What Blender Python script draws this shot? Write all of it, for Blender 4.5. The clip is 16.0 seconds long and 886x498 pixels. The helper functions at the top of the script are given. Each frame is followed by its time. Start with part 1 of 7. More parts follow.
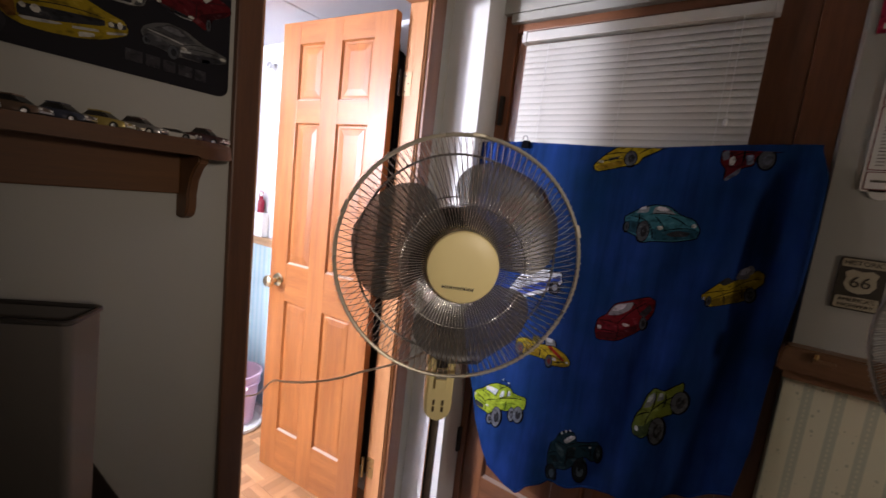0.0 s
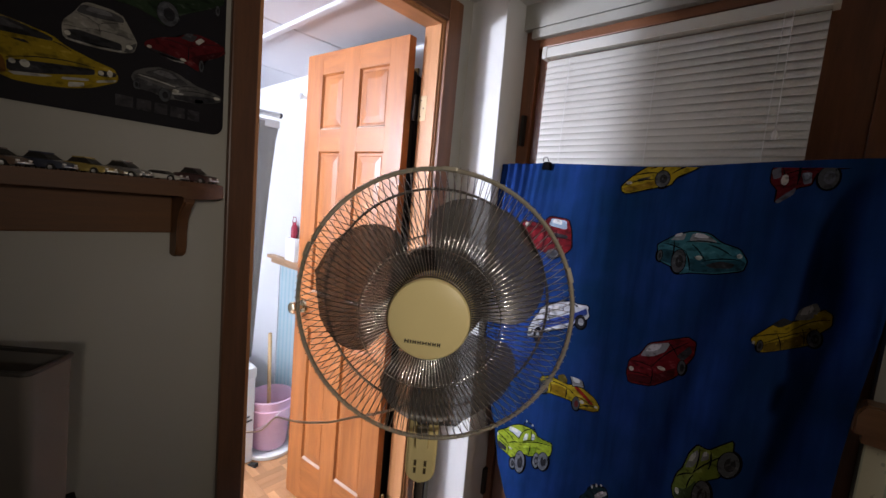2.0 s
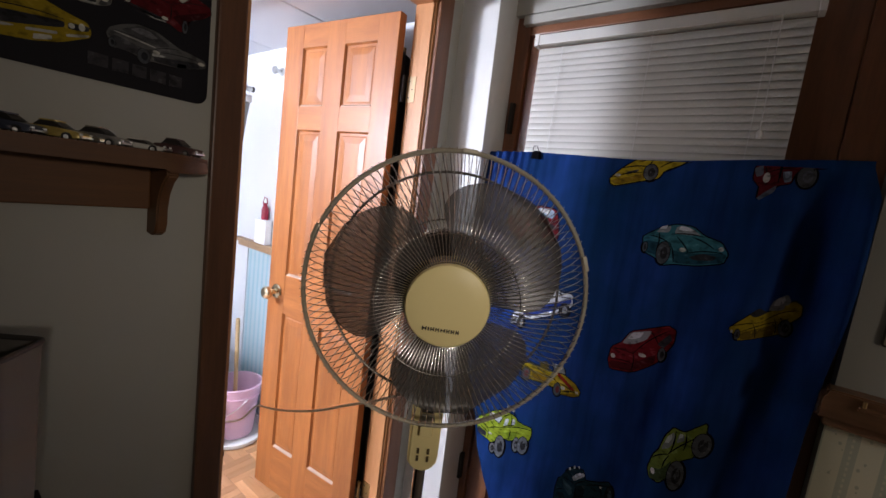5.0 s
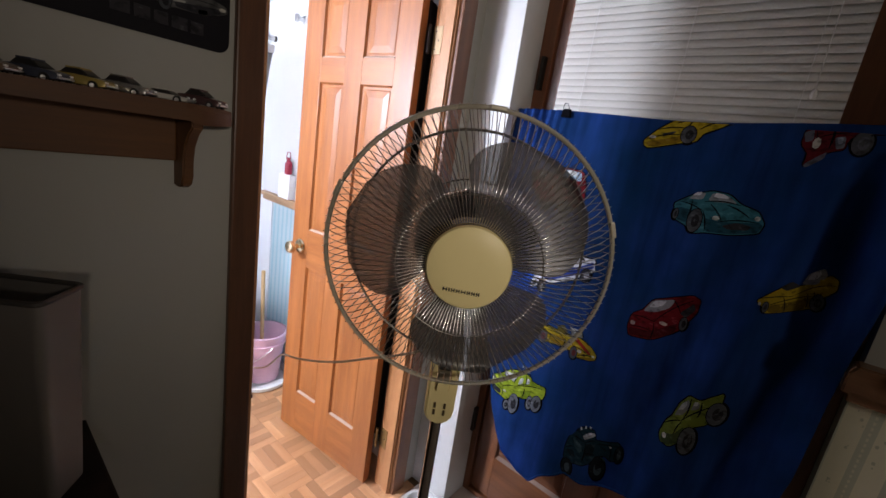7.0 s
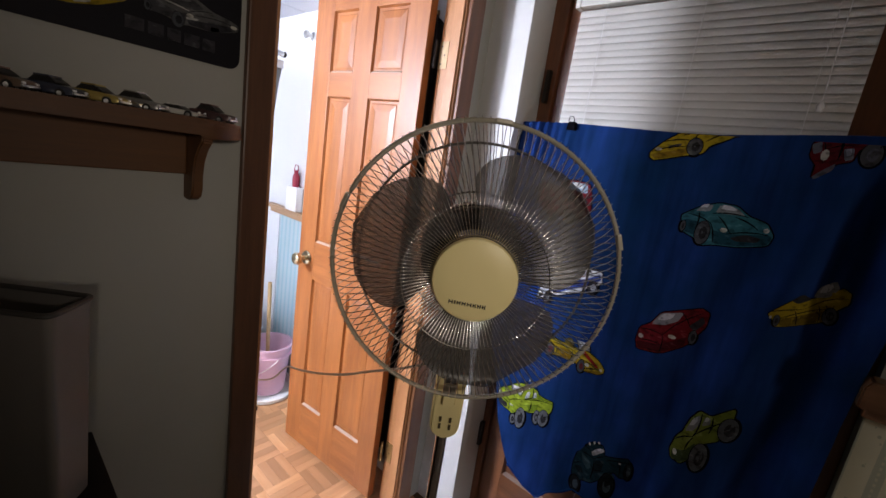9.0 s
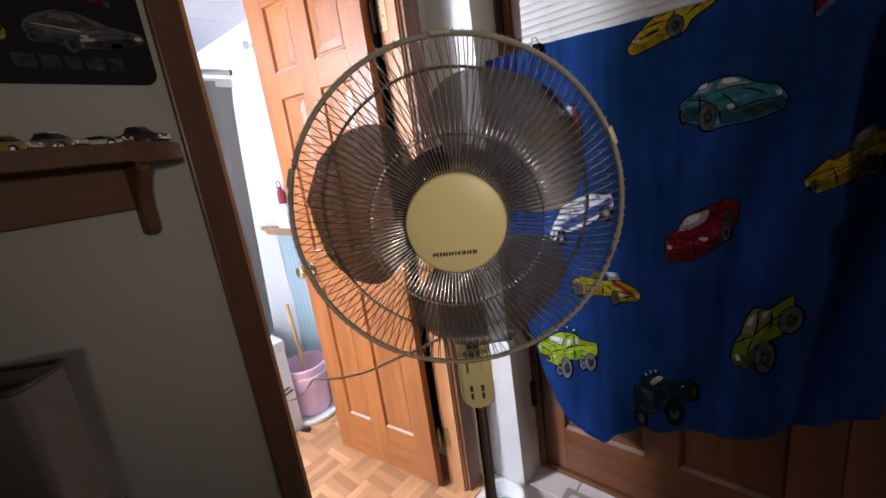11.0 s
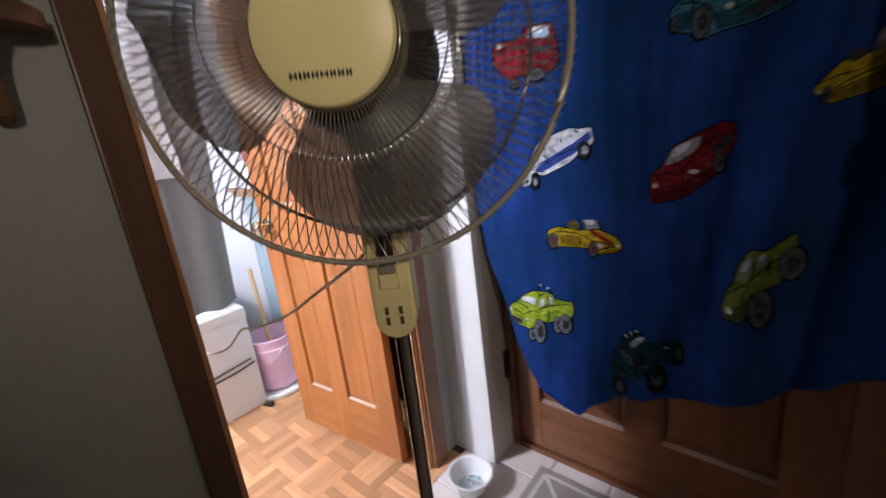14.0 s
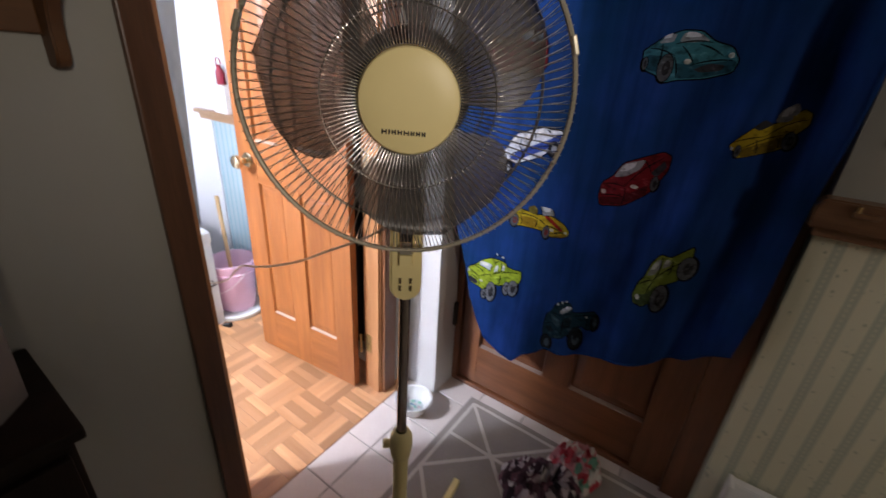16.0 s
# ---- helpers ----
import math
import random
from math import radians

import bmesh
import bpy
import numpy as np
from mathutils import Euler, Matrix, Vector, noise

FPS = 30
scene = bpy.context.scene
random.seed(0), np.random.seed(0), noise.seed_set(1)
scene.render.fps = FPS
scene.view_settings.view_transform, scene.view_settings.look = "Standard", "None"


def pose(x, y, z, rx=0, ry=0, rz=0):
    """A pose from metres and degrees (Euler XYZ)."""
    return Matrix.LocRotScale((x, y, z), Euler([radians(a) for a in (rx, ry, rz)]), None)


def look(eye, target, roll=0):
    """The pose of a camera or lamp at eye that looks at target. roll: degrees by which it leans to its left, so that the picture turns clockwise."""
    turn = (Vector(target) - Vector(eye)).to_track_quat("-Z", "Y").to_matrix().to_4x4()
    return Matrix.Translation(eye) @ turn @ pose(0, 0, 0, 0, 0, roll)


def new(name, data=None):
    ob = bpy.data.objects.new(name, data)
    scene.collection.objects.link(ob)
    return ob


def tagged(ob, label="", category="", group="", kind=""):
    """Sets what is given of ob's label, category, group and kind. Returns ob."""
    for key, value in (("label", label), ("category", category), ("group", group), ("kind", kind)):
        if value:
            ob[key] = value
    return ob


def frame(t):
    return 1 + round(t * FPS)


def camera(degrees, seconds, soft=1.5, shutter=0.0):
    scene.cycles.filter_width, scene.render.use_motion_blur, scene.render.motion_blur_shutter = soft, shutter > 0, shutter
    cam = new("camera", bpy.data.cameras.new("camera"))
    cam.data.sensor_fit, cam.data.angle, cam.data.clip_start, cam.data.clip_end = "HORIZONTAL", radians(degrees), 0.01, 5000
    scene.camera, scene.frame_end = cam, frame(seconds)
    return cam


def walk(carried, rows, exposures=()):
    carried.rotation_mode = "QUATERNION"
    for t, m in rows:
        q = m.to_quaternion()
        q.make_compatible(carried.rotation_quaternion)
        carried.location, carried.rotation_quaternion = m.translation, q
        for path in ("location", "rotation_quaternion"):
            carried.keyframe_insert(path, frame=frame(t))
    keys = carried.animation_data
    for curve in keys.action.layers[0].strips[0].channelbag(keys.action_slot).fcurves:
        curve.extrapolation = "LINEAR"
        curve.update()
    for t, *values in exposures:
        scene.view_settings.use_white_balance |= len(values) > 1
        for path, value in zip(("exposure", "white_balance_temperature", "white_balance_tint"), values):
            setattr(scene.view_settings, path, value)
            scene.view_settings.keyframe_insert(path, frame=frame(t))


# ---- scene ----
cam = camera(94.7, 16.0, 1.5, 0.5)
PATH = [
    (0, (-0.003, 0.036, 1.412), (-1.113, 1.678, 1.146), 6.6),
    (0.5, (0.012, 0.032, 1.427), (-1.01, 1.734, 1.184), 8.2),
    (0.7, (0.017, 0.038, 1.437), (-1.002, 1.739, 1.176), 8.5),
    (1, (0.017, 0.05, 1.443), (-1.096, 1.7, 1.245), 7.9),
    (1.5, (0.038, 0.128, 1.466), (-1.241, 1.656, 1.29), 6.6),
    (2, (0.048, 0.179, 1.462), (-1.277, 1.662, 1.246), 5.3),
    (2.5, (0.007, 0.149, 1.465), (-1.251, 1.688, 1.252), 5.9),
    (3, (-0.011, 0.131, 1.446), (-1.21, 1.711, 1.187), 7.2),
    (3.5, (-0.018, 0.131, 1.449), (-1.194, 1.732, 1.214), 7.5),
    (3.7, (-0.018, 0.136, 1.449), (-1.186, 1.744, 1.222), 6.9),
    (5.8, (-0.034, 0.148, 1.445), (-1.254, 1.696, 1.103), 8.6),
    (6, (-0.036, 0.152, 1.444), (-1.282, 1.67, 1.062), 8.2),
    (6.5, (-0.034, 0.15, 1.446), (-1.237, 1.686, 1.009), 8.8),
    (7, (-0.032, 0.147, 1.448), (-1.243, 1.67, 0.984), 8.9),
    (7.5, (-0.036, 0.152, 1.444), (-1.267, 1.657, 0.975), 8.6),
    (8, (-0.037, 0.153, 1.443), (-1.278, 1.666, 1.026), 8.4),
    (8.5, (-0.033, 0.148, 1.447), (-1.274, 1.669, 1.065), 8.6),
    (9, (-0.032, 0.147, 1.449), (-1.279, 1.655, 1.036), 8.7),
    (9.2, (-0.032, 0.147, 1.448), (-1.256, 1.671, 1.021), 8.0),
    (11.3, (-0.043, 0.238, 1.357), (-1.346, 1.674, 0.861), -8.5),
    (11.5, (-0.051, 0.240, 1.325), (-1.342, 1.704, 0.892), -6.8),
    (12, (-0.082, 0.325, 1.244), (-1.499, 1.690, 0.881), -9.1),
    (12.5, (-0.120, 0.426, 1.171), (-1.580, 1.689, 0.655), -11.1),
    (13, (-0.148, 0.488, 1.139), (-1.634, 1.703, 0.576), -11.5),
    (13.5, (-0.132, 0.476, 1.168), (-1.585, 1.739, 0.627), -9.5),
    (14, (-0.038, 0.372, 1.206), (-1.320, 1.812, 0.678), -6.6),
    (14.5, (0.024, 0.275, 1.306), (-1.102, 1.799, 0.667), -5.9),
    (15, (0.016, 0.249, 1.315), (-1.157, 1.748, 0.702), -4.9),
    (15.3, (-0.020, 0.219, 1.309), (-1.193, 1.680, 0.612), -3.0),
    (15.5, (-0.013, 0.226, 1.311), (-1.206, 1.670, 0.616), -1.2),
    (16, (-0.020, 0.208, 1.338), (-1.034, 1.728, 0.526), 3.8),
]
walk(cam, [(t, look(eye, target, roll)) for t, eye, target, roll in PATH],
     [(0.0, 0.46, 7000, 24), (0.8, 0.52, 7000, 24), (1.4, 0.36, 6850, 21), (2.0, 0.19, 6750, 19), (6.0, 0.11, 6750, 19), (9.0, 0.09, 6750, 19), (11.5, 0.30, 6750, 19), (13.0, 0.28, 6750, 19), (14.5, 0.40, 6750, 19), (16.0, 0.48, 6750, 19)])

# ---- world and lights ----
world = bpy.data.worlds.new("night_outside")
scene.world = world
world.use_nodes = True
world.node_tree.nodes["Background"].inputs[0].default_value = (0.02, 0.025, 0.04, 1)
world.node_tree.nodes["Background"].inputs[1].default_value = 0.2
scene.view_settings.exposure = 0.0


def point_lamp(name, at, watts, radius, colour):
    lamp = bpy.data.lights.new(name, "POINT")
    lamp.energy, lamp.shadow_soft_size, lamp.color = watts, radius, colour
    ob = new(name, lamp)
    ob.location = at
    return ob


# The bathroom's two bulbs, a weak bulb in the hall to the east and an added fill spot beside the camera.
point_lamp("bathroom_bulb", (-2.03, -0.64, 1.78), 100, 0.09, (0.76, 0.86, 1.0))
point_lamp("bathroom_bulb", (-1.93, -0.52, 1.78), 88, 0.09, (0.76, 0.86, 1.0))
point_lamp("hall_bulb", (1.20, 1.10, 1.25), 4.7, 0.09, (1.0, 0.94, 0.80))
# No source known here: spot added to brighten fan, wall and towel's left.
fill_spot = bpy.data.lights.new("fill_spot_lamp", "SPOT")
fill_spot.energy, fill_spot.shadow_soft_size, fill_spot.color = 22.0, 0.06, (1.0, 0.94, 0.80)
fill_spot.spot_size, fill_spot.spot_blend = radians(60), 1.0
fill_spot_ob = new("fill_spot_lamp", fill_spot)
fill_spot_ob.matrix_world = look((0.90, -0.10, 1.60), (-0.37, 0.70, 1.50))


# ---- materials ----
class Nodes:
    """A small builder for node materials."""

    def __init__(self, name):
        self.mat = bpy.data.materials.new(name)
        self.mat.use_nodes = True
        self.tree = self.mat.node_tree
        self.bsdf = self.tree.nodes["Principled BSDF"]
        self.coord = self.tree.nodes.new("ShaderNodeTexCoord")

    def add(self, kind, **values):
        node = self.tree.nodes.new(kind)
        for key, value in values.items():
            setattr(node, key, value)
        return node

    def link(self, a, b):
        self.tree.links.new(a, b)

    def scaled(self, sx, sy, sz, rot=(0, 0, 0)):
        m = self.add("ShaderNodeMapping")
        m.inputs["Scale"].default_value = (sx, sy, sz)
        m.inputs["Rotation"].default_value = rot
        self.link(self.coord.outputs["Object"], m.inputs[0])
        return m.outputs[0]

    def noise(self, vec, scale, detail=4.0, rough=0.55):
        n = self.add("ShaderNodeTexNoise")
        n.inputs["Scale"].default_value, n.inputs["Detail"].default_value = scale, detail
        n.inputs["Roughness"].default_value = rough
        self.link(vec, n.inputs["Vector"])
        return n.outputs["Fac"]

    def ramp(self, fac, stops):
        r = self.add("ShaderNodeValToRGB")
        while len(r.color_ramp.elements) < len(stops):
            r.color_ramp.elements.new(0.5)
        for e, (p, c) in zip(r.color_ramp.elements, stops):
            e.position, e.color = p, (*c, 1)
        self.link(fac, r.inputs[0])
        return r.outputs[0]

    def mix(self, fac, a, b, mode="MIX"):
        m = self.add("ShaderNodeMix", data_type="RGBA", blend_type=mode)
        for sock, v in ((m.inputs[0], fac), (m.inputs[6], a), (m.inputs[7], b)):
            if isinstance(v, (int, float)):
                sock.default_value = v
            elif isinstance(v, tuple):
                sock.default_value = (*v, 1)
            else:
                self.link(v, sock)
        return m.outputs[2]

    def math(self, op, a, b=0.0):
        m = self.add("ShaderNodeMath", operation=op)
        for sock, v in ((m.inputs[0], a), (m.inputs[1], b)):
            if isinstance(v, (int, float)):
                sock.default_value = v
            else:
                self.link(v, sock)
        return m.outputs[0]

    def bump(self, fac, strength, distance=0.002):
        b = self.add("ShaderNodeBump")
        b.inputs["Strength"].default_value, b.inputs["Distance"].default_value = strength, distance
        self.link(fac, b.inputs["Height"])
        self.link(b.outputs[0], self.bsdf.inputs["Normal"])

    def finish(self, colour, rough, metal=0.0, coat=0.0):
        self.bsdf.inputs["Coat Roughness"].default_value = 0.32
        for key, v in (("Base Color", colour), ("Roughness", rough), ("Metallic", metal), ("Coat Weight", coat)):
            if isinstance(v, tuple):
                self.bsdf.inputs[key].default_value = (*v, 1)
            elif isinstance(v, (int, float)):
                self.bsdf.inputs[key].default_value = v
            else:
                self.link(v, self.bsdf.inputs[key])
        return self.mat


def tone(c, k):
    return tuple(min(1.0, v * k) for v in c)


def plain(name, c, rough=0.5, metal=0.0, grain=60.0, spread=0.12, bump=0.05, coat=0.0):
    """A near-plain surface with fine grain and faint larger stains."""
    n = Nodes(name)
    fine = n.noise(n.coord.outputs["Object"], grain, 5)
    wide = n.noise(n.coord.outputs["Object"], grain / 14, 3)
    col = n.mix(wide, tone(c, 1 - spread), tone(c, 1 + spread * 0.6))
    col = n.mix(n.math("MULTIPLY", fine, 0.35), col, tone(c, 1 - spread * 1.5))
    if bump:
        n.bump(fine, bump)
    r = n.math("ADD", n.math("MULTIPLY", wide, 0.16), rough - 0.08)
    return n.finish(col, r, metal, coat)


def wood(name, light, dark, along="z", rough=0.42, ring=1.0, coat=0.15, vary=0.0):
    """Grain stretched along one axis, with slow bands and fine pores."""
    n = Nodes(name)
    stretch = {"x": (0.7, 9, 9), "y": (9, 0.7, 9), "z": (9, 9, 0.7)}[along]
    vec = n.scaled(*[s * ring for s in stretch])
    if vary:
        info = n.add("ShaderNodeObjectInfo")
        shift = n.add("ShaderNodeVectorMath", operation="ADD")
        n.link(vec, shift.inputs[0])
        n.link(n.math("MULTIPLY", info.outputs["Random"], 40.0), shift.inputs[1])
        vec = shift.outputs[0]
    bands = n.noise(vec, 2.4, 3, 0.5)
    fine = n.noise(vec, 16.0, 5, 0.7)
    pores = n.noise(vec, 52.0, 2, 0.6)
    f = n.math("ADD", n.math("MULTIPLY", bands, 0.62), n.math("MULTIPLY", fine, 0.38))
    col = n.ramp(f, [(0.33, dark), (0.5, tuple((a + b) / 2 for a, b in zip(light, dark))), (0.66, light)])
    col = n.mix(n.math("MULTIPLY", pores, 0.22), col, tone(dark, 0.7))
    if vary:
        col = n.mix(n.math("MULTIPLY", n.math("POWER", info.outputs["Random"], 0.8), vary), col, tone(dark, 0.52))
    n.bump(fine, 0.12, 0.001)
    return n.finish(col, n.math("ADD", n.math("MULTIPLY", fine, 0.2), rough - 0.1), 0.0, coat)


def glassy(name, tint, alpha, rough=0.08):
    """See-through plastic or glass: part clear, part tinted."""
    n = Nodes(name)
    n.finish(tint, rough)
    out = n.tree.nodes["Material Output"]
    clear = n.add("ShaderNodeBsdfTransparent")
    clear.inputs[0].default_value = (*[0.68 + 0.3 * v for v in tint], 1)
    mixer = n.add("ShaderNodeMixShader")
    streak = n.noise(n.coord.outputs["Object"], 9.0, 3)
    n.link(n.math("ADD", n.math("MULTIPLY", streak, 0.12), alpha - 0.06), mixer.inputs[0])
    n.link(clear.outputs[0], mixer.inputs[1])
    n.link(n.bsdf.outputs[0], mixer.inputs[2])
    n.link(mixer.outputs[0], out.inputs[0])
    return n.mat


M_WALL = plain("painted_wall_off_white", (0.40, 0.395, 0.355), 0.72, grain=95, spread=0.05, bump=0.10)
M_BATHWALL = plain("bathroom_wall_white", (0.66, 0.67, 0.68), 0.55, grain=80, spread=0.04, bump=0.06)
# Paler than M_WALL: stronger bathroom light on this pier is put into its paint.
M_PIER = plain("wall_paint_brightened_pier", (0.68, 0.69, 0.68), 0.5, grain=70, spread=0.05, bump=0.08)
M_CEIL = plain("ceiling_panel_white", (0.66, 0.66, 0.64), 0.8, grain=150, spread=0.07, bump=0.35)
M_BATHCEIL = plain("lilac_grey_ceiling_panel", (0.50, 0.51, 0.55), 0.75, grain=150, spread=0.07, bump=0.3)
M_TRIM = wood("dark_stained_trim", (0.155, 0.064, 0.027), (0.075, 0.028, 0.012), "z", 0.4)
M_TRIM_X = wood("dark_stained_trim_across", (0.155, 0.064, 0.027), (0.075, 0.028, 0.012), "y", 0.4)
M_PINE = wood("orange_varnished_pine", (0.46, 0.165, 0.044), (0.25, 0.076, 0.018), "z", 0.42, 1.0, 0.2)
M_PINE_X = wood("orange_varnished_pine_across", (0.46, 0.165, 0.044), (0.25, 0.076, 0.018), "x", 0.42, 1.0, 0.2)
M_JAMB = wood("pale_pine_jamb", (0.56, 0.27, 0.115), (0.40, 0.17, 0.062), "z", 0.42)
# Lit copy of M_TRIM: the far casing's warm light is put into the wood.
M_TRIM_LIT = wood("dark_trim_lit_reddish", (0.25, 0.098, 0.036), (0.14, 0.049, 0.017), "z", 0.45)
M_JAMB_Y = wood("pale_pine_jamb_across", (0.56, 0.27, 0.115), (0.40, 0.17, 0.062), "y", 0.42)
M_MAHOG = wood("reddish_brown_door_wood", (0.26, 0.094, 0.036), (0.13, 0.044, 0.016), "z", 0.38, 0.9, 0.25)
M_MAHOG_X = wood("reddish_brown_door_wood_across", (0.26, 0.094, 0.036), (0.13, 0.044, 0.016), "x", 0.38, 0.9, 0.25)
M_SHELF = wood("brown_shelf_wood", (0.150, 0.060, 0.015), (0.075, 0.027, 0.007), "y", 0.6, 0.9, 0.08)
M_RAIL = wood("brown_chair_rail_wood", (0.24, 0.125, 0.058), (0.13, 0.06, 0.026), "x", 0.42, 0.9, 0.2)
M_BATHRAIL = wood("pale_wood_shelf", (0.46, 0.27, 0.14), (0.32, 0.17, 0.08), "x", 0.45)
M_PARQUET = wood("parquet_strip_oak", (0.84, 0.47, 0.25), (0.62, 0.30, 0.13), "x", 0.32, 1.6, 0.25, 0.85)
M_GROUT = plain("pale_grout", (0.46, 0.42, 0.38), 0.85, grain=120, spread=0.2, bump=0.2)
M_UNDER = plain("dark_subfloor", (0.16, 0.09, 0.045), 0.8, grain=60)
M_BLIND = plain("white_vinyl_slat", (0.66, 0.65, 0.61), 0.4, grain=40, spread=0.05, bump=0.0)
M_CREAM = plain("cream_fan_plastic", (0.95, 0.81, 0.40), 0.42, grain=70, spread=0.06, bump=0.02)
M_CREAM_DK = plain("aged_cream_plastic", (0.68, 0.53, 0.21), 0.45, grain=70, spread=0.10, bump=0.02)
M_DARKPLASTIC = plain("dark_grey_plastic", (0.024, 0.022, 0.021), 0.38, grain=70, bump=0.02)
M_SLOT = plain("brown_slot_shadow_plastic", (0.10, 0.072, 0.030), 0.6, grain=70, bump=0.0)
M_GREYBUTTON = plain("grey_button_plastic", (0.30, 0.28, 0.22), 0.45, grain=70, bump=0.02)
M_WIRE = plain("plated_guard_wire", (0.82, 0.80, 0.77), 0.17, 1.0, grain=50, bump=0.0)
M_GUARDRING = plain("dull_guard_ring", (0.20, 0.19, 0.17), 0.35, 0.8, grain=50, bump=0.0)
M_RIM = plain("cream_lacquered_rim", (0.52, 0.48, 0.38), 0.26, 0.45, grain=50, bump=0.0)
M_CHROME = plain("dark_chrome_tube", (0.34, 0.31, 0.28), 0.16, 1.0, grain=30, spread=0.05, bump=0.0)
M_STEEL = plain("brushed_steel", (0.62, 0.62, 0.62), 0.3, 1.0, grain=60, bump=0.02)
M_BRASS = plain("polished_brass", (0.70, 0.60, 0.42), 0.22, 1.0, grain=40, spread=0.08, bump=0.0)
M_OLDBRASS = plain("tarnished_brass", (0.36, 0.24, 0.10), 0.42, 0.9, grain=60, bump=0.03)
M_BLADE = glassy("smoked_fan_blade", (0.135, 0.125, 0.12), 0.57, 0.34)
M_GLASS = glassy("window_glass", (0.6, 0.65, 0.7), 0.12, 0.02)
M_INK = plain("black_print", (0.004, 0.004, 0.006), 0.9, grain=220, spread=0.2)
M_INK.node_tree.nodes["Principled BSDF"].inputs["Specular IOR Level"].default_value = 0.06
M_LETTER = plain("black_lettering", (0.03, 0.025, 0.02), 0.5, grain=120)
M_TUB = plain("white_tub_enamel", (0.80, 0.80, 0.80), 0.22, grain=20, spread=0.03, bump=0.0, coat=0.3)
M_APRON_SHADE = plain("dark_grey_apron_shade", (0.10, 0.10, 0.10), 0.8, grain=90, spread=0.4)
M_CURTAIN = plain("grey_shower_curtain_cloth", (0.215, 0.212, 0.205), 0.85, grain=240, spread=0.12, bump=0.2)
M_LINER = plain("white_curtain_liner", (0.56, 0.56, 0.57), 0.5, grain=60, spread=0.05)
M_PINK = glassy("pink_bucket_plastic", (1.0, 0.70, 0.85), 0.54, 0.35)
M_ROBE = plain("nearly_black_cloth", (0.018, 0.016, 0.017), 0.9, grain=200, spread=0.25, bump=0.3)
M_STICK = wood("raw_stick_wood", (0.70, 0.50, 0.28), (0.55, 0.36, 0.17), "z", 0.6)
M_RED = plain("red_glass_bottle", (0.38, 0.03, 0.06), 0.25, grain=40)
M_WHITE = plain("white_plastic", (0.80, 0.80, 0.79), 0.35, grain=50, spread=0.05)
M_BLACK = plain("black_rubber", (0.02, 0.02, 0.02), 0.6, grain=60)
M_CORD = plain("beige_cord", (0.66, 0.55, 0.44), 0.5, grain=60)
M_BIN = glassy("cloudy_bin_plastic", (0.185, 0.168, 0.152), 0.80, 0.6)
M_BINRIM = plain("dark_bin_rim", (0.05, 0.045, 0.042), 0.5, grain=60)
M_CABINET = wood("nearly_black_cabinet_wood", (0.022, 0.014, 0.010), (0.010, 0.006, 0.005), "z", 0.6, 1.0, 0.0)
M_CABINET.node_tree.nodes["Principled BSDF"].inputs["Specular IOR Level"].default_value = 0.15
M_LEDGE = plain("pale_wood_ledge", (0.50, 0.36, 0.28), 0.8, grain=90, spread=0.25, bump=0.1)
M_LEDGE_BROWN = plain("pale_brown_wood_ledge", (0.34, 0.24, 0.19), 0.8, grain=90, spread=0.25, bump=0.1)
M_JAMBLEAF = plain("paint_worn_hinge_leaf", (0.52, 0.36, 0.20), 0.5, 0.3, grain=120, spread=0.35, bump=0.05)
M_IRON = plain("dark_iron", (0.045, 0.038, 0.034), 0.5, 0.6, grain=60)


def towel_cloth():
    n = Nodes("royal_blue_terry")
    loops = n.noise(n.coord.outputs["Object"], 520.0, 2)
    nap = n.noise(n.scaled(1, 1, 0.35), 16.0, 4)
    wide = n.noise(n.coord.outputs["Object"], 3.5, 3)
    col = n.mix(nap, (0.005, 0.019, 0.090), (0.020, 0.070, 0.305))
    worn = n.ramp(wide, [(0.36, (0.0, 0.0, 0.0)), (0.66, (1.0, 1.0, 1.0))])
    col = n.mix(n.math("MULTIPLY", worn, 0.75), col, (0.003, 0.028, 0.078))
    streak = n.noise(n.scaled(9, 1, 0.8), 3.0, 3)
    col = n.mix(n.ramp(streak, [(0.45, (0.0, 0.0, 0.0)), (0.75, (0.45, 0.45, 0.45))]), col, (0.003, 0.009, 0.038))
    n.bump(loops, 0.5, 0.003)
    n.bsdf.inputs["Specular IOR Level"].default_value = 0.04
    return n.finish(col, 0.95)


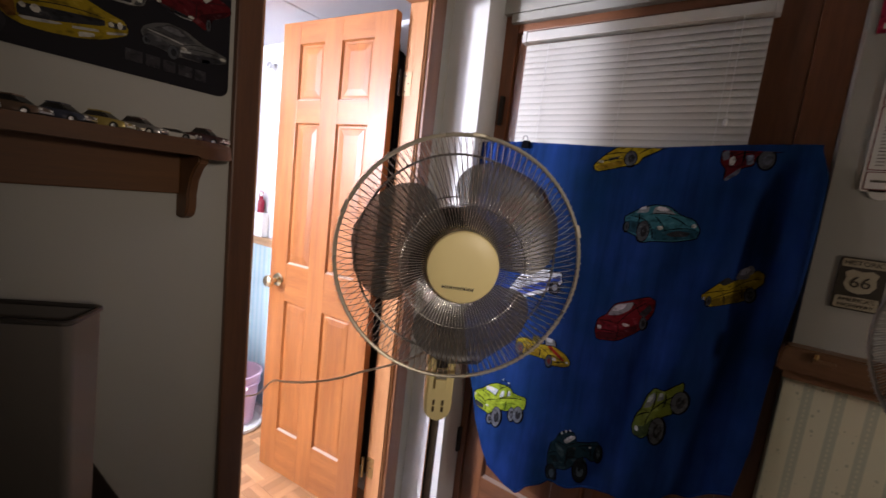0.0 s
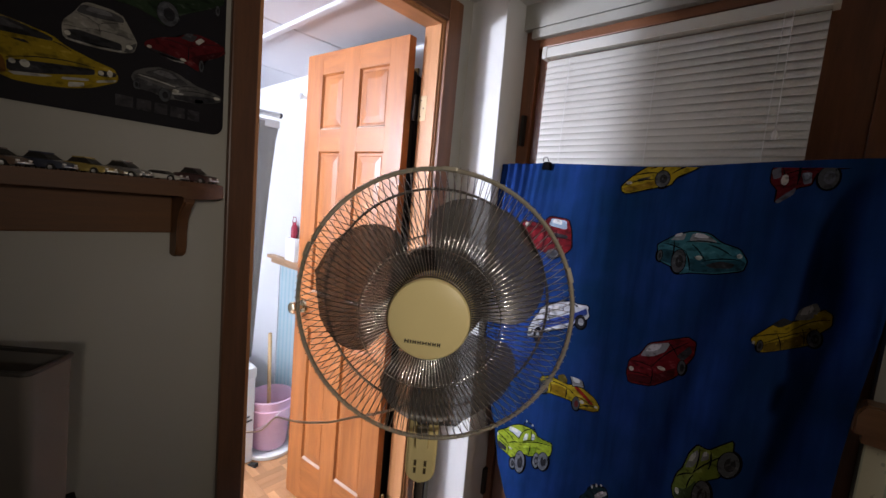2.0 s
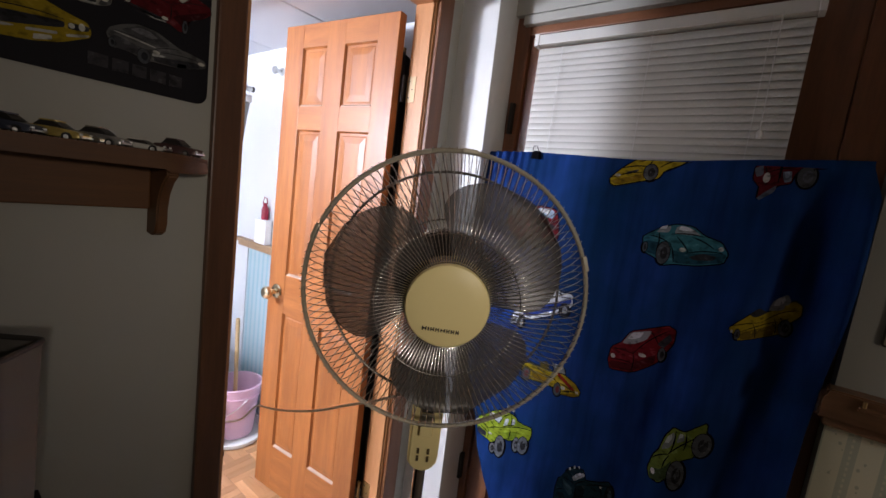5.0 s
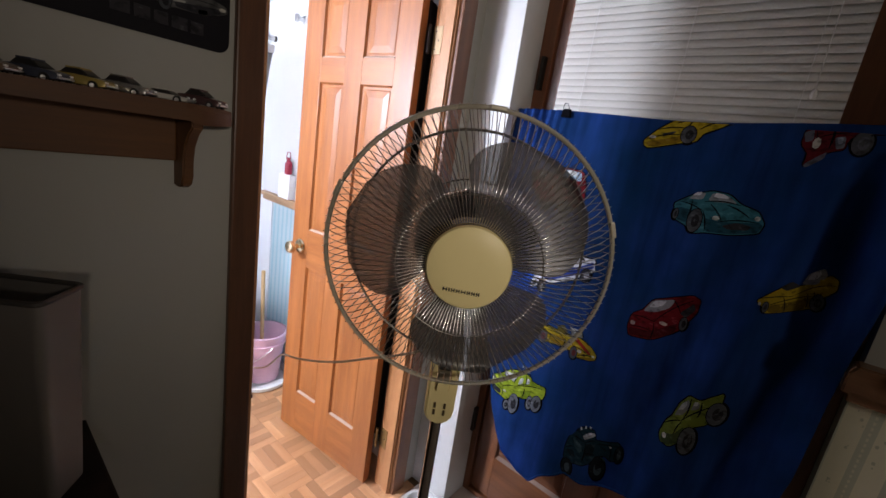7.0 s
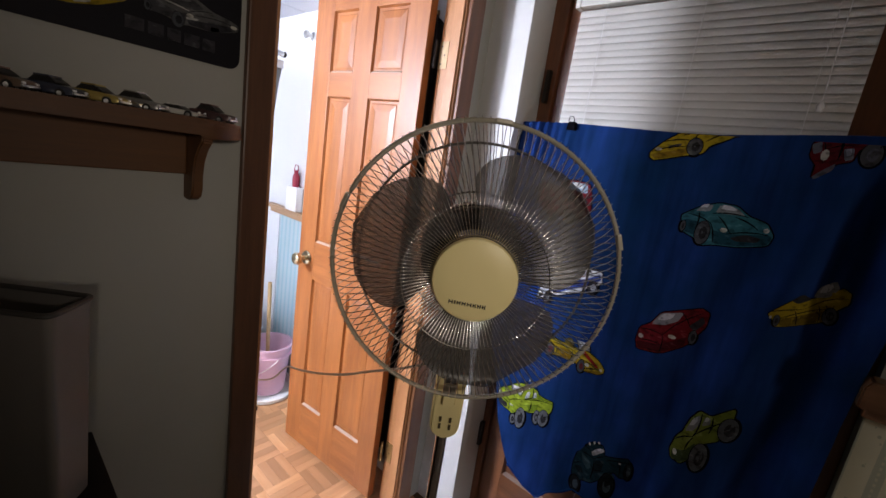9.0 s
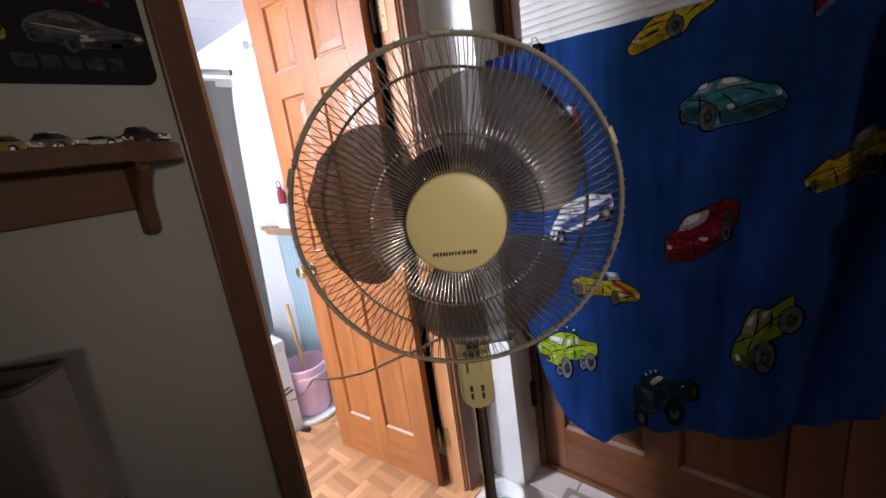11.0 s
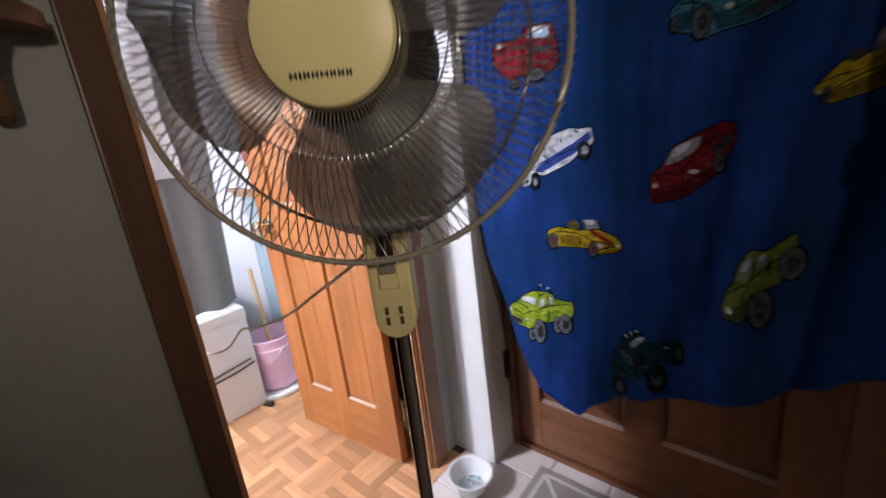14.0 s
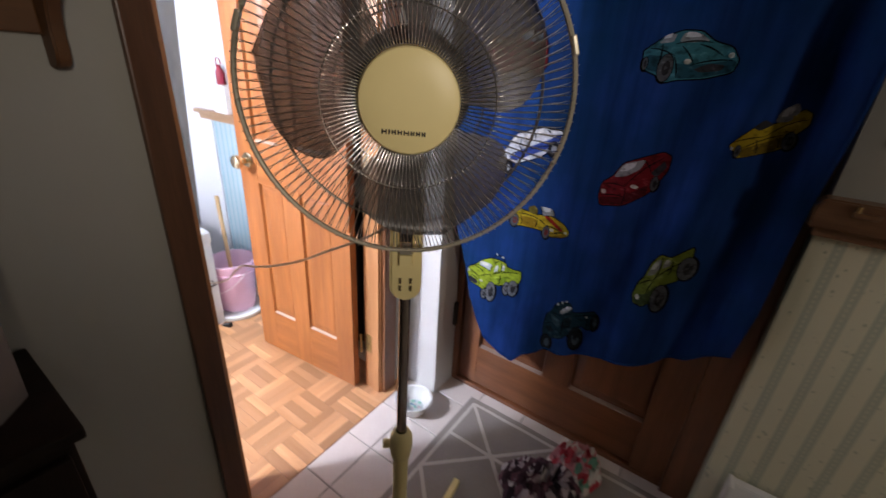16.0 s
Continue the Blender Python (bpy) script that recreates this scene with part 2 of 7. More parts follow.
def striped_paper(name, ground, stripe, sprig, pitch, share, sprigs):
    """Wallpaper with upright stripes along x, a dotted line in each stripe and small sprigs between."""
    n = Nodes(name)
    sep = n.add("ShaderNodeSeparateXYZ")
    n.link(n.coord.outputs["Object"], sep.inputs[0])
    saw = n.math("FRACT", n.math("DIVIDE", n.math("ADD", sep.outputs[0], 40.0), pitch))
    band = n.math("LESS_THAN", saw, share)
    fibre = n.noise(n.coord.outputs["Object"], 130.0, 4)
    mott = n.noise(n.coord.outputs["Object"], 30.0, 3)
    col = n.mix(band, ground, stripe)
    near = n.math("LESS_THAN", n.math("ABSOLUTE", n.math("SUBTRACT", saw, share / 2)), 0.035)
    beads = n.math("GREATER_THAN", n.math("FRACT", n.math("MULTIPLY", sep.outputs[2], 70.0)), 0.45)
    col = n.mix(n.math("MULTIPLY", n.math("MULTIPLY", near, beads), 0.7), col, ground)
    leaf = n.add("ShaderNodeTexVoronoi")
    leaf.inputs["Scale"].default_value = 75.0
    n.link(n.scaled(1.0, 0.0, 0.75, (0, 0.6, 0)), leaf.inputs["Vector"])
    spot = n.math("MULTIPLY", n.math("LESS_THAN", leaf.outputs["Distance"], 0.26), n.math("SUBTRACT", 1.0, band))
    spot = n.math("MULTIPLY", spot, n.math("GREATER_THAN", mott, 0.56))
    col = n.mix(n.math("MULTIPLY", spot, sprigs), col, sprig)
    col = n.mix(n.math("MULTIPLY", fibre, 0.3), col, tone(ground, 0.8))
    n.bump(fibre, 0.08)
    return n.finish(col, 0.75)


def tile_glaze():
    n = Nodes("cream_floor_tile")
    info = n.add("ShaderNodeObjectInfo")
    clouds = n.noise(n.coord.outputs["Object"], 14.0, 5)
    fine = n.noise(n.coord.outputs["Object"], 90.0, 4)
    col = n.mix(clouds, (0.72, 0.64, 0.60), (0.84, 0.78, 0.74))
    col = n.mix(n.math("MULTIPLY", info.outputs["Random"], 0.25), col, (0.60, 0.51, 0.46))
    col = n.mix(n.math("MULTIPLY", fine, 0.2), col, (0.36, 0.29, 0.24))
    n.bump(fine, 0.06)
    return n.finish(col, n.math("ADD", n.math("MULTIPLY", fine, 0.2), 0.28))


def rug_cloth():
    n = Nodes("grey_brown_flat_weave")
    weave = n.noise(n.scaled(1, 6, 1), 90.0, 3)
    wide = n.noise(n.coord.outputs["Object"], 7.0, 4)
    col = n.mix(wide, (0.31, 0.27, 0.24), (0.45, 0.40, 0.36))
    col = n.mix(n.math("MULTIPLY", weave, 0.5), col, (0.16, 0.14, 0.125))
    n.bump(weave, 0.5, 0.003)
    return n.finish(col, 0.95)


M_TOWEL = towel_cloth()
M_PAPER = striped_paper("green_striped_wallpaper", (0.76, 0.74, 0.56), (0.50, 0.54, 0.42), (0.34, 0.38, 0.26), 0.062, 0.36, 0.7)
M_TEAL = striped_paper("pale_blue_striped_wallpaper", (0.40, 0.51, 0.55), (0.27, 0.45, 0.51), (0.33, 0.47, 0.50), 0.045, 0.45, 0.0)
M_TILE = tile_glaze()
M_RUG = rug_cloth()
M_RUGLINE = plain("off_white_rug_yarn", (0.68, 0.63, 0.58), 0.95, grain=200, spread=0.2, bump=0.4)

PAINTS = {}


def paint(r, g, b, rough=0.75):
    """A printed or sprayed colour, made once for each tint."""
    key = (r, g, b, rough)
    if key not in PAINTS:
        n = Nodes("printed_colour")
        tufts = n.noise(n.coord.outputs["Object"], 420.0, 3)
        shade = n.noise(n.scaled(1.0, 1.0, 1.7, (0, 0.5, 0)), 46.0, 2)
        col = n.ramp(shade, [(0.34, tone((r, g, b), 0.42)), (0.47, (r, g, b)), (0.60, (r, g, b)), (0.72, tone((r + 0.02, g + 0.02, b + 0.02), 1.55))])
        col = n.mix(n.math("MULTIPLY", tufts, 0.45), col, tone((r, g, b), 0.5))
        n.bump(tufts, 0.25)
        n.bsdf.inputs["Specular IOR Level"].default_value = 0.12
        PAINTS[key] = n.finish(col, rough)
    return PAINTS[key]


# ---- mesh helpers ----
ROOT = {}


def thing(name, at, label, category, group="", kind=""):
    ob = new(name)
    ob.location = at
    ob.empty_display_size = 0.05
    ROOT[ob] = Vector(at)
    return tagged(ob, label, category, group, kind)


def part(name, bm, material, parent=None, label="", smooth=False):
    """Links a bmesh given in world places as one mesh object, under a thing or a part if one is given."""
    base = ROOT.get(parent, Vector((0, 0, 0)))
    if base.length:
        bmesh.ops.translate(bm, vec=-base, verts=bm.verts)
    bmesh.ops.recalc_face_normals(bm, faces=bm.faces)
    mesh = bpy.data.meshes.new(name)
    bm.to_mesh(mesh)
    bm.free()
    mesh.materials.append(material)
    if smooth:
        mesh.shade_smooth()
        mesh.set_sharp_from_angle(angle=radians(40))
    ob = new(name, mesh)
    if parent:
        ob.parent = parent
    ROOT[ob] = base
    if label:
        ob["label"] = label
    return ob


def structure(name, bm, material, label, category, smooth=False):
    return tagged(part(name, bm, material, None, "", smooth), label, category, "", "structure")


def box(x0, x1, y0, y1, z0, z1, bevel=0.0, bm=None, seg=2):
    own = bmesh.new()
    bmesh.ops.create_cube(own, size=1.0)
    bmesh.ops.scale(own, vec=(x1 - x0, y1 - y0, z1 - z0), verts=own.verts)
    bmesh.ops.translate(own, vec=((x0 + x1) / 2, (y0 + y1) / 2, (z0 + z1) / 2), verts=own.verts)
    if bevel:
        bmesh.ops.bevel(own, geom=own.edges[:], offset=bevel, segments=seg, affect="EDGES", profile=0.6)
    return join(bm, own)


def join(bm, own):
    if bm is None:
        return own
    mesh = bpy.data.meshes.new("scratch")
    own.to_mesh(mesh)
    own.free()
    bm.from_mesh(mesh)
    bpy.data.meshes.remove(mesh)
    return bm


def moved(bm, m):
    bmesh.ops.transform(bm, matrix=m, verts=bm.verts)
    return bm


def lathe(profile, seg=32, bm=None, m=None, caps=False):
    """A body turned round z from (radius, height) pairs."""
    own = bmesh.new()
    rings = []
    for r, z in profile:
        if r < 1e-5:
            rings.append([own.verts.new((0, 0, z))])
        else:
            rings.append([own.verts.new((r * math.cos(2 * math.pi * k / seg), r * math.sin(2 * math.pi * k / seg), z)) for k in range(seg)])
    for a, b in zip(rings, rings[1:]):
        for k in range(seg):
            k2 = (k + 1) % seg
            if len(a) == 1 and len(b) == 1:
                continue
            if len(a) == 1:
                own.faces.new((a[0], b[k], b[k2]))
            elif len(b) == 1:
                own.faces.new((a[k], b[0], a[k2]))
            else:
                own.faces.new((a[k], b[k], b[k2], a[k2]))
    if caps:
        for ring in (rings[0], rings[-1]):
            if len(ring) > 2:
                own.faces.new(ring)
    if m is not None:
        moved(own, m)
    return join(bm, own)


def tube(points, radius, seg=8, closed=False, bm=None):
    """A round wire through the points."""
    own = bmesh.new()
    pts = [Vector(p) for p in points]
    rings = []
    up = Vector((0.3, 0.2, 0.93)).normalized()
    for k, p in enumerate(pts):
        a = pts[k - 1] if k or closed else pts[0]
        b = pts[(k + 1) % len(pts)] if k + 1 < len(pts) or closed else pts[-1]
        t = (b - a).normalized()
        u = t.cross(up)
        if u.length < 1e-3:
            u = t.cross(Vector((1, 0, 0)))
        u.normalize()
        v = t.cross(u)
        rings.append([own.verts.new(p + radius * (math.cos(2 * math.pi * s / seg) * u + math.sin(2 * math.pi * s / seg) * v)) for s in range(seg)])
    pairs = list(zip(rings, rings[1:])) + ([(rings[-1], rings[0])] if closed else [])
    for a, b in pairs:
        for s in range(seg):
            own.faces.new((a[s], b[s], b[(s + 1) % seg], a[(s + 1) % seg]))
    if not closed:
        own.faces.new(rings[0])
        own.faces.new(rings[-1])
    return join(bm, own)


def thicken(bm, depth):
    """Gives a sheet its thickness, away from the side that its faces look to."""
    bm.normal_update()
    bmesh.ops.solidify(bm, geom=bm.faces[:], thickness=depth)


def cyl(a, b, r, seg=16, bm=None, bevel=0.0):
    a, b = Vector(a), Vector(b)
    d = b - a
    m = Matrix.Translation(a) @ d.to_track_quat("Z", "Y").to_matrix().to_4x4()
    h = d.length
    e = bevel
    prof = [(0, 0), (r - e, 0), (r, e), (r, h - e), (r - e, h), (0, h)] if e else [(0, 0), (r, 0), (r, h), (0, h)]
    return lathe(prof, seg, bm, m)


def prism(outline, y0, y1, bm=None, m=None, bevel=0.0):
    """An outline in x, z pushed from y0 to y1."""
    own = bmesh.new()
    face = own.faces.new([own.verts.new((x, y0, z)) for x, z in outline])
    out = bmesh.ops.extrude_face_region(own, geom=[face])
    bmesh.ops.translate(own, vec=(0, y1 - y0, 0), verts=[v for v in out["geom"] if isinstance(v, bmesh.types.BMVert)])
    if bevel:
        bmesh.ops.bevel(own, geom=own.edges[:], offset=bevel, segments=2, affect="EDGES")
    if m is not None:
        moved(own, m)
    return join(bm, own)


def rounded(w, h, r, n=5):
    """A rounded rectangle's outline about its middle."""
    pts = []
    for cx, cz, a0 in ((w / 2 - r, h / 2 - r, 0), (-w / 2 + r, h / 2 - r, 90), (-w / 2 + r, -h / 2 + r, 180), (w / 2 - r, -h / 2 + r, 270)):
        pts += [(cx + r * math.cos(radians(a0 + 90 * k / n)), cz + r * math.sin(radians(a0 + 90 * k / n))) for k in range(n + 1)]
    return pts


def lettering(text, size, m, material, parent, name="lettering", depth=0.0006):
    """Words in the built-in font as a thin mesh; the text lies in x, y of m."""
    curve = bpy.data.curves.new(name, "FONT")
    curve.body, curve.size, curve.extrude, curve.align_x, curve.align_y = text, size, depth, "CENTER", "CENTER"
    curve.resolution_u = 3
    ob = bpy.data.objects.new(name, curve)
    mesh = bpy.data.meshes.new_from_object(ob)
    bpy.data.objects.remove(ob)
    own = bmesh.new()
    own.from_mesh(mesh)
    bpy.data.meshes.remove(mesh)
    return part(name, moved(own, m), material, parent)


# ---- the setting ----
WA, WA_T = -0.99, 0.086          # hall face of the doorway wall, its thickness
Y_B = 1.385                      # the short wall beside the doorway
Y_R = 1.455                      # the wall to the right of the outer door
Y_D = 1.535                      # the outer door's own plane
CEIL, CEIL_B = 2.205, 2.092      # hall and bathroom ceilings
DOOR_Y0, DOOR_Y1, DOOR_Z = 0.618, 1.238, 2.085
X_RET, X_R = -0.81, 0.195        # sides of the outer door's recess

wall = box(WA - WA_T, WA, -2.2, DOOR_Y0 - 0.018, 0, CEIL)
box(WA - WA_T, WA, DOOR_Y1 + 0.018, Y_B + 0.12, 0, CEIL, bm=wall)
box(WA - WA_T, WA, DOOR_Y0 - 0.018, DOOR_Y1 + 0.018, DOOR_Z + 0.018, CEIL, bm=wall)
structure("wall_west", wall, M_WALL, "off-white painted wall with a doorway to the bathroom", "wall")
wall = box(WA, X_RET, Y_B, Y_B + 0.30, 0, CEIL)
for v in wall.verts:
    if v.co.x > -0.9:
        v.co.x += 0.008 - 0.033 * v.co.z / CEIL     # the old pier leans a little
structure("wall_north_pier", wall, M_PIER, "narrow wall pier beside the outer door, paint brightened for bathroom light", "wall")
wall = box(X_RET - 0.025, X_R, Y_D - 0.035, Y_D + 0.12, 2.118, CEIL)
structure("wall_north_lintel", wall, M_WALL, "off-white wall strip above the outer door", "wall")
wall = box(X_R, 1.9, Y_R, Y_R + 0.2, 1.075, CEIL)
structure("wall_north_upper", wall, M_WALL, "off-white painted wall above the chair rail", "wall")
wall = box(X_R, 1.9, Y_R, Y_R + 0.2, 0, 1.075)
structure("wall_north_papered", wall, M_PAPER, "wall below the rail in green and cream striped wallpaper", "wall")
structure("wall_east", box(1.9, 2.0, -2.2, Y_R + 0.2, 0, CEIL), M_WALL, "plain off-white wall", "wall")
structure("wall_south", box(WA - WA_T, 2.0, -2.3, -2.2, 0, CEIL), M_WALL, "plain off-white wall", "wall")
structure("wall_outside_night", box(-1.0, 0.4, 2.1, 2.2, 0, 2.6), M_BLACK, "dark night outside the door", "backdrop")
# Bathroom shell.
BX0, BX1, BY0, BY1 = -2.76, WA - WA_T, -1.10, 1.355
structure("bath_wall_west", box(BX0 - 0.08, BX0, BY0, BY1 + 0.1, 0, CEIL), M_BATHWALL, "white bathroom wall behind the tub", "wall")
structure("bath_wall_south", box(BX0, BX1, BY0 - 0.08, BY0, 0, CEIL), M_BATHWALL, "white bathroom wall", "wall")
structure("bath_wall_north_upper", box(BX0, BX1, BY1, BY1 + 0.1, 1.06, CEIL), M_BATHWALL, "white bathroom wall above a wooden shelf rail", "wall")
structure("bath_wall_north_papered", box(-2.31, BX1, BY1, BY1 + 0.1, 0, 1.06), M_TEAL, "pale blue striped wallpaper below the rail", "wall")
structure("bath_wall_tub_surround", box(BX0, -2.31, BY1 - 0.004, BY1 + 0.1, 0, 1.06), M_BATHWALL, "white panel at the end of the tub", "wall")

# Ceilings of square panels with shallow joints.
def panel_ceiling(name, x0, x1, y0, y1, low, mat, label):
    own = box(x0, x1, y0, y1, low + 0.012, low + 0.05)
    step = 0.61
    nx, ny = int((x1 - x0) / step) + 1, int((y1 - y0) / step) + 1
    for i in range(nx):
        for j in range(ny):
            a, b = x0 + i * step, min(x0 + (i + 1) * step, x1)
            c, d = y1 - (j + 1) * step, y1 - j * step
            c = max(c, y0)
            if b - a > 0.02 and d - c > 0.02:
                box(a + 0.003, b - 0.003, c + 0.003, d - 0.003, low, low + 0.014, 0.004, own, 1)
    return structure(name, own, mat, label, "ceiling")


panel_ceiling("ceiling", WA - 0.02, 2.0, -2.3, Y_D + 0.1, CEIL, M_CEIL, "off-white panelled ceiling with shallow joints")
panel_ceiling("ceiling_bathroom", -2.795, BX1 - 0.003, BY0 - 0.08, 1.576, CEIL_B, M_BATHCEIL, "pale lilac-grey panelled bathroom ceiling")
structure("trim_ceiling_batten", prism([(0.951, CEIL_B - 0.009), (0.955, CEIL_B - 0.012), (0.977, CEIL_B - 0.012), (0.981, CEIL_B - 0.009), (0.981, CEIL_B + 0.001), (0.951, CEIL_B + 0.001)], 0, 1, None, Matrix(((0, BX1 - BX0, 0, BX0), (1, 0, 0, 0), (0, 0, 1, 0), (0, 0, 0, 1)))), M_BATHCEIL, "raised batten over a bathroom ceiling joint", "trim")

# Doorway lining, stops and casings.
own = box(WA - WA_T - 0.004, WA + 0.002, DOOR_Y1, DOOR_Y1 + 0.018, 0, DOOR_Z, 0.001)
lining = structure("door_frame_bathroom", own, M_JAMB, "pale pine door lining with brass hinge plates", "door frame")
part("jamb", box(WA - WA_T - 0.004, WA + 0.002, DOOR_Y0 - 0.018, DOOR_Y0, 0, DOOR_Z, 0.001), M_JAMB, lining)
part("head", box(WA - WA_T - 0.004, WA + 0.002, DOOR_Y0 - 0.018, DOOR_Y1 + 0.018, DOOR_Z, DOOR_Z + 0.018, 0.001), M_JAMB_Y, lining)
part("stop", box(WA - 0.044, WA - 0.003, DOOR_Y1 - 0.008, DOOR_Y1, 0, DOOR_Z, 0.002), M_JAMB, lining)
part("stop", box(WA - 0.044, WA - 0.003, DOOR_Y0, DOOR_Y0 + 0.008, 0, DOOR_Z, 0.002), M_JAMB, lining)
part("stop", box(WA - 0.044, WA - 0.003, DOOR_Y0 + 0.008, DOOR_Y1 - 0.008, DOOR_Z - 0.008, DOOR_Z, 0.002), M_JAMB_Y, lining)


def casing(name, y0, y1, z0, z1, mat):
    return structure(name, box(WA, WA + 0.017, y0, y1, z0, z1, 0.004), mat, "dark stained wooden door casing", "trim")


casing("trim_casing_near", 0.550, DOOR_Y0 - 0.008, 0, DOOR_Z + 0.083, M_TRIM)
casing("trim_casing_far", DOOR_Y1 + 0.008, 1.316, 0, DOOR_Z + 0.083, M_TRIM_LIT)
casing("trim_casing_head", DOOR_Y0 - 0.008, DOOR_Y1 + 0.008, DOOR_Z + 0.006, DOOR_Z + 0.083, M_TRIM_X)

# The outer door's frame and threshold.
frame_ob = thing("door_frame_outer", (-0.3, Y_D, 0), "reddish brown wooden frame of the outer door", "door frame", "", "structure")
jamb = box(X_RET, -0.776, Y_D - 0.014, Y_D + 0.10, 0.0, 2.118, 0.003)
for v in jamb.verts:
    if v.co.x < -0.79:
        v.co.x += 0.008 - 0.031 * v.co.z / 2.118
part("jamb", jamb, M_MAHOG, frame_ob)
part("stop", box(-0.004, 0.108, Y_D - 0.022, Y_D - 0.001, 0.03, 2.05, 0.003), M_MAHOG, frame_ob)
part("jamb", box(0.108, X_R, Y_D - 0.030, Y_D + 0.10, 0.0, 2.118, 0.003), M_MAHOG, frame_ob)
part("head", box(-0.776, 0.108, Y_D - 0.014, Y_D + 0.10, 2.052, 2.082, 0.003), M_MAHOG_X, frame_ob)
part("head_board", box(-0.80, 0.108, Y_D - 0.036, Y_D + 0.08, 2.0825, 2.115, 0.004), M_WALL, frame_ob, "white painted board above the frame")
part("threshold", box(-0.776, 0.108, Y_D - 0.014, Y_D + 0.10, 0.0, 0.022, 0.004), M_MAHOG_X, frame_ob)
for z in (0.36, 1.02, 1.76):
    h = part("hinge", box(X_RET + 0.002, X_RET + 0.016, Y_D - 0.034, Y_D - 0.012, z - 0.055, z + 0.055, 0.002), M_IRON, frame_ob, "dark tarnished hinge")

# Skirting along the left wall and under the papered wall.
structure("baseboard_west", box(WA, WA + 0.012, -2.2, 0.550, 0, 0.075, 0.003), M_TRIM_X, "dark stained wooden baseboard", "trim")
structure("baseboard_north", box(X_R + 0.02, 1.9, Y_R - 0.012, Y_R, 0, 0.075, 0.003), M_WHITE, "white painted baseboard", "trim")
structure("baseboard_bathroom", box(-2.75, BX1, BY1 - 0.012, BY1, 0, 0.07, 0.003), M_WHITE, "white bathroom baseboard", "trim")

# Chair rail shelf with a small carved plate on it.
rail = structure("trim_chair_rail", prism([(0.168, 1.06), (0.168, 1.105), (0.18, 1.128), (1.9, 1.128), (1.9, 1.06)], Y_R - 0.055, Y_R, bevel=0.004), M_RAIL, "brown wooden chair rail", "trim")
part("moulding", box(0.185, 1.9, Y_R - 0.03, Y_R, 1.035, 1.06, 0.004), M_RAIL, rail)

# ---- floors ----
floor_hall = structure("floor_hall", box(-0.945, 2.0, -2.3, Y_D + 0.3, -0.05, -0.004), M_GROUT, "pale grout bed of the hall's cream tile floor", "floor")
floor_bath = structure("floor_bathroom", box(BX0, -0.945, BY0, BY1 + 0.1, -0.05, -0.004), M_UNDER, "bathroom floor of oak parquet strips", "floor")

# ---- the six-panel door, swung wide into the bathroom ----
HINGE = Vector((-1.094, 1.1817, 0.016))
door_u = Vector((-0.614, -0.064, 0)).normalized()
door_v = Vector((-door_u.y, door_u.x, 0))          # out of the face that the hall sees when the door is open
if door_v.y > 0:
    door_v = -door_v
DOOR_M = Matrix(((door_u.x, -door_v.x, 0, HINGE.x), (door_u.y, -door_v.y, 0, HINGE.y), (0, 0, 1, HINGE.z), (0, 0, 0, 1)))
DW, DH, DT = 0.585, 2.03, 0.035
door = thing("door_1", HINGE, "six-panel orange varnished pine door standing wide open", "door", "", "structure")


def on_door(bm):
    return moved(bm, DOOR_M)


rows_z = ((0.212, 0.838), (1.010, 1.622), (1.715, 1.942))
cols_x = ((0.092, 0.250), (0.344, 0.481))
for a, b in ((0, 0.092), (0.481, DW), (0.250, 0.344)):
    part("stile", on_door(box(a, b, 0, DT, 0, DH, 0.0015)), M_PINE, door)
for z0, z1 in ((0, rows_z[0][0]), (rows_z[0][1], rows_z[1][0]), (rows_z[1][1], rows_z[2][0]), (rows_z[2][1], DH)):
    for a, b in cols_x:
        part("rail", on_door(box(a, b, 0.0004, DT - 0.0004, z0, z1, 0.001)), M_PINE_X, door)


def raised_panel(x0, x1, z0, z1, y_face, sink, rise, out):
    """A panel: a sloped moulding down from the frame, a flat, and a raised field with sloping edges."""
    own = bmesh.new()
    def ring(inset, y):
        return [own.verts.new(p) for p in ((x0 + inset, y, z0 + inset), (x1 - inset, y, z0 + inset), (x1 - inset, y, z1 - inset), (x0 + inset, y, z1 - inset))]
    rings = [ring(0, y_face), ring(0.005, y_face + out * sink), ring(0.014, y_face + out * sink), ring(0.018, y_face + out * (sink - 0.002)), ring(0.042, y_face + out * (sink - rise))]
    for a, b in zip(rings, rings[1:]):
        for k in range(4):
            own.faces.new((a[k], a[(k + 1) % 4], b[(k + 1) % 4], b[k]))
    own.faces.new(rings[-1])
    return own


for z0, z1 in rows_z:
    for a, b in cols_x:
        own = raised_panel(a, b, z0, z1, 0.0015, 0.0095, 0.0050, 1)
        part("panel", on_door(join(own, raised_panel(a, b, z0, z1, DT - 0.0015, 0.0095, 0.0050, -1))), M_PINE, door)
def ledge(x0, x1, z0, y_face, sink):
    """The sloped foot of a sunk panel, paler than the panel itself."""
    own = bmesh.new()
    ends = [[own.verts.new((x, y, z)) for y, z in ((y_face + 0.0005, z0 - 0.001), (y_face + 0.0005, z0 + 0.0015), (y_face + sink, z0 + 0.0075), (y_face + sink, z0 - 0.001))] for x in (x0 + 0.006, x1 - 0.006)]
    for k in range(4):
        own.faces.new((ends[0][k], ends[0][(k + 1) % 4], ends[1][(k + 1) % 4], ends[1][k]))
    own.faces.new(ends[0])
    own.faces.new(ends[1])
    return own


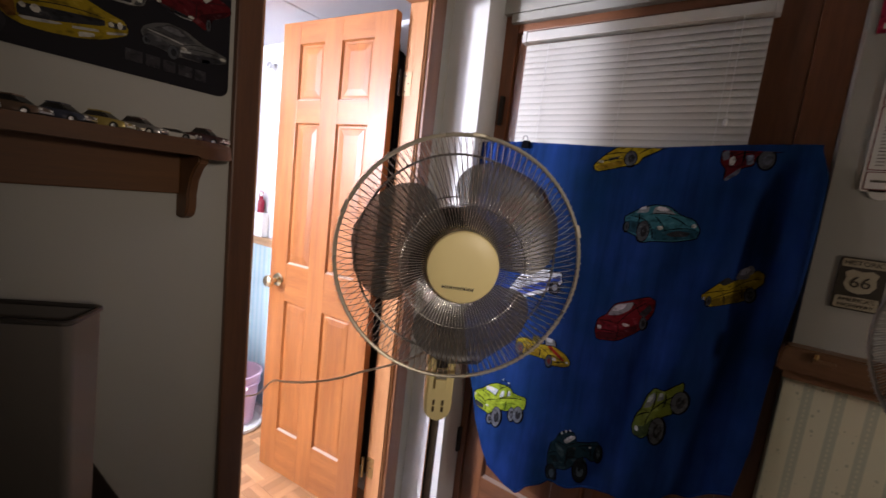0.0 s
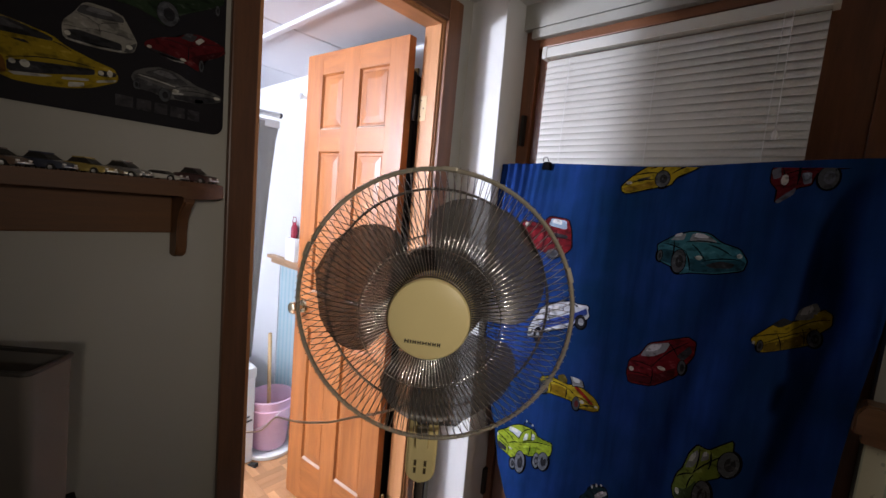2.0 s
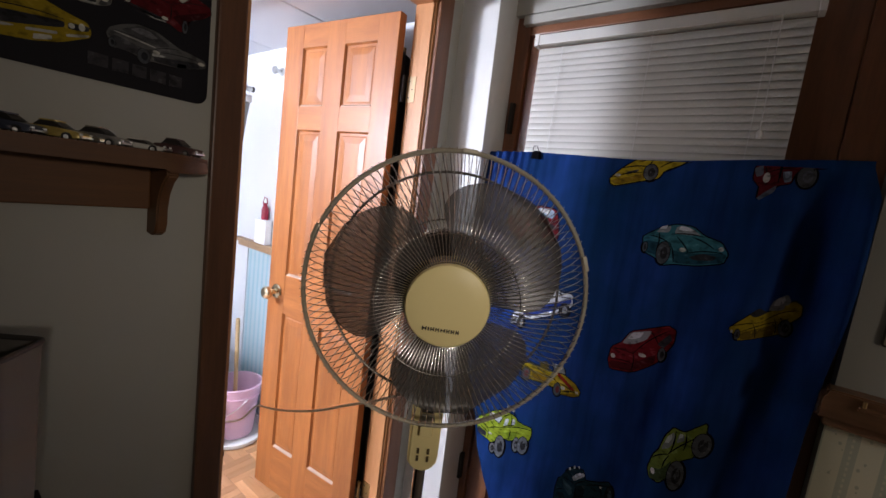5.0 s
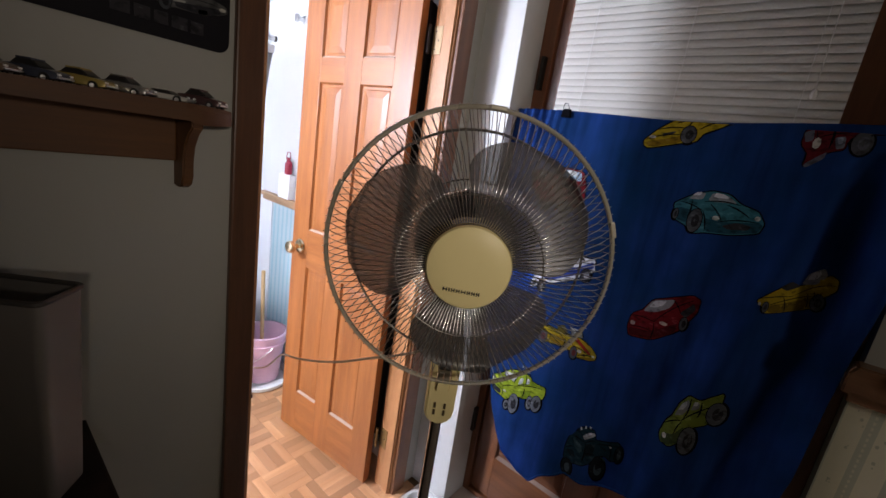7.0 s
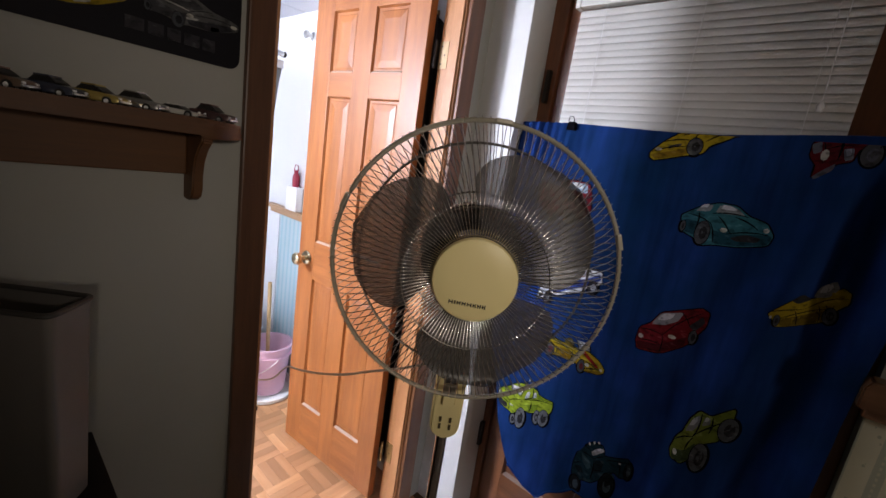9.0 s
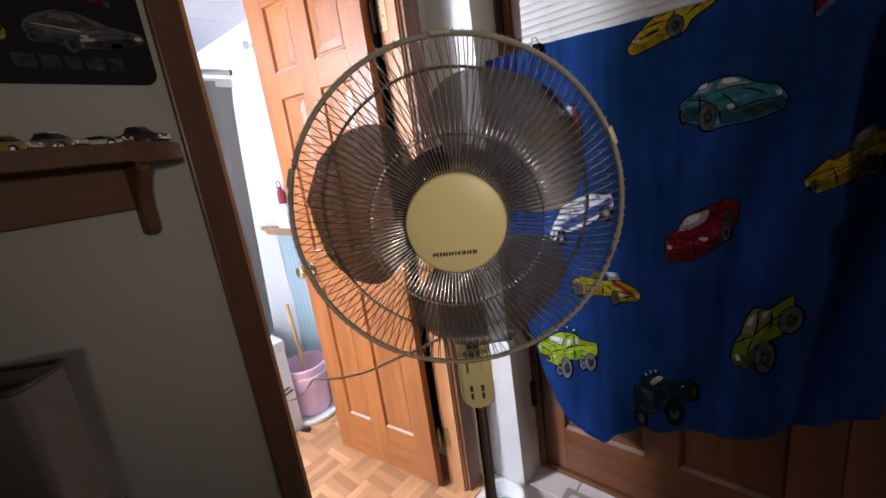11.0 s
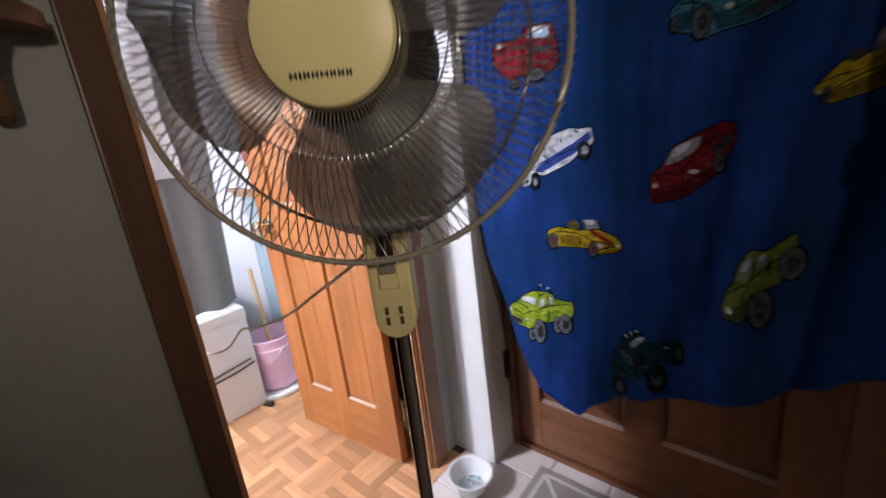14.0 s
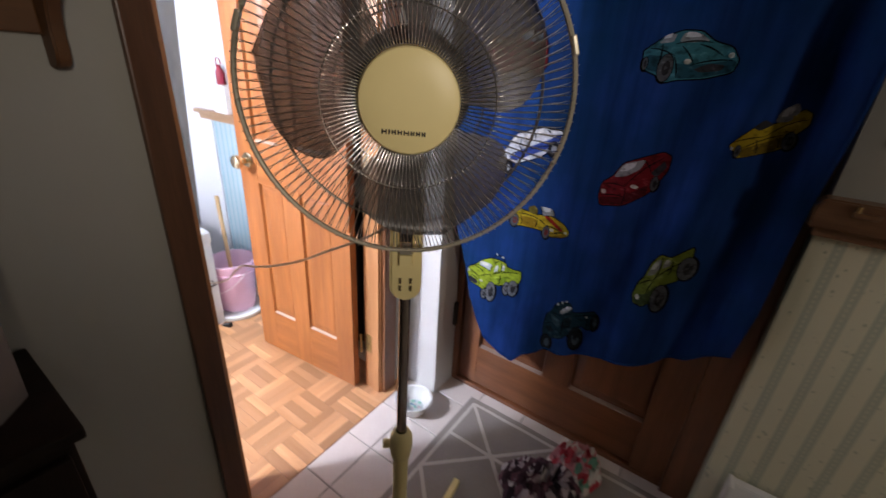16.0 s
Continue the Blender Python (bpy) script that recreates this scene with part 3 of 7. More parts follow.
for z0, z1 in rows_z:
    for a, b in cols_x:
        part("panel_ledge", on_door(ledge(a, b, z0, 0.0, 0.0100)), M_LEDGE, door, "pale ledge")
knob_m = DOOR_M @ pose(DW - 0.058, 0, 0.928, 90, 0, 0)
own = lathe([(0, 0.0), (0.031, 0.0), (0.032, 0.004), (0.028, 0.009), (0.012, 0.012), (0.011, 0.030), (0.016, 0.036), (0.026, 0.044), (0.028, 0.054), (0.024, 0.063), (0.012, 0.068), (0, 0.0685)], 24, None, knob_m)
lathe([(0, -DT), (0.031, -DT), (0.012, -DT - 0.012), (0.011, -DT - 0.03), (0.027, -DT - 0.045), (0.024, -DT - 0.063), (0, -DT - 0.068)], 24, own, knob_m)
part("door_knob", own, M_BRASS, door, "polished round brass knob", True)
part("latch_plate", on_door(box(DW - 0.0005, DW + 0.001, 0.006, DT - 0.006, 0.90, 0.956)), M_BRASS, door)
for z in (0.235, 1.02, 1.80):
    low = z < 0.5
    own = cyl((-1.083, 1.218, z - 0.045), (-1.083, 1.218, z + 0.045), 0.0062, 12, None, 0.001)
    for k in (-0.030, 0.0, 0.030):
        lathe([(0.0064, -0.0008), (0.0070, 0.0), (0.0064, 0.0008)], 12, own, Matrix.Translation((-1.083, 1.218, z + k)))
    hinge = part("hinge", own, M_OLDBRASS if low else M_IRON, door, "tarnished butt hinge", True)
    part("hinge_leaf", box(-1.080, -1.040, DOOR_Y1 - 0.0028, DOOR_Y1 - 0.0004, z - 0.044, z + 0.044, 0.0006), M_OLDBRASS if low else M_JAMBLEAF, hinge, "leaf screwed to the jamb")
    for k, dx in ((-0.028, 0.012), (0.0, 0.026), (0.028, 0.012)):
        part("screw", cyl((-1.080 + dx, DOOR_Y1 - 0.0036, z + k), (-1.080 + dx, DOOR_Y1 - 0.002, z + k), 0.0032, 8), M_IRON, hinge)

# ---- the outer door with its window ----
outer = thing("door_2", (-0.32, Y_D, 0.024), "closed reddish brown wooden outer door with a window", "door", "", "structure")
OX0, OX1, OZ0, OZ1 = -0.773, 0.105, 0.026, 2.049
part("stile", box(OX0, OX0 + 0.090, Y_D, Y_D + 0.04, OZ0, OZ1, 0.002), M_MAHOG, outer)
part("stile", box(OX1 - 0.075, OX1, Y_D, Y_D + 0.04, OZ0, OZ1, 0.002), M_MAHOG, outer)
part("stile", box(-0.385, -0.28, Y_D + 0.0005, Y_D + 0.0395, 0.225, 0.86, 0.002), M_MAHOG, outer)
for z0, z1 in ((OZ0, 0.225), (0.86, 1.08), (1.985, OZ1)):
    part("rail", box(OX0 + 0.090, OX1 - 0.075, Y_D + 0.0005, Y_D + 0.0395, z0, z1, 0.002), M_MAHOG_X, outer)
for a, b in ((OX0 + 0.090, -0.385), (-0.28, OX1 - 0.075)):
    own = raised_panel(a, b, 0.225, 0.86, Y_D + 0.0015, 0.016, 0.008, 1)
    join(own, raised_panel(a, b, 0.225, 0.86, Y_D + 0.0385, 0.016, 0.008, -1))
    part("panel", own, M_MAHOG, outer)
    part("panel_ledge", ledge(a, b, 0.225, Y_D, 0.017), M_LEDGE_BROWN, outer, "pale brown ledge")
pane = part("pane", box(OX0 + 0.090, OX1 - 0.075, Y_D + 0.018, Y_D + 0.022, 1.08, 1.985), M_GLASS, outer, "dark window glass")
own = box(OX0 + 0.081, OX0 + 0.099, Y_D - 0.008, Y_D + 0.001, 1.07, 1.995, 0.002)
box(OX1 - 0.084, OX1 - 0.066, Y_D - 0.008, Y_D + 0.001, 1.07, 1.995, 0.002, own)
part("window_bead", own, M_MAHOG, outer)

# ---- the venetian blind on the outer door ----
blind = thing("window_blind", (-0.35, 1.476, 1.30), "white vinyl mini blind with closed slats over the door window", "blind")
BX_L, BX_R, BLY = -0.712, 0.012, 1.476
part("head_rail", box(BX_L, BX_R, BLY - 0.014, BLY + 0.02, 1.992, 2.024, 0.002), M_BLIND, blind)
part("end_cap", box(BX_L - 0.012, BX_L + 0.004, BLY - 0.017, BLY + 0.022, 1.989, 2.028, 0.002), M_BLIND, blind)
part("end_cap", box(BX_R - 0.004, BX_R + 0.010, BLY - 0.017, BLY + 0.022, 1.989, 2.028, 0.002), M_BLIND, blind)
own = bmesh.new()
rows = []
for k in range(6):
    s = (k / 5 - 0.5)
    rows.append((s * 0.0246, -0.0022 * (1 - 4 * s * s)))
grid = [[own.verts.new((x, y, z)) for x in (BX_L + 0.004, (BX_L + BX_R) / 2, BX_R - 0.004)] for z, y in rows]
for a, b in zip(grid, grid[1:]):
    for k in range(2):
        own.faces.new((a[k], a[k + 1], b[k + 1], b[k]))
thicken(own, 0.0008)
slat_mesh = bpy.data.meshes.new("slat")
own.to_mesh(slat_mesh)
own.free()
slat_mesh.materials.append(M_BLIND)
slat_mesh.shade_smooth()
slat_mesh.set_sharp_from_angle(angle=radians(40))
rng = random.Random(7)
for k in range(33):
    ob = new("slat", slat_mesh)
    ob.parent = blind
    ob.matrix_basis = Matrix.Translation((0.35, 0, 1.973 - k * 0.0205 - 1.30)) @ pose(0, 0, 0, -17 + rng.uniform(-1.2, 1.2), rng.uniform(-0.10, 0.10), 0)
for x in (-0.62, -0.35, -0.075):
    part("ladder_cord", tube([(x, BLY - 0.0125, 1.99), (x + 0.001, BLY - 0.0125, 1.6), (x, BLY - 0.0125, 1.31)], 0.0009, 5), M_WHITE, blind)
own = tube([(-0.058, BLY - 0.022, 1.99), (-0.056, BLY - 0.024, 1.85), (-0.054, BLY - 0.026, 1.715)], 0.0012, 6)
lathe([(0, -0.012), (0.006, -0.012), (0.008, 0.0), (0.003, 0.012), (0, 0.012)], 12, own, Matrix.Translation((-0.054, BLY - 0.026, 1.702)))
part("pull_cord", own, M_WHITE, blind, "white pull cord with a small tassel", True)
part("bottom_rail", box(BX_L + 0.004, BX_R - 0.004, BLY - 0.009, BLY + 0.009, 1.272, 1.285, 0.002), M_BLIND, blind)

# ---- the towel with printed cars ----
def lerp_table(v, table):
    if v <= table[0][0]:
        return table[0][1]
    for (a, p), (b, q) in zip(table, table[1:]):
        if v <= b:
            return p + (q - p) * (v - a) / (b - a)
    return table[-1][1]


LEFT = ((0.33, -0.55), (0.40, -0.605), (0.46, -0.64), (0.55, -0.685), (0.66, -0.715), (0.82, -0.775), (1.0, -0.80), (1.3, -0.812), (1.63, -0.825))
RIGHT = ((0.6, 0.13), (0.8, 0.155), (1.0, 0.162), (1.15, 0.172), (1.36, 0.184), (1.56, 0.186), (1.63, 0.165))
BOTTOM = ((0.0, 0.40), (0.05, 0.345), (0.1, 0.335), (0.2, 0.372), (0.35, 0.442), (0.5, 0.478), (0.62, 0.512), (0.72, 0.53), (0.8, 0.552), (0.9, 0.60), (1.0, 0.66))


def towel_y(x, z):
    """The cloth's depth: soft upright folds, stronger to the right and at the gathered left corner, flaring lower down."""
    drop = (1.63 - z)
    y = 1.436 - 0.016 * drop
    y -= 0.011 * math.sin(7.5 * x + 0.9 * z + 0.4) * min(1, drop * 2.5)
    y -= 0.038 * math.exp(-((x - 0.045 + 0.16 * drop) / 0.050) ** 2) * min(1, drop * 3)
    y += 0.036 * math.exp(-((x - 0.105 + 0.10 * drop) / 0.034) ** 2) * min(1, drop * 4)
    y -= 0.022 * math.exp(-((x + 0.16 + 0.10 * drop) / 0.07) ** 2) * min(1, drop * 2)
    y -= 0.010 * math.exp(-((x + 0.38 - 0.05 * drop) / 0.05) ** 2) * min(1, drop * 1.5)
    edge = min(1.0, max(0.0, (z - 1.14) / 0.14))
    y -= 0.040 * math.exp(-((x - 0.172) / 0.024) ** 2) * min(1, drop * 5) * edge
    y += 0.034 * math.exp(-((x - 0.115 + 0.04 * drop) / 0.045) ** 2) * min(1, drop * 3)
    pleat = math.exp(-((x + 0.75) / 0.10) ** 2)
    y -= 0.008 * (1 + math.sin(215 * x + 14 * drop)) * pleat * math.exp(-drop * 3.2)
    y += 0.005 * math.sin(42 * x + 9 * drop) * math.exp(-((x + 0.70) / 0.16) ** 2) * math.exp(-drop * 1.2)
    y -= 0.014 * math.exp(-((x + 0.55 + 0.05 * drop) / 0.08) ** 2) * min(1, drop)
    y += 0.006 * noise.noise((x * 7, z * 4, 2.0)) + 0.0025 * noise.noise((x * 24, z * 15, 5.0))
    return y


towel = thing("beach_towel", (-0.3, 1.44, 1.62), "royal blue terry towel printed with cartoon cars, hung on the door", "towel")
own = bmesh.new()
NU, NV = 300, 100
grid = []
for i in range(NU + 1):
    u = i / NU
    zb = lerp_table(u, BOTTOM) + 0.004 * math.sin(u * 40)
    zt = 1.627 + 0.004 * math.sin(u * 9) + 0.014 * max(0.0, (u - 0.6) / 0.4)
    column = []
    for j in range(NV + 1):
        z = zt + (zb - zt) * j / NV
        x = lerp_table(z, LEFT) * (1 - u) + lerp_table(z, RIGHT) * u
        column.append(own.verts.new((x, towel_y(x, z), z)))
    grid.append(column)
for a, b in zip(grid, grid[1:]):
    for j in range(NV):
        own.faces.new((a[j], b[j], b[j + 1], a[j + 1]))
thicken(own, -0.004)
cloth = part("cloth", own, M_TOWEL, towel, "", True)
own = None
hem = []
for i in range(0, NU + 1, 2):
    u = i / NU
    zb = lerp_table(u, BOTTOM) + 0.004 * math.sin(u * 40)
    x = lerp_table(zb, LEFT) * (1 - u) + lerp_table(zb, RIGHT) * u
    hem.append((x, towel_y(x, zb), zb + 0.002))
part("hem", tube(hem, 0.0042, 6), M_TOWEL, towel, "", True)


def place_on_towel(cx, cz, size, turn, flip):
    c, s = math.cos(radians(turn)), math.sin(radians(turn))
    def put(x, z, lift):
        x = -x if flip else x
        wx, wz = cx + size * (c * x - s * z), min(1.622, cz + size * (s * x + c * z))
        return Vector((wx, towel_y(wx, wz) - 0.0010 - lift, wz))
    return put


def place_on_wall(cy, cz, size, turn, flip):
    """Flat on the left wall's poster: the picture's x runs along +y."""
    c, s = math.cos(radians(turn)), math.sin(radians(turn))
    def put(x, z, lift):
        x = -x if flip else x
        return Vector((WA + 0.0042 + lift, cy + size * (c * x - s * z), cz + size * (s * x + c * z)))
    return put


def patch(outline, put, lift, fine=3):
    """A flat print with an outline, cut fine enough to follow the cloth."""
    own = bmesh.new()
    own.faces.new([own.verts.new((x, 0, z)) for x, z in outline])
    bmesh.ops.triangulate(own, faces=own.faces[:])
    for _ in range(fine):
        long_edges = [e for e in own.edges if e.calc_length() > 0.09]
        if not long_edges:
            break
        bmesh.ops.subdivide_edges(own, edges=long_edges, cuts=1, use_grid_fill=False)
        bmesh.ops.triangulate(own, faces=own.faces[:])
    for v in own.verts:
        v.co = put(v.co.x, v.co.z, lift)
    return own


def grown(outline, d):
    """The outline pushed outward by d, for a drawn edge."""
    pts = [Vector(p) for p in outline]
    area = sum(a.x * b.y - b.x * a.y for a, b in zip(pts, pts[1:] + pts[:1]))
    sign = 1 if area > 0 else -1
    out = []
    for k, p in enumerate(pts):
        a, b = (p - pts[k - 1]).normalized(), (pts[(k + 1) % len(pts)] - p).normalized()
        n = Vector((a.y + b.y, -a.x - b.x))
        if n.length < 1e-4:
            n = Vector((a.y, -a.x))
        n.normalize()
        k2 = max(0.5, n.dot(Vector((a.y, -a.x))))
        out.append(tuple(p + sign * n * d / k2))
    return out


def disc(cx, cz, rx, rz=None, n=14):
    rz = rz or rx
    return [(cx + rx * math.cos(2 * math.pi * k / n), cz + rz * math.sin(2 * math.pi * k / n)) for k in range(n)]


# Drawings of cars seen from a front corner, in a box about one long: outline, filled shapes, drawn lines, wheels and lamps.
TRUCK_PRINT = dict(
    body=[(-0.46, 0.03), (-0.29, 0.15), (-0.19, 0.25), (-0.04, 0.33), (0.15, 0.34), (0.24, 0.3), (0.26, 0.25), (0.37, 0.22), (0.51, 0.22), (0.53, 0.12), (0.51, 0.0), (0.40, -0.05), (0.28, -0.08), (0.17, -0.13), (0.12, -0.12), (0.04, -0.15), (-0.06, -0.24), (-0.13, -0.3), (-0.21, -0.28), (-0.41, -0.25), (-0.44, -0.19), (-0.48, -0.07)],
    fills=[("glass", [(-0.24, 0.22), (0.01, 0.23), (-0.02, 0.1), (-0.24, 0.13)]), ("glass", [(0.07, 0.22), (0.13, 0.24), (0.12, 0.13), (0.05, 0.09)]), ("glass", [(0.19, 0.26), (0.23, 0.26), (0.24, 0.18), (0.18, 0.15)]), ("dark", [(-0.44, -0.13), (-0.25, -0.17), (-0.25, -0.25), (-0.43, -0.25)]), ("trim", [(-0.08, -0.11), (0.3, 0.08), (0.3, -0.05), (0.17, -0.12), (0.13, -0.03), (0.02, -0.05)]), ("trim", [(0.27, 0.24), (0.37, 0.21), (0.5, 0.21), (0.34, 0.17), (0.26, 0.17)])],
    lines=[((-0.44, -0.01), (-0.23, -0.09)), ((-0.23, -0.09), (0.01, 0.04)), ((0.01, 0.04), (0.51, 0.18)), ((-0.23, -0.09), (-0.21, -0.28)), ((-0.29, 0.13), (-0.02, 0.09)), ((-0.02, 0.09), (0.03, 0.24)), ((0.03, 0.24), (0.17, 0.34)), ((0.18, 0.07), (0.17, -0.11)), ((-0.43, -0.1), (-0.23, -0.15)), ((0.05, 0.07), (0.24, 0.16)), ((-0.36, 0.1), (-0.11, 0.01)), ((0.16, 0.32), (0.18, 0.14))],
    wheels=[(-0.09, -0.38, 0.05, 0.09), (0.31, -0.15, 0.05, 0.13), (0.04, -0.29, 0.09, 0.19), (0.42, -0.12, 0.08, 0.15)], lamps=[(-0.17, -0.15, 0.04, 0.02), (-0.46, -0.03, 0.02, 0.03), (0.07, 0.44, 0.012, 0.02), (0.18, 0.41, 0.02, 0.02)], bars=[((0.01, 0.34), (0.07, 0.43)), ((0.18, 0.4), (0.23, 0.32)), ((0.07, 0.43), (0.18, 0.41))])
ROADSTER_PRINT = dict(
    body=[(-0.48, 0.11), (-0.33, 0.17), (-0.17, 0.14), (-0.04, 0.12), (0.16, 0.16), (0.25, 0.14), (0.44, 0.07), (0.54, -0.02), (0.53, -0.09), (0.44, -0.15), (0.26, -0.19), (0.2, -0.19), (0.13, -0.12), (-0.01, -0.12), (-0.28, -0.11), (-0.38, -0.13), (-0.48, -0.07)],
    fills=[("glass", [(-0.01, 0.28), (0.21, 0.28), (0.26, 0.17), (0.06, 0.13)]), ("dark", [(-0.2, 0.23), (-0.1, 0.28), (-0.03, 0.2), (-0.04, 0.13), (-0.18, 0.14)]), ("stripe", [(0.08, 0.13), (0.16, 0.15), (0.46, -0.04), (0.39, -0.06)]), ("dark", [(0.29, -0.1), (0.35, -0.07), (0.37, -0.12), (0.31, -0.13)]), ("trim", [(-0.29, 0.06), (-0.04, 0.05), (-0.03, -0.11), (-0.27, -0.09)]), ("trim", [(0.2, -0.19), (0.49, -0.08), (0.52, -0.1), (0.44, -0.15), (0.26, -0.19)])],
    lines=[((-0.4, 0.09), (0.0, 0.06)), ((0.0, 0.06), (0.13, -0.01)), ((-0.3, 0.07), (-0.28, -0.1)), ((-0.03, 0.06), (-0.03, -0.12)), ((0.15, -0.02), (0.23, -0.15)), ((0.2, -0.17), (0.52, -0.05)), ((0.05, 0.12), (0.26, 0.16)), ((0.13, -0.01), (0.4, -0.07)), ((-0.46, 0.01), (-0.31, 0.02))],
    wheels=[(-0.4, -0.04, 0.07, 0.11), (0.16, -0.13, 0.06, 0.11)], lamps=[(0.25, -0.07, 0.04, 0.03), (0.49, -0.05, 0.03, 0.02)], bars=[((-0.01, 0.28), (0.06, 0.13)), ((0.21, 0.28), (0.26, 0.16))])
SALOON_PRINT = dict(
    body=[(-0.49, -0.24), (-0.42, -0.07), (-0.35, 0.04), (-0.31, 0.13), (-0.22, 0.24), (0.06, 0.35), (0.19, 0.38), (0.28, 0.35), (0.44, 0.36), (0.48, 0.32), (0.39, 0.27), (0.5, 0.21), (0.45, 0.13), (0.35, 0.17), (0.29, 0.1), (0.27, 0.01), (0.17, -0.07), (-0.17, -0.22), (-0.24, -0.21), (-0.3, -0.17), (-0.36, -0.2), (-0.39, -0.35), (-0.5, -0.38)],
    fills=[("trim", [(-0.33, -0.15), (-0.12, 0.01), (0.28, 0.21), (0.44, 0.32), (0.47, 0.22), (0.3, 0.14), (0.26, 0.05), (0.04, -0.05), (-0.17, -0.17)]), ("glass", [(-0.34, 0.06), (-0.29, 0.15), (-0.18, 0.2), (-0.19, 0.09)]), ("glass", [(-0.12, 0.1), (-0.13, 0.2), (0.04, 0.27), (0.04, 0.18)]), ("glass", [(0.06, 0.2), (0.07, 0.32), (0.19, 0.35), (0.23, 0.27)]), ("dark", [(0.22, 0.35), (0.27, 0.35), (0.31, 0.31), (0.28, 0.3)]), ("dark", [(-0.48, -0.26), (-0.41, -0.22), (-0.4, -0.31), (-0.47, -0.34)])],
    lines=[((-0.16, 0.19), (-0.17, 0.06)), ((0.05, 0.27), (0.06, 0.18)), ((-0.18, 0.07), (-0.12, -0.06)), ((-0.12, -0.06), (0.25, 0.11)), ((-0.33, -0.13), (-0.13, -0.01)), ((-0.2, 0.23), (0.2, 0.38)), ((-0.31, -0.17), (-0.15, -0.18))],
    wheels=[(-0.31, -0.31, 0.05, 0.09), (0.37, 0.08, 0.08, 0.11)], lamps=[(-0.45, -0.26, 0.03, 0.03)], bars=[])
COUPE_PRINT = dict(
    body=[(-0.5, 0.05), (-0.43, 0.11), (-0.29, 0.21), (-0.11, 0.28), (0.08, 0.27), (0.22, 0.17), (0.41, 0.12), (0.5, -0.01), (0.47, -0.13), (0.21, -0.21), (-0.07, -0.24), (-0.18, -0.28), (-0.29, -0.2), (-0.44, -0.15)],
    fills=[("glass", [(-0.35, 0.14), (-0.29, 0.21), (-0.17, 0.25), (-0.19, 0.16)]), ("glass", [(-0.13, 0.15), (-0.1, 0.26), (0.07, 0.25), (0.19, 0.17)]), ("trim", [(-0.12, -0.06), (0.05, -0.08), (0.44, -0.01), (0.49, -0.02), (0.47, -0.12), (0.21, -0.2), (-0.07, -0.23)]), ("dark", [(0.09, -0.12), (0.23, -0.05), (0.39, -0.06), (0.36, -0.12), (0.16, -0.15)]), ("trim", [(-0.46, 0.02), (-0.16, -0), (-0.29, -0.17), (-0.43, -0.14)])],
    lines=[((-0.43, 0.09), (-0.15, 0.02)), ((-0.15, 0.02), (-0.07, -0.22)), ((-0.16, 0.14), (0.22, 0.16)), ((-0.09, 0.12), (0.08, -0.07)), ((0.09, 0.14), (0.34, 0.03)), ((0.05, -0.08), (0.45, -0.01)), ((-0.3, 0.14), (-0.3, -0.09))],
    wheels=[(-0.21, -0.12, 0.08, 0.15), (-0.45, -0.08, 0.03, 0.07)], lamps=[(0.01, -0.04, 0.04, 0.03), (0.42, 0.04, 0.03, 0.03)], bars=[])
SPORT_PRINT = dict(
    body=[(-0.46, -0.35), (-0.44, -0.12), (-0.27, 0.03), (-0.17, 0.25), (0.11, 0.39), (0.35, 0.5), (0.46, 0.45), (0.46, 0.24), (0.37, 0.05), (0.28, -0.14), (-0.03, -0.4), (-0.4, -0.5)],
    fills=[("glass", [(-0.28, 0), (-0.17, 0.24), (0.15, 0.37), (0.09, 0.2), (-0.09, 0.06)]), ("trim", [(-0.44, -0.36), (-0.09, -0.28), (0.26, 0.01), (0.25, -0.16), (-0.03, -0.38), (-0.39, -0.48)]), ("dark", [(0.24, 0.17), (0.39, 0.38), (0.44, 0.29), (0.34, 0.12)])],
    lines=[((-0.43, -0.14), (-0.07, -0.1)), ((-0.07, -0.1), (0.38, 0.43)), ((-0.07, -0.1), (-0.05, -0.38)), ((0.12, 0.35), (0.26, 0.17)), ((-0.43, -0.34), (-0.07, -0.26))],
    wheels=[(0.33, 0.02, 0.05, 0.11)], lamps=[(0.07, -0.07, 0.06, 0.03), (-0.39, -0.26, 0.04, 0.04)], bars=[])
WEDGE_PRINT = dict(
    body=[(-0.5, -0.18), (-0.37, -0.04), (-0.21, 0.08), (-0.08, 0.17), (0.09, 0.26), (0.36, 0.27), (0.5, 0.21), (0.33, 0.06), (0.13, -0.04), (0.08, -0.14), (-0.1, -0.18), (-0.43, -0.27), (-0.49, -0.24)],
    fills=[("glass", [(-0.22, 0.1), (-0.15, 0.19), (0.09, 0.26), (0.03, 0.18)]), ("trim", [(-0.48, -0.2), (-0.12, -0.1), (-0.05, -0.04), (-0.08, -0.17), (-0.43, -0.26)]), ("dark", [(-0.31, -0.08), (-0.16, -0.04), (-0.17, -0.07), (-0.3, -0.12)])],
    lines=[((-0.37, -0.04), (-0.05, 0)), ((-0.05, 0), (0.04, 0.16)), ((0.04, 0.16), (0.29, 0.17)), ((-0.07, 0.1), (-0.17, 0.06)), ((0.08, 0), (0.32, 0.12)), ((-0.48, -0.17), (-0.12, -0.08))],
    wheels=[(-0.02, -0.07, 0.08, 0.1)], lamps=[(-0.41, -0.13, 0.04, 0.02)], bars=[])
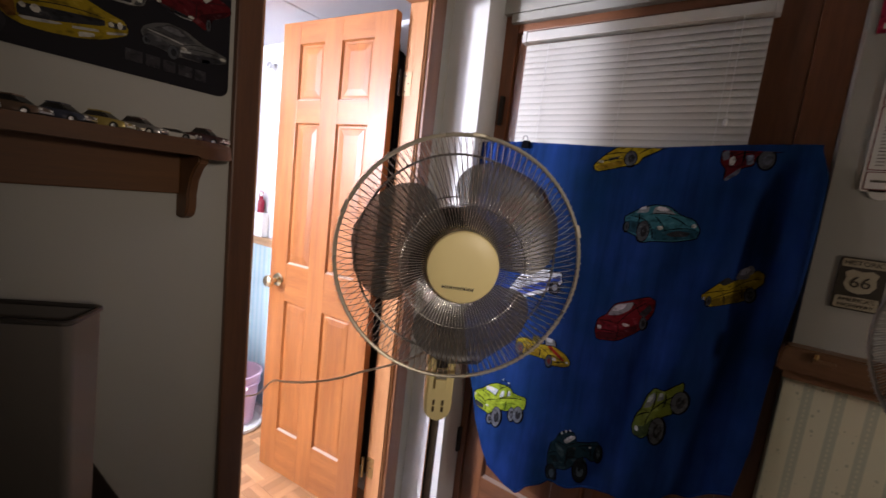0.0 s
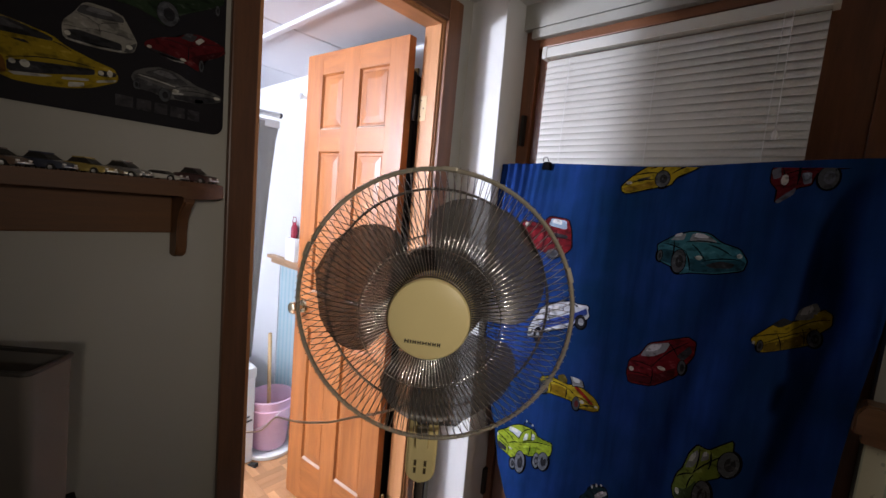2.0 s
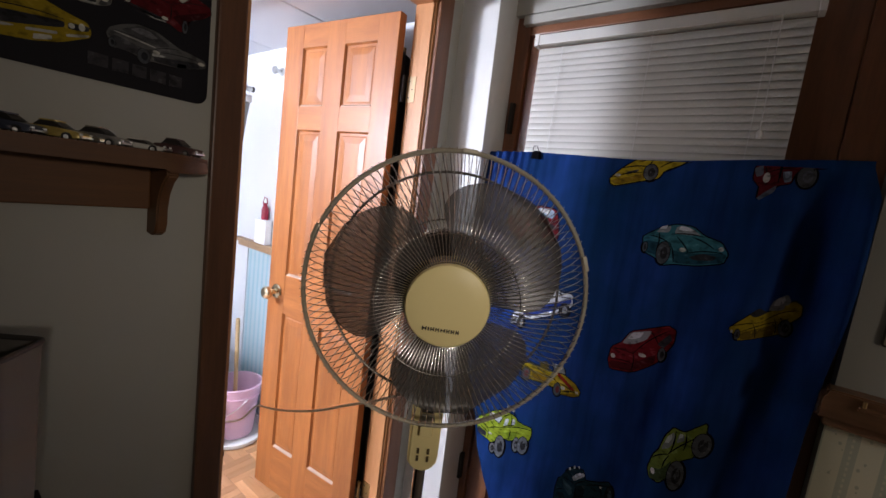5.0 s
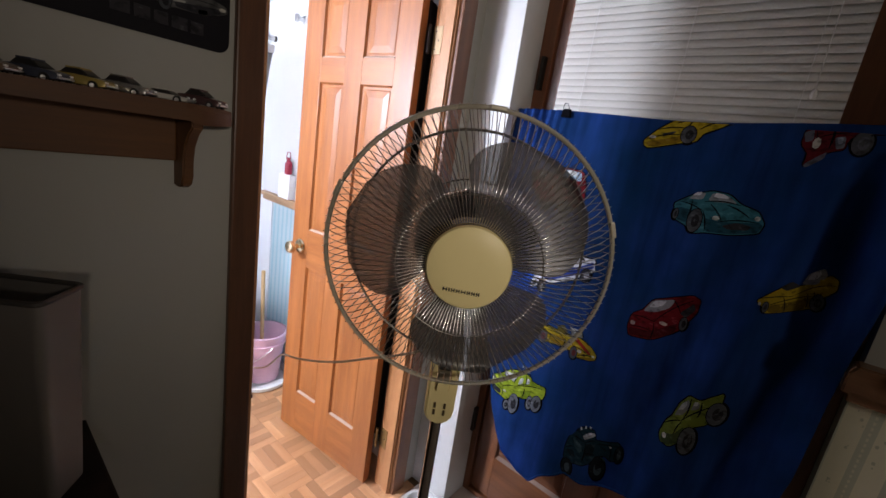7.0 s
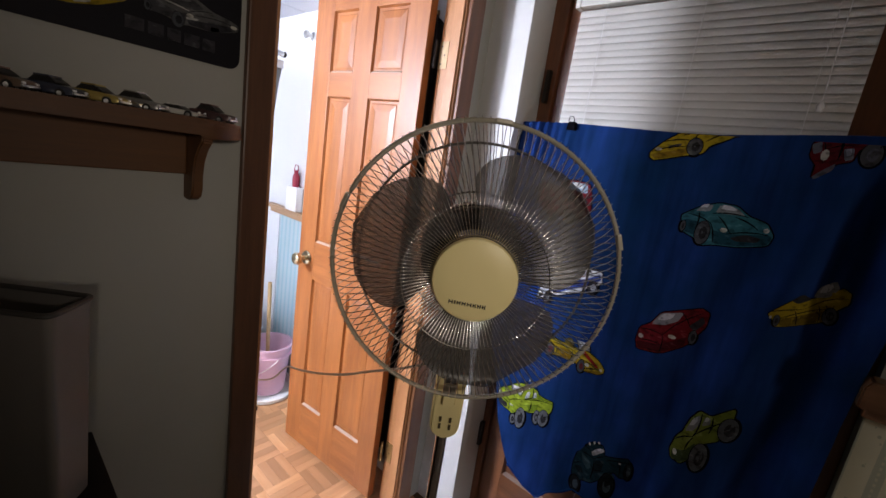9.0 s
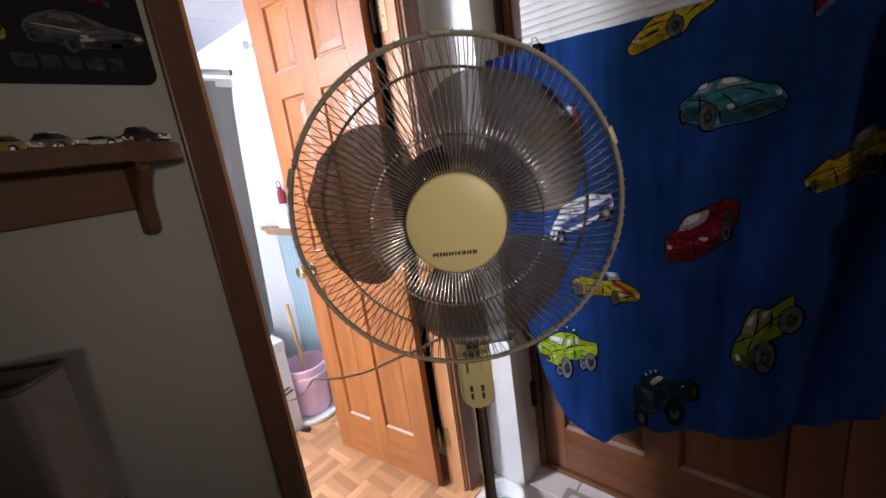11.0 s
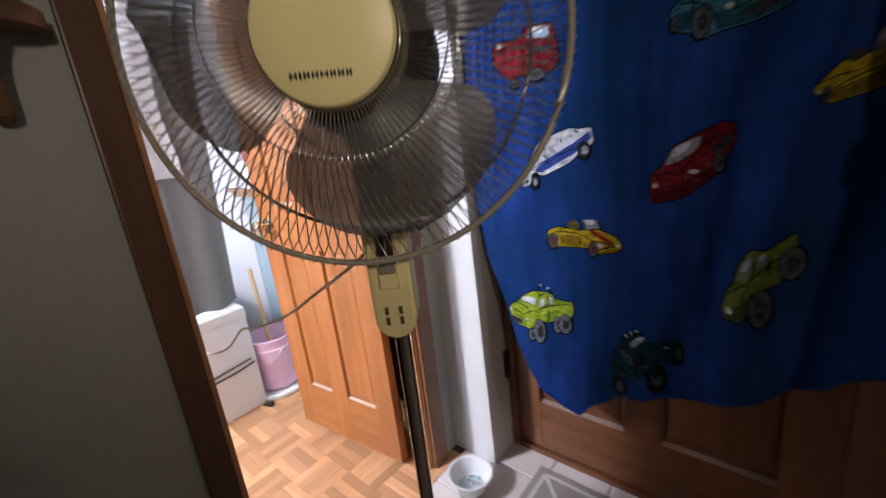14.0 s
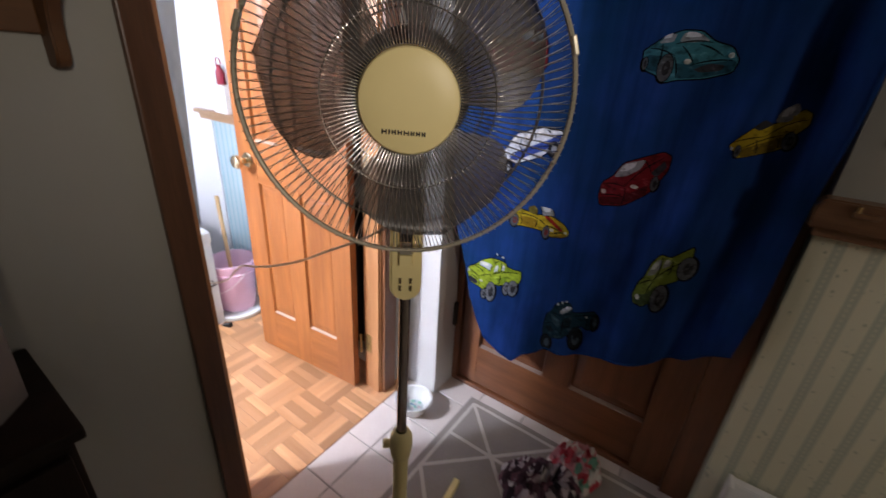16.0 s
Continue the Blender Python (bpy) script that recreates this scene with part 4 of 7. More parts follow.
CABRIO_PRINT = dict(
    body=[(-0.5, -0.23), (-0.38, -0.08), (-0.2, 0.12), (0.03, 0.15), (0.22, 0.26), (0.38, 0.42), (0.49, 0.36), (0.5, 0.18), (0.37, -0), (0.34, -0.2), (0.14, -0.31), (-0.28, -0.41), (-0.36, -0.42), (-0.39, -0.33)],
    fills=[("glass", [(0.02, 0.18), (0.07, 0.39), (0.27, 0.52), (0.34, 0.39), (0.23, 0.2)]), ("dark", [(-0.25, 0.09), (-0.12, 0.23), (0.03, 0.15), (-0.15, 0.04)]), ("trim", [(-0.35, -0.28), (0.3, -0.03), (0.31, -0.21), (0.14, -0.3), (-0.29, -0.41)])],
    lines=[((-0.47, -0.18), (-0.04, -0.05)), ((-0.04, -0.05), (0.48, 0.27)), ((-0.16, -0.08), (-0.09, -0.36)), ((0.14, 0.04), (0.2, -0.27)), ((-0.35, -0.28), (0.3, 0))],
    wheels=[(0.32, -0.11, 0.09, 0.15), (-0.36, -0.31, 0.04, 0.1)], lamps=[(-0.45, -0.27, 0.02, 0.03)], bars=[])
BUGGY_PRINT = dict(
    body=[(-0.51, -0.29), (-0.48, -0.04), (-0.38, 0.04), (-0.36, 0.18), (-0.26, 0.32), (-0.06, 0.39), (-0.01, 0.32), (0.01, 0.23), (0.26, 0.34), (0.39, 0.41), (0.49, 0.24), (0.48, 0.09), (0.33, -0.02), (0.23, 0.04), (0.09, -0.03), (0.02, -0.25), (-0.11, -0.4), (-0.25, -0.46), (-0.32, -0.52), (-0.49, -0.52)],
    fills=[("glass", [(-0.23, 0.16), (-0.04, 0.35), (0.0, 0.31), (-0.18, 0.1)]), ("trim", [(-0.4, 0.01), (-0.3, -0.01), (-0.16, -0.11), (-0.21, -0.21), (-0.35, -0.14)]), ("trim", [(-0.26, -0.41), (-0.11, -0.34), (-0.11, -0.39), (-0.24, -0.46)]), ("dark", [(-0.12, 0.06), (0.03, 0.15), (0.03, -0.08), (-0.1, -0.19)]), ("dark", [(-0.47, -0.31), (-0.34, -0.24), (-0.26, -0.33), (-0.38, -0.39)]), ("trim", [(0.06, -0.14), (0.14, -0.02), (0.24, -0.02), (0.26, -0.07), (0.14, -0.08), (0.08, -0.2)])],
    lines=[((-0.38, 0.03), (-0.15, 0.06)), ((-0.15, 0.06), (0.01, 0.22)), ((-0.14, 0.05), (-0.13, -0.34)), ((-0.14, -0.17), (0.06, -0.05)), ((0.05, 0.17), (0.41, 0.33)), ((-0.36, 0.18), (-0.23, 0.16)), ((0.26, 0.32), (0.31, 0.03)), ((-0.48, -0.28), (-0.35, -0.17))],
    wheels=[(0.43, 0.18, 0.06, 0.17), (-0.38, -0.64, 0.11, 0.17), (0.16, -0.27, 0.12, 0.24)], lamps=[(-0.29, 0.27, 0.02, 0.03), (-0.21, 0.35, 0.02, 0.03), (-0.13, 0.4, 0.02, 0.02), (0.28, 0.26, 0.02, 0.02)], bars=[((-0.35, 0.18), (-0.27, 0.31)), ((-0.27, 0.31), (-0.06, 0.4))])
PICKUP_PRINT = dict(
    body=[(-0.28, -0.41), (-0.25, -0.21), (-0.18, -0.06), (-0.15, 0.13), (-0.07, 0.3), (0.06, 0.31), (0.16, 0.41), (0.27, 0.5), (0.28, 0.26), (0.22, 0.1), (0.19, -0.01), (0.09, -0.07), (0.02, -0.15), (-0.02, -0.35), (-0.12, -0.49), (-0.24, -0.5)],
    fills=[("glass", [(-0.17, -0.06), (-0.13, 0.13), (-0.06, 0.25), (-0.03, 0.16), (-0.08, 0.01)]), ("glass", [(-0.01, 0.13), (0, 0.26), (0.06, 0.28), (0.07, 0.2)]), ("trim", [(-0.25, -0.38), (-0.11, -0.29), (-0.02, -0.11), (-0.02, -0.35), (-0.12, -0.48), (-0.24, -0.49)])],
    lines=[((-0.25, -0.24), (-0.07, -0.06)), ((-0.07, -0.06), (0.25, 0.33)), ((-0.04, 0.28), (-0.07, -0.06)), ((-0.11, -0.29), (-0.06, -0.07)), ((0.08, 0.3), (0.08, 0.07))],
    wheels=[(0.05, -0.31, 0.09, 0.21), (0.26, 0.18, 0.1, 0.17)], lamps=[(-0.21, -0.39, 0.03, 0.04)], bars=[])
ROD_PRINT = dict(
    body=[(-0.5, -0.05), (-0.5, 0.16), (-0.39, 0.26), (-0.34, 0.36), (-0.19, 0.39), (-0.07, 0.34), (0.14, 0.31), (0.4, 0.31), (0.5, 0.26), (0.36, 0.17), (0.16, 0.19), (0.03, 0.07), (0.01, -0.09), (-0.15, -0.14), (-0.29, -0.3), (-0.4, -0.39), (-0.38, -0.2)],
    fills=[("trim", [(-0.51, 0.13), (-0.4, 0.2), (-0.37, 0.03), (-0.46, -0.02)]), ("glass", [(-0.13, 0.09), (-0.01, 0.11), (0.01, -0.06), (-0.08, -0.09)]), ("dark", [(-0.33, 0.26), (-0.18, 0.31), (-0.05, 0.26), (-0.2, 0.16)]), ("trim", [(-0.29, -0.25), (-0.16, -0.13), (-0.18, -0.25), (-0.36, -0.41), (-0.4, -0.37)])],
    lines=[((-0.38, 0.21), (-0.32, -0.15)), ((-0.34, 0.06), (-0.02, 0.16)), ((-0.02, 0.16), (0.35, 0.22)), ((-0.18, 0.37), (-0.16, -0.09))],
    wheels=[(0.19, 0.03, 0.12, 0.18)], lamps=[(-0.32, -0.02, 0.05, 0.09), (0.38, 0.27, 0.02, 0.03)], bars=[])
VAN_PRINT = dict(
    body=[(-0.5, 0.12), (-0.44, 0.24), (-0.09, 0.19), (0.02, 0.35), (0.38, 0.32), (0.46, 0.11), (0.5, -0.17), (0.37, -0.3), (-0.03, -0.3), (-0.14, -0.26), (-0.22, -0.35), (-0.49, -0.09)],
    fills=[("glass", [(0.02, 0.19), (0.07, 0.32), (0.35, 0.3), (0.38, 0.14)]), ("trim", [(-0.47, 0.06), (-0.06, 0.08), (-0.1, -0.21), (-0.21, -0.29), (-0.48, -0.07)]), ("dark", [(0.04, 0.07), (0.4, 0.05), (0.42, -0.01), (0.06, 0.01)])],
    lines=[((-0.05, 0.16), (-0.05, -0.27)), ((-0.05, -0.04), (0.47, -0.03)), ((0.18, 0.13), (0.2, -0.23)), ((-0.45, 0.12), (-0.05, 0.11))],
    wheels=[(0.17, -0.3, 0.12, 0.08), (-0.18, -0.37, 0.06, 0.06)], lamps=[(-0.37, 0.17, 0.06, 0.04)], bars=[])
MUSCLE = dict(
    body=[(-0.5, 0.06), (-0.4, 0.17), (-0.27, 0.23), (-0.15, 0.22), (0.07, 0.18), (0.16, 0.12), (0.37, 0.05), (0.47, 0.03), (0.5, -0.03), (0.49, -0.08), (0.32, -0.17), (0.17, -0.21), (-0, -0.23), (-0.15, -0.23), (-0.23, -0.2), (-0.26, -0.17), (-0.31, -0.08), (-0.39, -0.05), (-0.5, -0.05)],
    fills=[("glass", [(-0.49, 0.06), (-0.4, 0.16), (-0.27, 0.22), (-0.16, 0.22), (0.08, 0.16), (0.08, 0.13), (-0.1, 0.12), (-0.33, 0.1), (-0.49, -0.04)]), ("dark", [(-0.33, -0.09), (-0.26, -0.17), (-0.23, -0.24), (-0.26, -0.32), (-0.33, -0.35), (-0.39, -0.3), (-0.39, -0.08)]), ("dark", [(-0.18, -0.08), (0.02, -0.05), (0.34, -0.01), (0.34, -0.06), (0.02, -0.14), (-0.18, -0.17)]), ("trim", [(-0.32, 0.05), (-0.19, -0.08), (-0.18, -0.18), (-0.23, -0.2), (-0.26, -0.16), (-0.31, -0.08)]), ("chrome", [(0.13, -0.13), (0.3, -0.1), (0.3, -0.12), (0.13, -0.15)]), ("chrome", [(-0.18, -0.17), (0.03, -0.14), (0.08, -0.14), (0.03, -0.16), (-0.14, -0.19)]), ("plate", [(0.17, -0.16), (0.27, -0.14), (0.27, -0.17), (0.17, -0.2)]), ("dark", [(0.36, -0.01), (0.49, 0), (0.48, -0.04), (0.36, -0.06)]), ("chrome", [(0.35, -0.1), (0.49, -0.06), (0.48, -0.08), (0.35, -0.12)]), ("dark", [(-0.16, 0.08), (-0.08, 0.09), (-0.05, 0.07), (-0.12, 0.07)])],
    lines=[((-0.18, -0.07), (0.34, -0)), ((0.08, 0.13), (0.19, 0.09))],
    wheels=[], lamps=[(-0.15, -0.09, 0.02, 0.02), (-0.08, -0.09, 0.03, 0.03), (0.38, -0.03, 0.02, 0.02), (0.44, -0.02, 0.02, 0.03)], bars=[])
COUPE_FRONT = dict(
    body=[(-0.5, -0.14), (-0.48, -0.04), (-0.34, 0.14), (-0.25, 0.3), (-0.17, 0.35), (0.13, 0.35), (0.29, 0.3), (0.35, 0.2), (0.46, -0), (0.5, -0.09), (0.45, -0.26), (0.28, -0.32), (-0.06, -0.35), (-0.44, -0.34), (-0.49, -0.28)],
    fills=[("glass", [(-0.33, 0.14), (-0.25, 0.29), (0.13, 0.31), (0.29, 0.27), (0.31, 0.19), (0.01, 0.14)]), ("dark", [(-0.47, -0.19), (-0.3, -0.13), (-0.04, -0.15), (0.27, -0.17), (0.28, -0.29), (-0.06, -0.32), (-0.43, -0.31)]), ("chrome", [(-0.45, -0.31), (0.28, -0.28), (0.28, -0.31), (-0.45, -0.33)]), ("trim", [(0.35, -0.19), (0.49, -0.08), (0.45, -0.26), (0.3, -0.3)])],
    lines=[((-0.34, 0.13), (-0.05, 0.04)), ((-0.05, 0.04), (0.29, 0.16)), ((-0.05, 0.04), (-0.02, -0.13)), ((-0.47, -0.12), (-0.3, -0.11)), ((-0.3, -0.11), (0.44, -0.05))],
    wheels=[], lamps=[(-0.43, -0.23, 0.04, 0.04), (0.38, -0.19, 0.05, 0.04)], bars=[])
RED_COUPE = dict(
    body=[(-0.5, -0.1), (-0.48, -0.04), (-0.34, 0.05), (-0.11, 0.13), (-0.03, 0.2), (0.14, 0.25), (0.33, 0.23), (0.47, 0.19), (0.5, 0.11), (0.4, 0.02), (0.22, -0.08), (0.19, -0.21), (0.13, -0.25), (-0.01, -0.19), (-0.17, -0.19), (-0.36, -0.15)],
    fills=[("glass", [(-0.09, 0.13), (-0.01, 0.2), (0.13, 0.23), (0.07, 0.12)]), ("plate", [(0.09, 0.14), (0.16, 0.21), (0.22, 0.19), (0.14, 0.11)]), ("dark", [(-0.46, -0.11), (-0.34, -0.12), (-0.07, -0.15), (-0.02, -0.18), (-0.17, -0.19), (-0.36, -0.15)]), ("chrome", [(-0.36, -0.14), (-0.06, -0.17), (-0.02, -0.19), (-0.17, -0.2)]), ("trim", [(0.02, -0.09), (0.47, 0.13), (0.4, 0.02), (0.22, -0.08), (0.16, -0.19)])],
    lines=[((-0.34, 0.04), (0.01, 0.04)), ((0.01, 0.04), (0.01, -0.15)), ((0.01, 0.04), (0.45, 0.19))],
    wheels=[(0.18, -0.17, 0.03, 0.08)], lamps=[(-0.44, -0.1, 0.03, 0.02), (-0.05, -0.15, 0.04, 0.02)], bars=[])
FASTBACK = dict(
    body=[(-0.5, 0.01), (-0.47, 0.08), (-0.36, 0.15), (-0.22, 0.2), (-0.05, 0.19), (0.11, 0.12), (0.2, 0.08), (0.39, 0.05), (0.49, 0.02), (0.5, -0.05), (0.43, -0.08), (0.21, -0.14), (-0.08, -0.15), (-0.15, -0.2), (-0.2, -0.14), (-0.37, -0.1), (-0.43, -0.12), (-0.46, -0.08)],
    fills=[("glass", [(-0.38, 0.09), (-0.22, 0.18), (-0.06, 0.17), (0.11, 0.07), (-0.01, 0.03), (-0.21, 0.05)]), ("dark", [(-0.07, -0.09), (0.41, -0.02), (0.42, -0.08), (0.21, -0.14), (-0.05, -0.14)]), ("chrome", [(-0.43, 0.06), (-0.06, 0.02), (-0.04, 0), (-0.43, 0.05)]), ("chrome", [(-0.08, -0.06), (0.04, -0.05), (0.05, -0.07), (-0.08, -0.09)]), ("plate", [(0.18, -0.09), (0.27, -0.08), (0.28, -0.12), (0.18, -0.14)]), ("trim", [(-0.45, 0.02), (-0.2, -0.03), (-0.08, -0.05), (-0.09, -0.14), (-0.2, -0.12), (-0.44, -0.11)])],
    lines=[((-0.45, 0.06), (-0.06, 0.01)), ((-0.06, -0.01), (0.2, 0.06)), ((-0.08, -0.05), (0.48, -0.01))],
    wheels=[(-0.16, -0.12, 0.06, 0.08), (-0.45, -0.07, 0.03, 0.05)], lamps=[(-0.04, -0.04, 0.04, 0.02), (0.44, -0.02, 0.04, 0.02)], bars=[])
GREEN_COUPE = dict(
    body=[(-0.5, -0.19), (-0.38, -0.05), (-0.18, 0.14), (0.08, 0.29), (0.3, 0.29), (0.42, 0.25), (0.5, 0.22), (0.5, 0.11), (0.3, -0.02), (0.1, -0.14), (0.07, -0.22), (-0.03, -0.29), (-0.1, -0.24), (-0.27, -0.2), (-0.44, -0.21)],
    fills=[("glass", [(-0.19, 0.03), (-0.1, 0.16), (0.08, 0.27), (0.2, 0.24)]), ("trim", [(-0.16, -0.13), (0.1, 0.02), (0.49, 0.17), (0.49, 0.11), (0.3, -0.01), (0.1, -0.13), (-0.09, -0.2)]), ("chrome", [(0.4, 0.23), (0.48, 0.21), (0.47, 0.19), (0.39, 0.21)])],
    lines=[((-0.44, -0.18), (-0.13, -0.1)), ((-0.13, -0.1), (0.47, 0.19))],
    wheels=[(-0, -0.17, 0.09, 0.11), (0.44, 0.03, 0.02, 0.05)], lamps=[(-0.24, -0.06, 0.04, 0.03)], bars=[])


def soften(outline, rounds=2, closed=True):
    """Rounds the corners of an outline or a line by cutting them, as a drawn curve has none."""
    for _ in range(rounds):
        pairs = list(zip(outline, outline[1:] + (outline[:1] if closed else [])))
        cut = []
        for (ax, az), (bx, bz) in pairs:
            cut += [(0.87 * ax + 0.13 * bx, 0.87 * az + 0.13 * bz), (0.13 * ax + 0.87 * bx, 0.13 * az + 0.87 * bz)]
        outline = cut
    return outline


def bowed(a, b, w, sag=0.06):
    """A drawn line with a slight bow and pointed ends."""
    a, b = Vector(a), Vector(b)
    d = b - a
    n = Vector((-d.y, d.x))
    up, down = [], []
    for k in range(9):
        f = k / 8
        p = a + d * f + n * sag * 4 * f * (1 - f)
        h = n.normalized() * w * (0.22 + 0.30 * math.sin(math.pi * f))
        up.append(tuple(p + h))
        down.append(tuple(p - h))
    return up + down[::-1]


def drawn_car(parent, put, kind, tints, name="printed_car", label="", fine=3, edge=M_INK, line=0.016):
    """A car as thin prints in layers: dark edge, body, coloured shapes, lines, wheels and lamps."""
    outline = soften(kind["body"], 1)
    base = patch(grown(outline, line), put, 0.0, fine)
    for x, z, rx, rz in kind["wheels"]:
        join(base, patch(disc(x, z, rx + 1.8 * line, rz + 1.8 * line, 20), put, 0.0001, 1))
    base = part(name, base, edge, parent, label)
    part("body", patch(outline, put, 0.0005, fine), paint(*tints["body"]), base)
    for key, shape in kind["fills"]:
        own = patch(soften(shape), put, 0.0009 if key in ("trim", "glass") else 0.0011, min(fine, 2))
        if key == "glass":
            cx, cz = sum(p[0] for p in shape) / len(shape), sum(p[1] for p in shape) / len(shape)
            glint = [(cx + 0.10 * (shape[0][0] - cx) + 0.55 * (x - cx), cz + 0.03 + 0.55 * (z - cz)) for x, z in shape]
            part("window_glint", patch(soften(glint), put, 0.0012, 1), paint(*[min(0.72, 2.3 * v) for v in tints["glass"]]), base)
        part({"dark": "grille"}.get(key, key), own, paint(*tints.get(key, (0.03, 0.03, 0.035))), base)
    for a, b in kind["lines"] + kind["bars"]:
        part("drawn_line", patch(bowed(a, b, line), put, 0.0014, 1), edge, base)
    for x, z, rx, rz in kind["wheels"]:
        lift = 0.0015 + 0.0003 * kind["wheels"].index((x, z, rx, rz))
        part("wheel_outline", patch(disc(x, z, rx + 0.6 * line, rz + 0.6 * line, 20), put, lift, 1), edge, base)
        part("wheel", patch(disc(x, z, rx, rz, 20), put, lift + 0.0001, 1), paint(*tints.get("tyre", (0.07, 0.075, 0.085))), base)
        part("wheel_hub", patch(disc(x + rx * 0.12, z, rx * 0.55, rz * 0.55), put, lift + 0.0002, 0), paint(*tints.get("hub", (0.022, 0.022, 0.026))), base)
    for x, z, rx, rz in kind["lamps"]:
        part("headlight", patch(disc(x, z, rx, rz, 8), put, 0.0019, 0), paint(0.55, 0.54, 0.48), base)
    return base


def tints_of(body, trim, glass=(0.25, 0.26, 0.28), **more):
    return dict(body=body, trim=trim, glass=glass, chrome=(0.42, 0.42, 0.40), plate=(0.50, 0.49, 0.45), **more)


YEL, YEL2 = (0.38, 0.28, 0.010), (0.22, 0.135, 0.005)
GRN, GRN2 = (0.29, 0.40, 0.025), (0.16, 0.25, 0.012)
RED, RED2 = (0.15, 0.005, 0.010), (0.07, 0.003, 0.006)
TEA, TEA2 = (0.026, 0.15, 0.19), (0.010, 0.065, 0.095)
for cx, cz, size, kind, tints, label in (
    (-0.277, 1.604, 0.224, WEDGE_PRINT, tints_of(YEL, YEL2, (0.35, 0.30, 0.12)), "yellow sports car print cut by the fold"),
    (0.028, 1.596, 0.146, ROD_PRINT, tints_of((0.11, 0.005, 0.010), (0.12, 0.13, 0.16), (0.16, 0.19, 0.23), hub=(0.10, 0.11, 0.14)), "red hot rod print"),
    (-0.165, 1.394, 0.207, COUPE_PRINT, tints_of(TEA, TEA2), "turquoise sports car print"),
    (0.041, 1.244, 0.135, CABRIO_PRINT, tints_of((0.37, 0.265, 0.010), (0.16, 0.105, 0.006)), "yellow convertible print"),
    (-0.219, 1.085, 0.175, SPORT_PRINT, tints_of(RED, RED2), "red sports car print"),
    (-0.532, 1.116, 0.198, SALOON_PRINT, tints_of((0.60, 0.63, 0.70), (0.025, 0.055, 0.26), (0.48, 0.49, 0.52), hub=(0.28, 0.30, 0.33), tyre=(0.02, 0.02, 0.025)), "white and blue saloon print"),
    (-0.469, 0.893, 0.197, ROADSTER_PRINT, tints_of(YEL, YEL2, stripe=(0.30, 0.020, 0.010), dark=(0.10, 0.075, 0.012), hub=(0.12, 0.02, 0.02)), "yellow convertible print with a red stripe"),
    (-0.602, 0.659, 0.204, TRUCK_PRINT, tints_of(GRN, GRN2, (0.50, 0.55, 0.62), tyre=(0.13, 0.14, 0.16)), "lime green monster truck print"),
    (-0.297, 0.588, 0.176, BUGGY_PRINT, tints_of((0.002, 0.024, 0.034), (0.024, 0.060, 0.068), (0.36, 0.36, 0.34), dark=(0.002, 0.010, 0.014), hub=(0.05, 0.075, 0.085), tyre=(0.006, 0.009, 0.011)), "dark teal buggy print"),
    # Darker green print, dimmed further for the weak light at the towel's right.
    (-0.080, 0.846, 0.206, PICKUP_PRINT, tints_of((0.13, 0.17, 0.02), (0.04, 0.065, 0.02), (0.16, 0.17, 0.16)), "dimmed lime green pickup print standing on its tail"),
    (-0.611, 1.391, 0.186, VAN_PRINT, tints_of(RED, (0.24, 0.010, 0.02), (0.30, 0.42, 0.55)), "red and blue pickup print"),
):
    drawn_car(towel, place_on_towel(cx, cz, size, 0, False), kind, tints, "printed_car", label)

# The clip and the rod that hold the towel.
clip_ob = thing("binder_clip", (-0.637, 1.43, 1.625), "small black clip holding the towel's edge", "clip")
own = prism([(-0.016, -0.014), (0.016, -0.014), (0.011, 0.012), (-0.011, 0.012)], -0.009, 0.010, None, Matrix.Translation((-0.637, 1.427, 1.622)), 0.002)
part("body", own, M_INK, clip_ob)
part("lever", tube([(-0.647, 1.416, 1.634), (-0.643, 1.412, 1.648), (-0.631, 1.412, 1.648), (-0.627, 1.416, 1.634)], 0.0014, 6), M_INK, clip_ob)
rod = thing("towel_rod", (-0.3, 1.456, 1.615), "thin brown rod across the door carrying the towel", "rod")
part("bar", cyl((-0.80, 1.456, 1.619), (0.155, 1.456, 1.619), 0.005, 10), M_OLDBRASS, rod)
for x in (-0.785, 0.12):
    part("bracket", box(x - 0.008, x + 0.008, 1.452, Y_D - 0.054, 1.606, 1.618, 0.002), M_OLDBRASS, rod)

# ---- pedestal fans ----
GUARD_FRONT = ((0.056, 0.047), (0.076, 0.052), (0.095, 0.0605), (0.1015, 0.0635), (0.109, 0.0625), (0.122, 0.0605), (0.150, 0.053), (0.186, 0.035), (0.207, 0.016), (0.2145, 0.001))
GUARD_REAR = ((0.2218, -0.0015), (0.2145, -0.003), (0.207, -0.022), (0.186, -0.046), (0.150, -0.062), (0.100, -0.073), (0.070, -0.078))


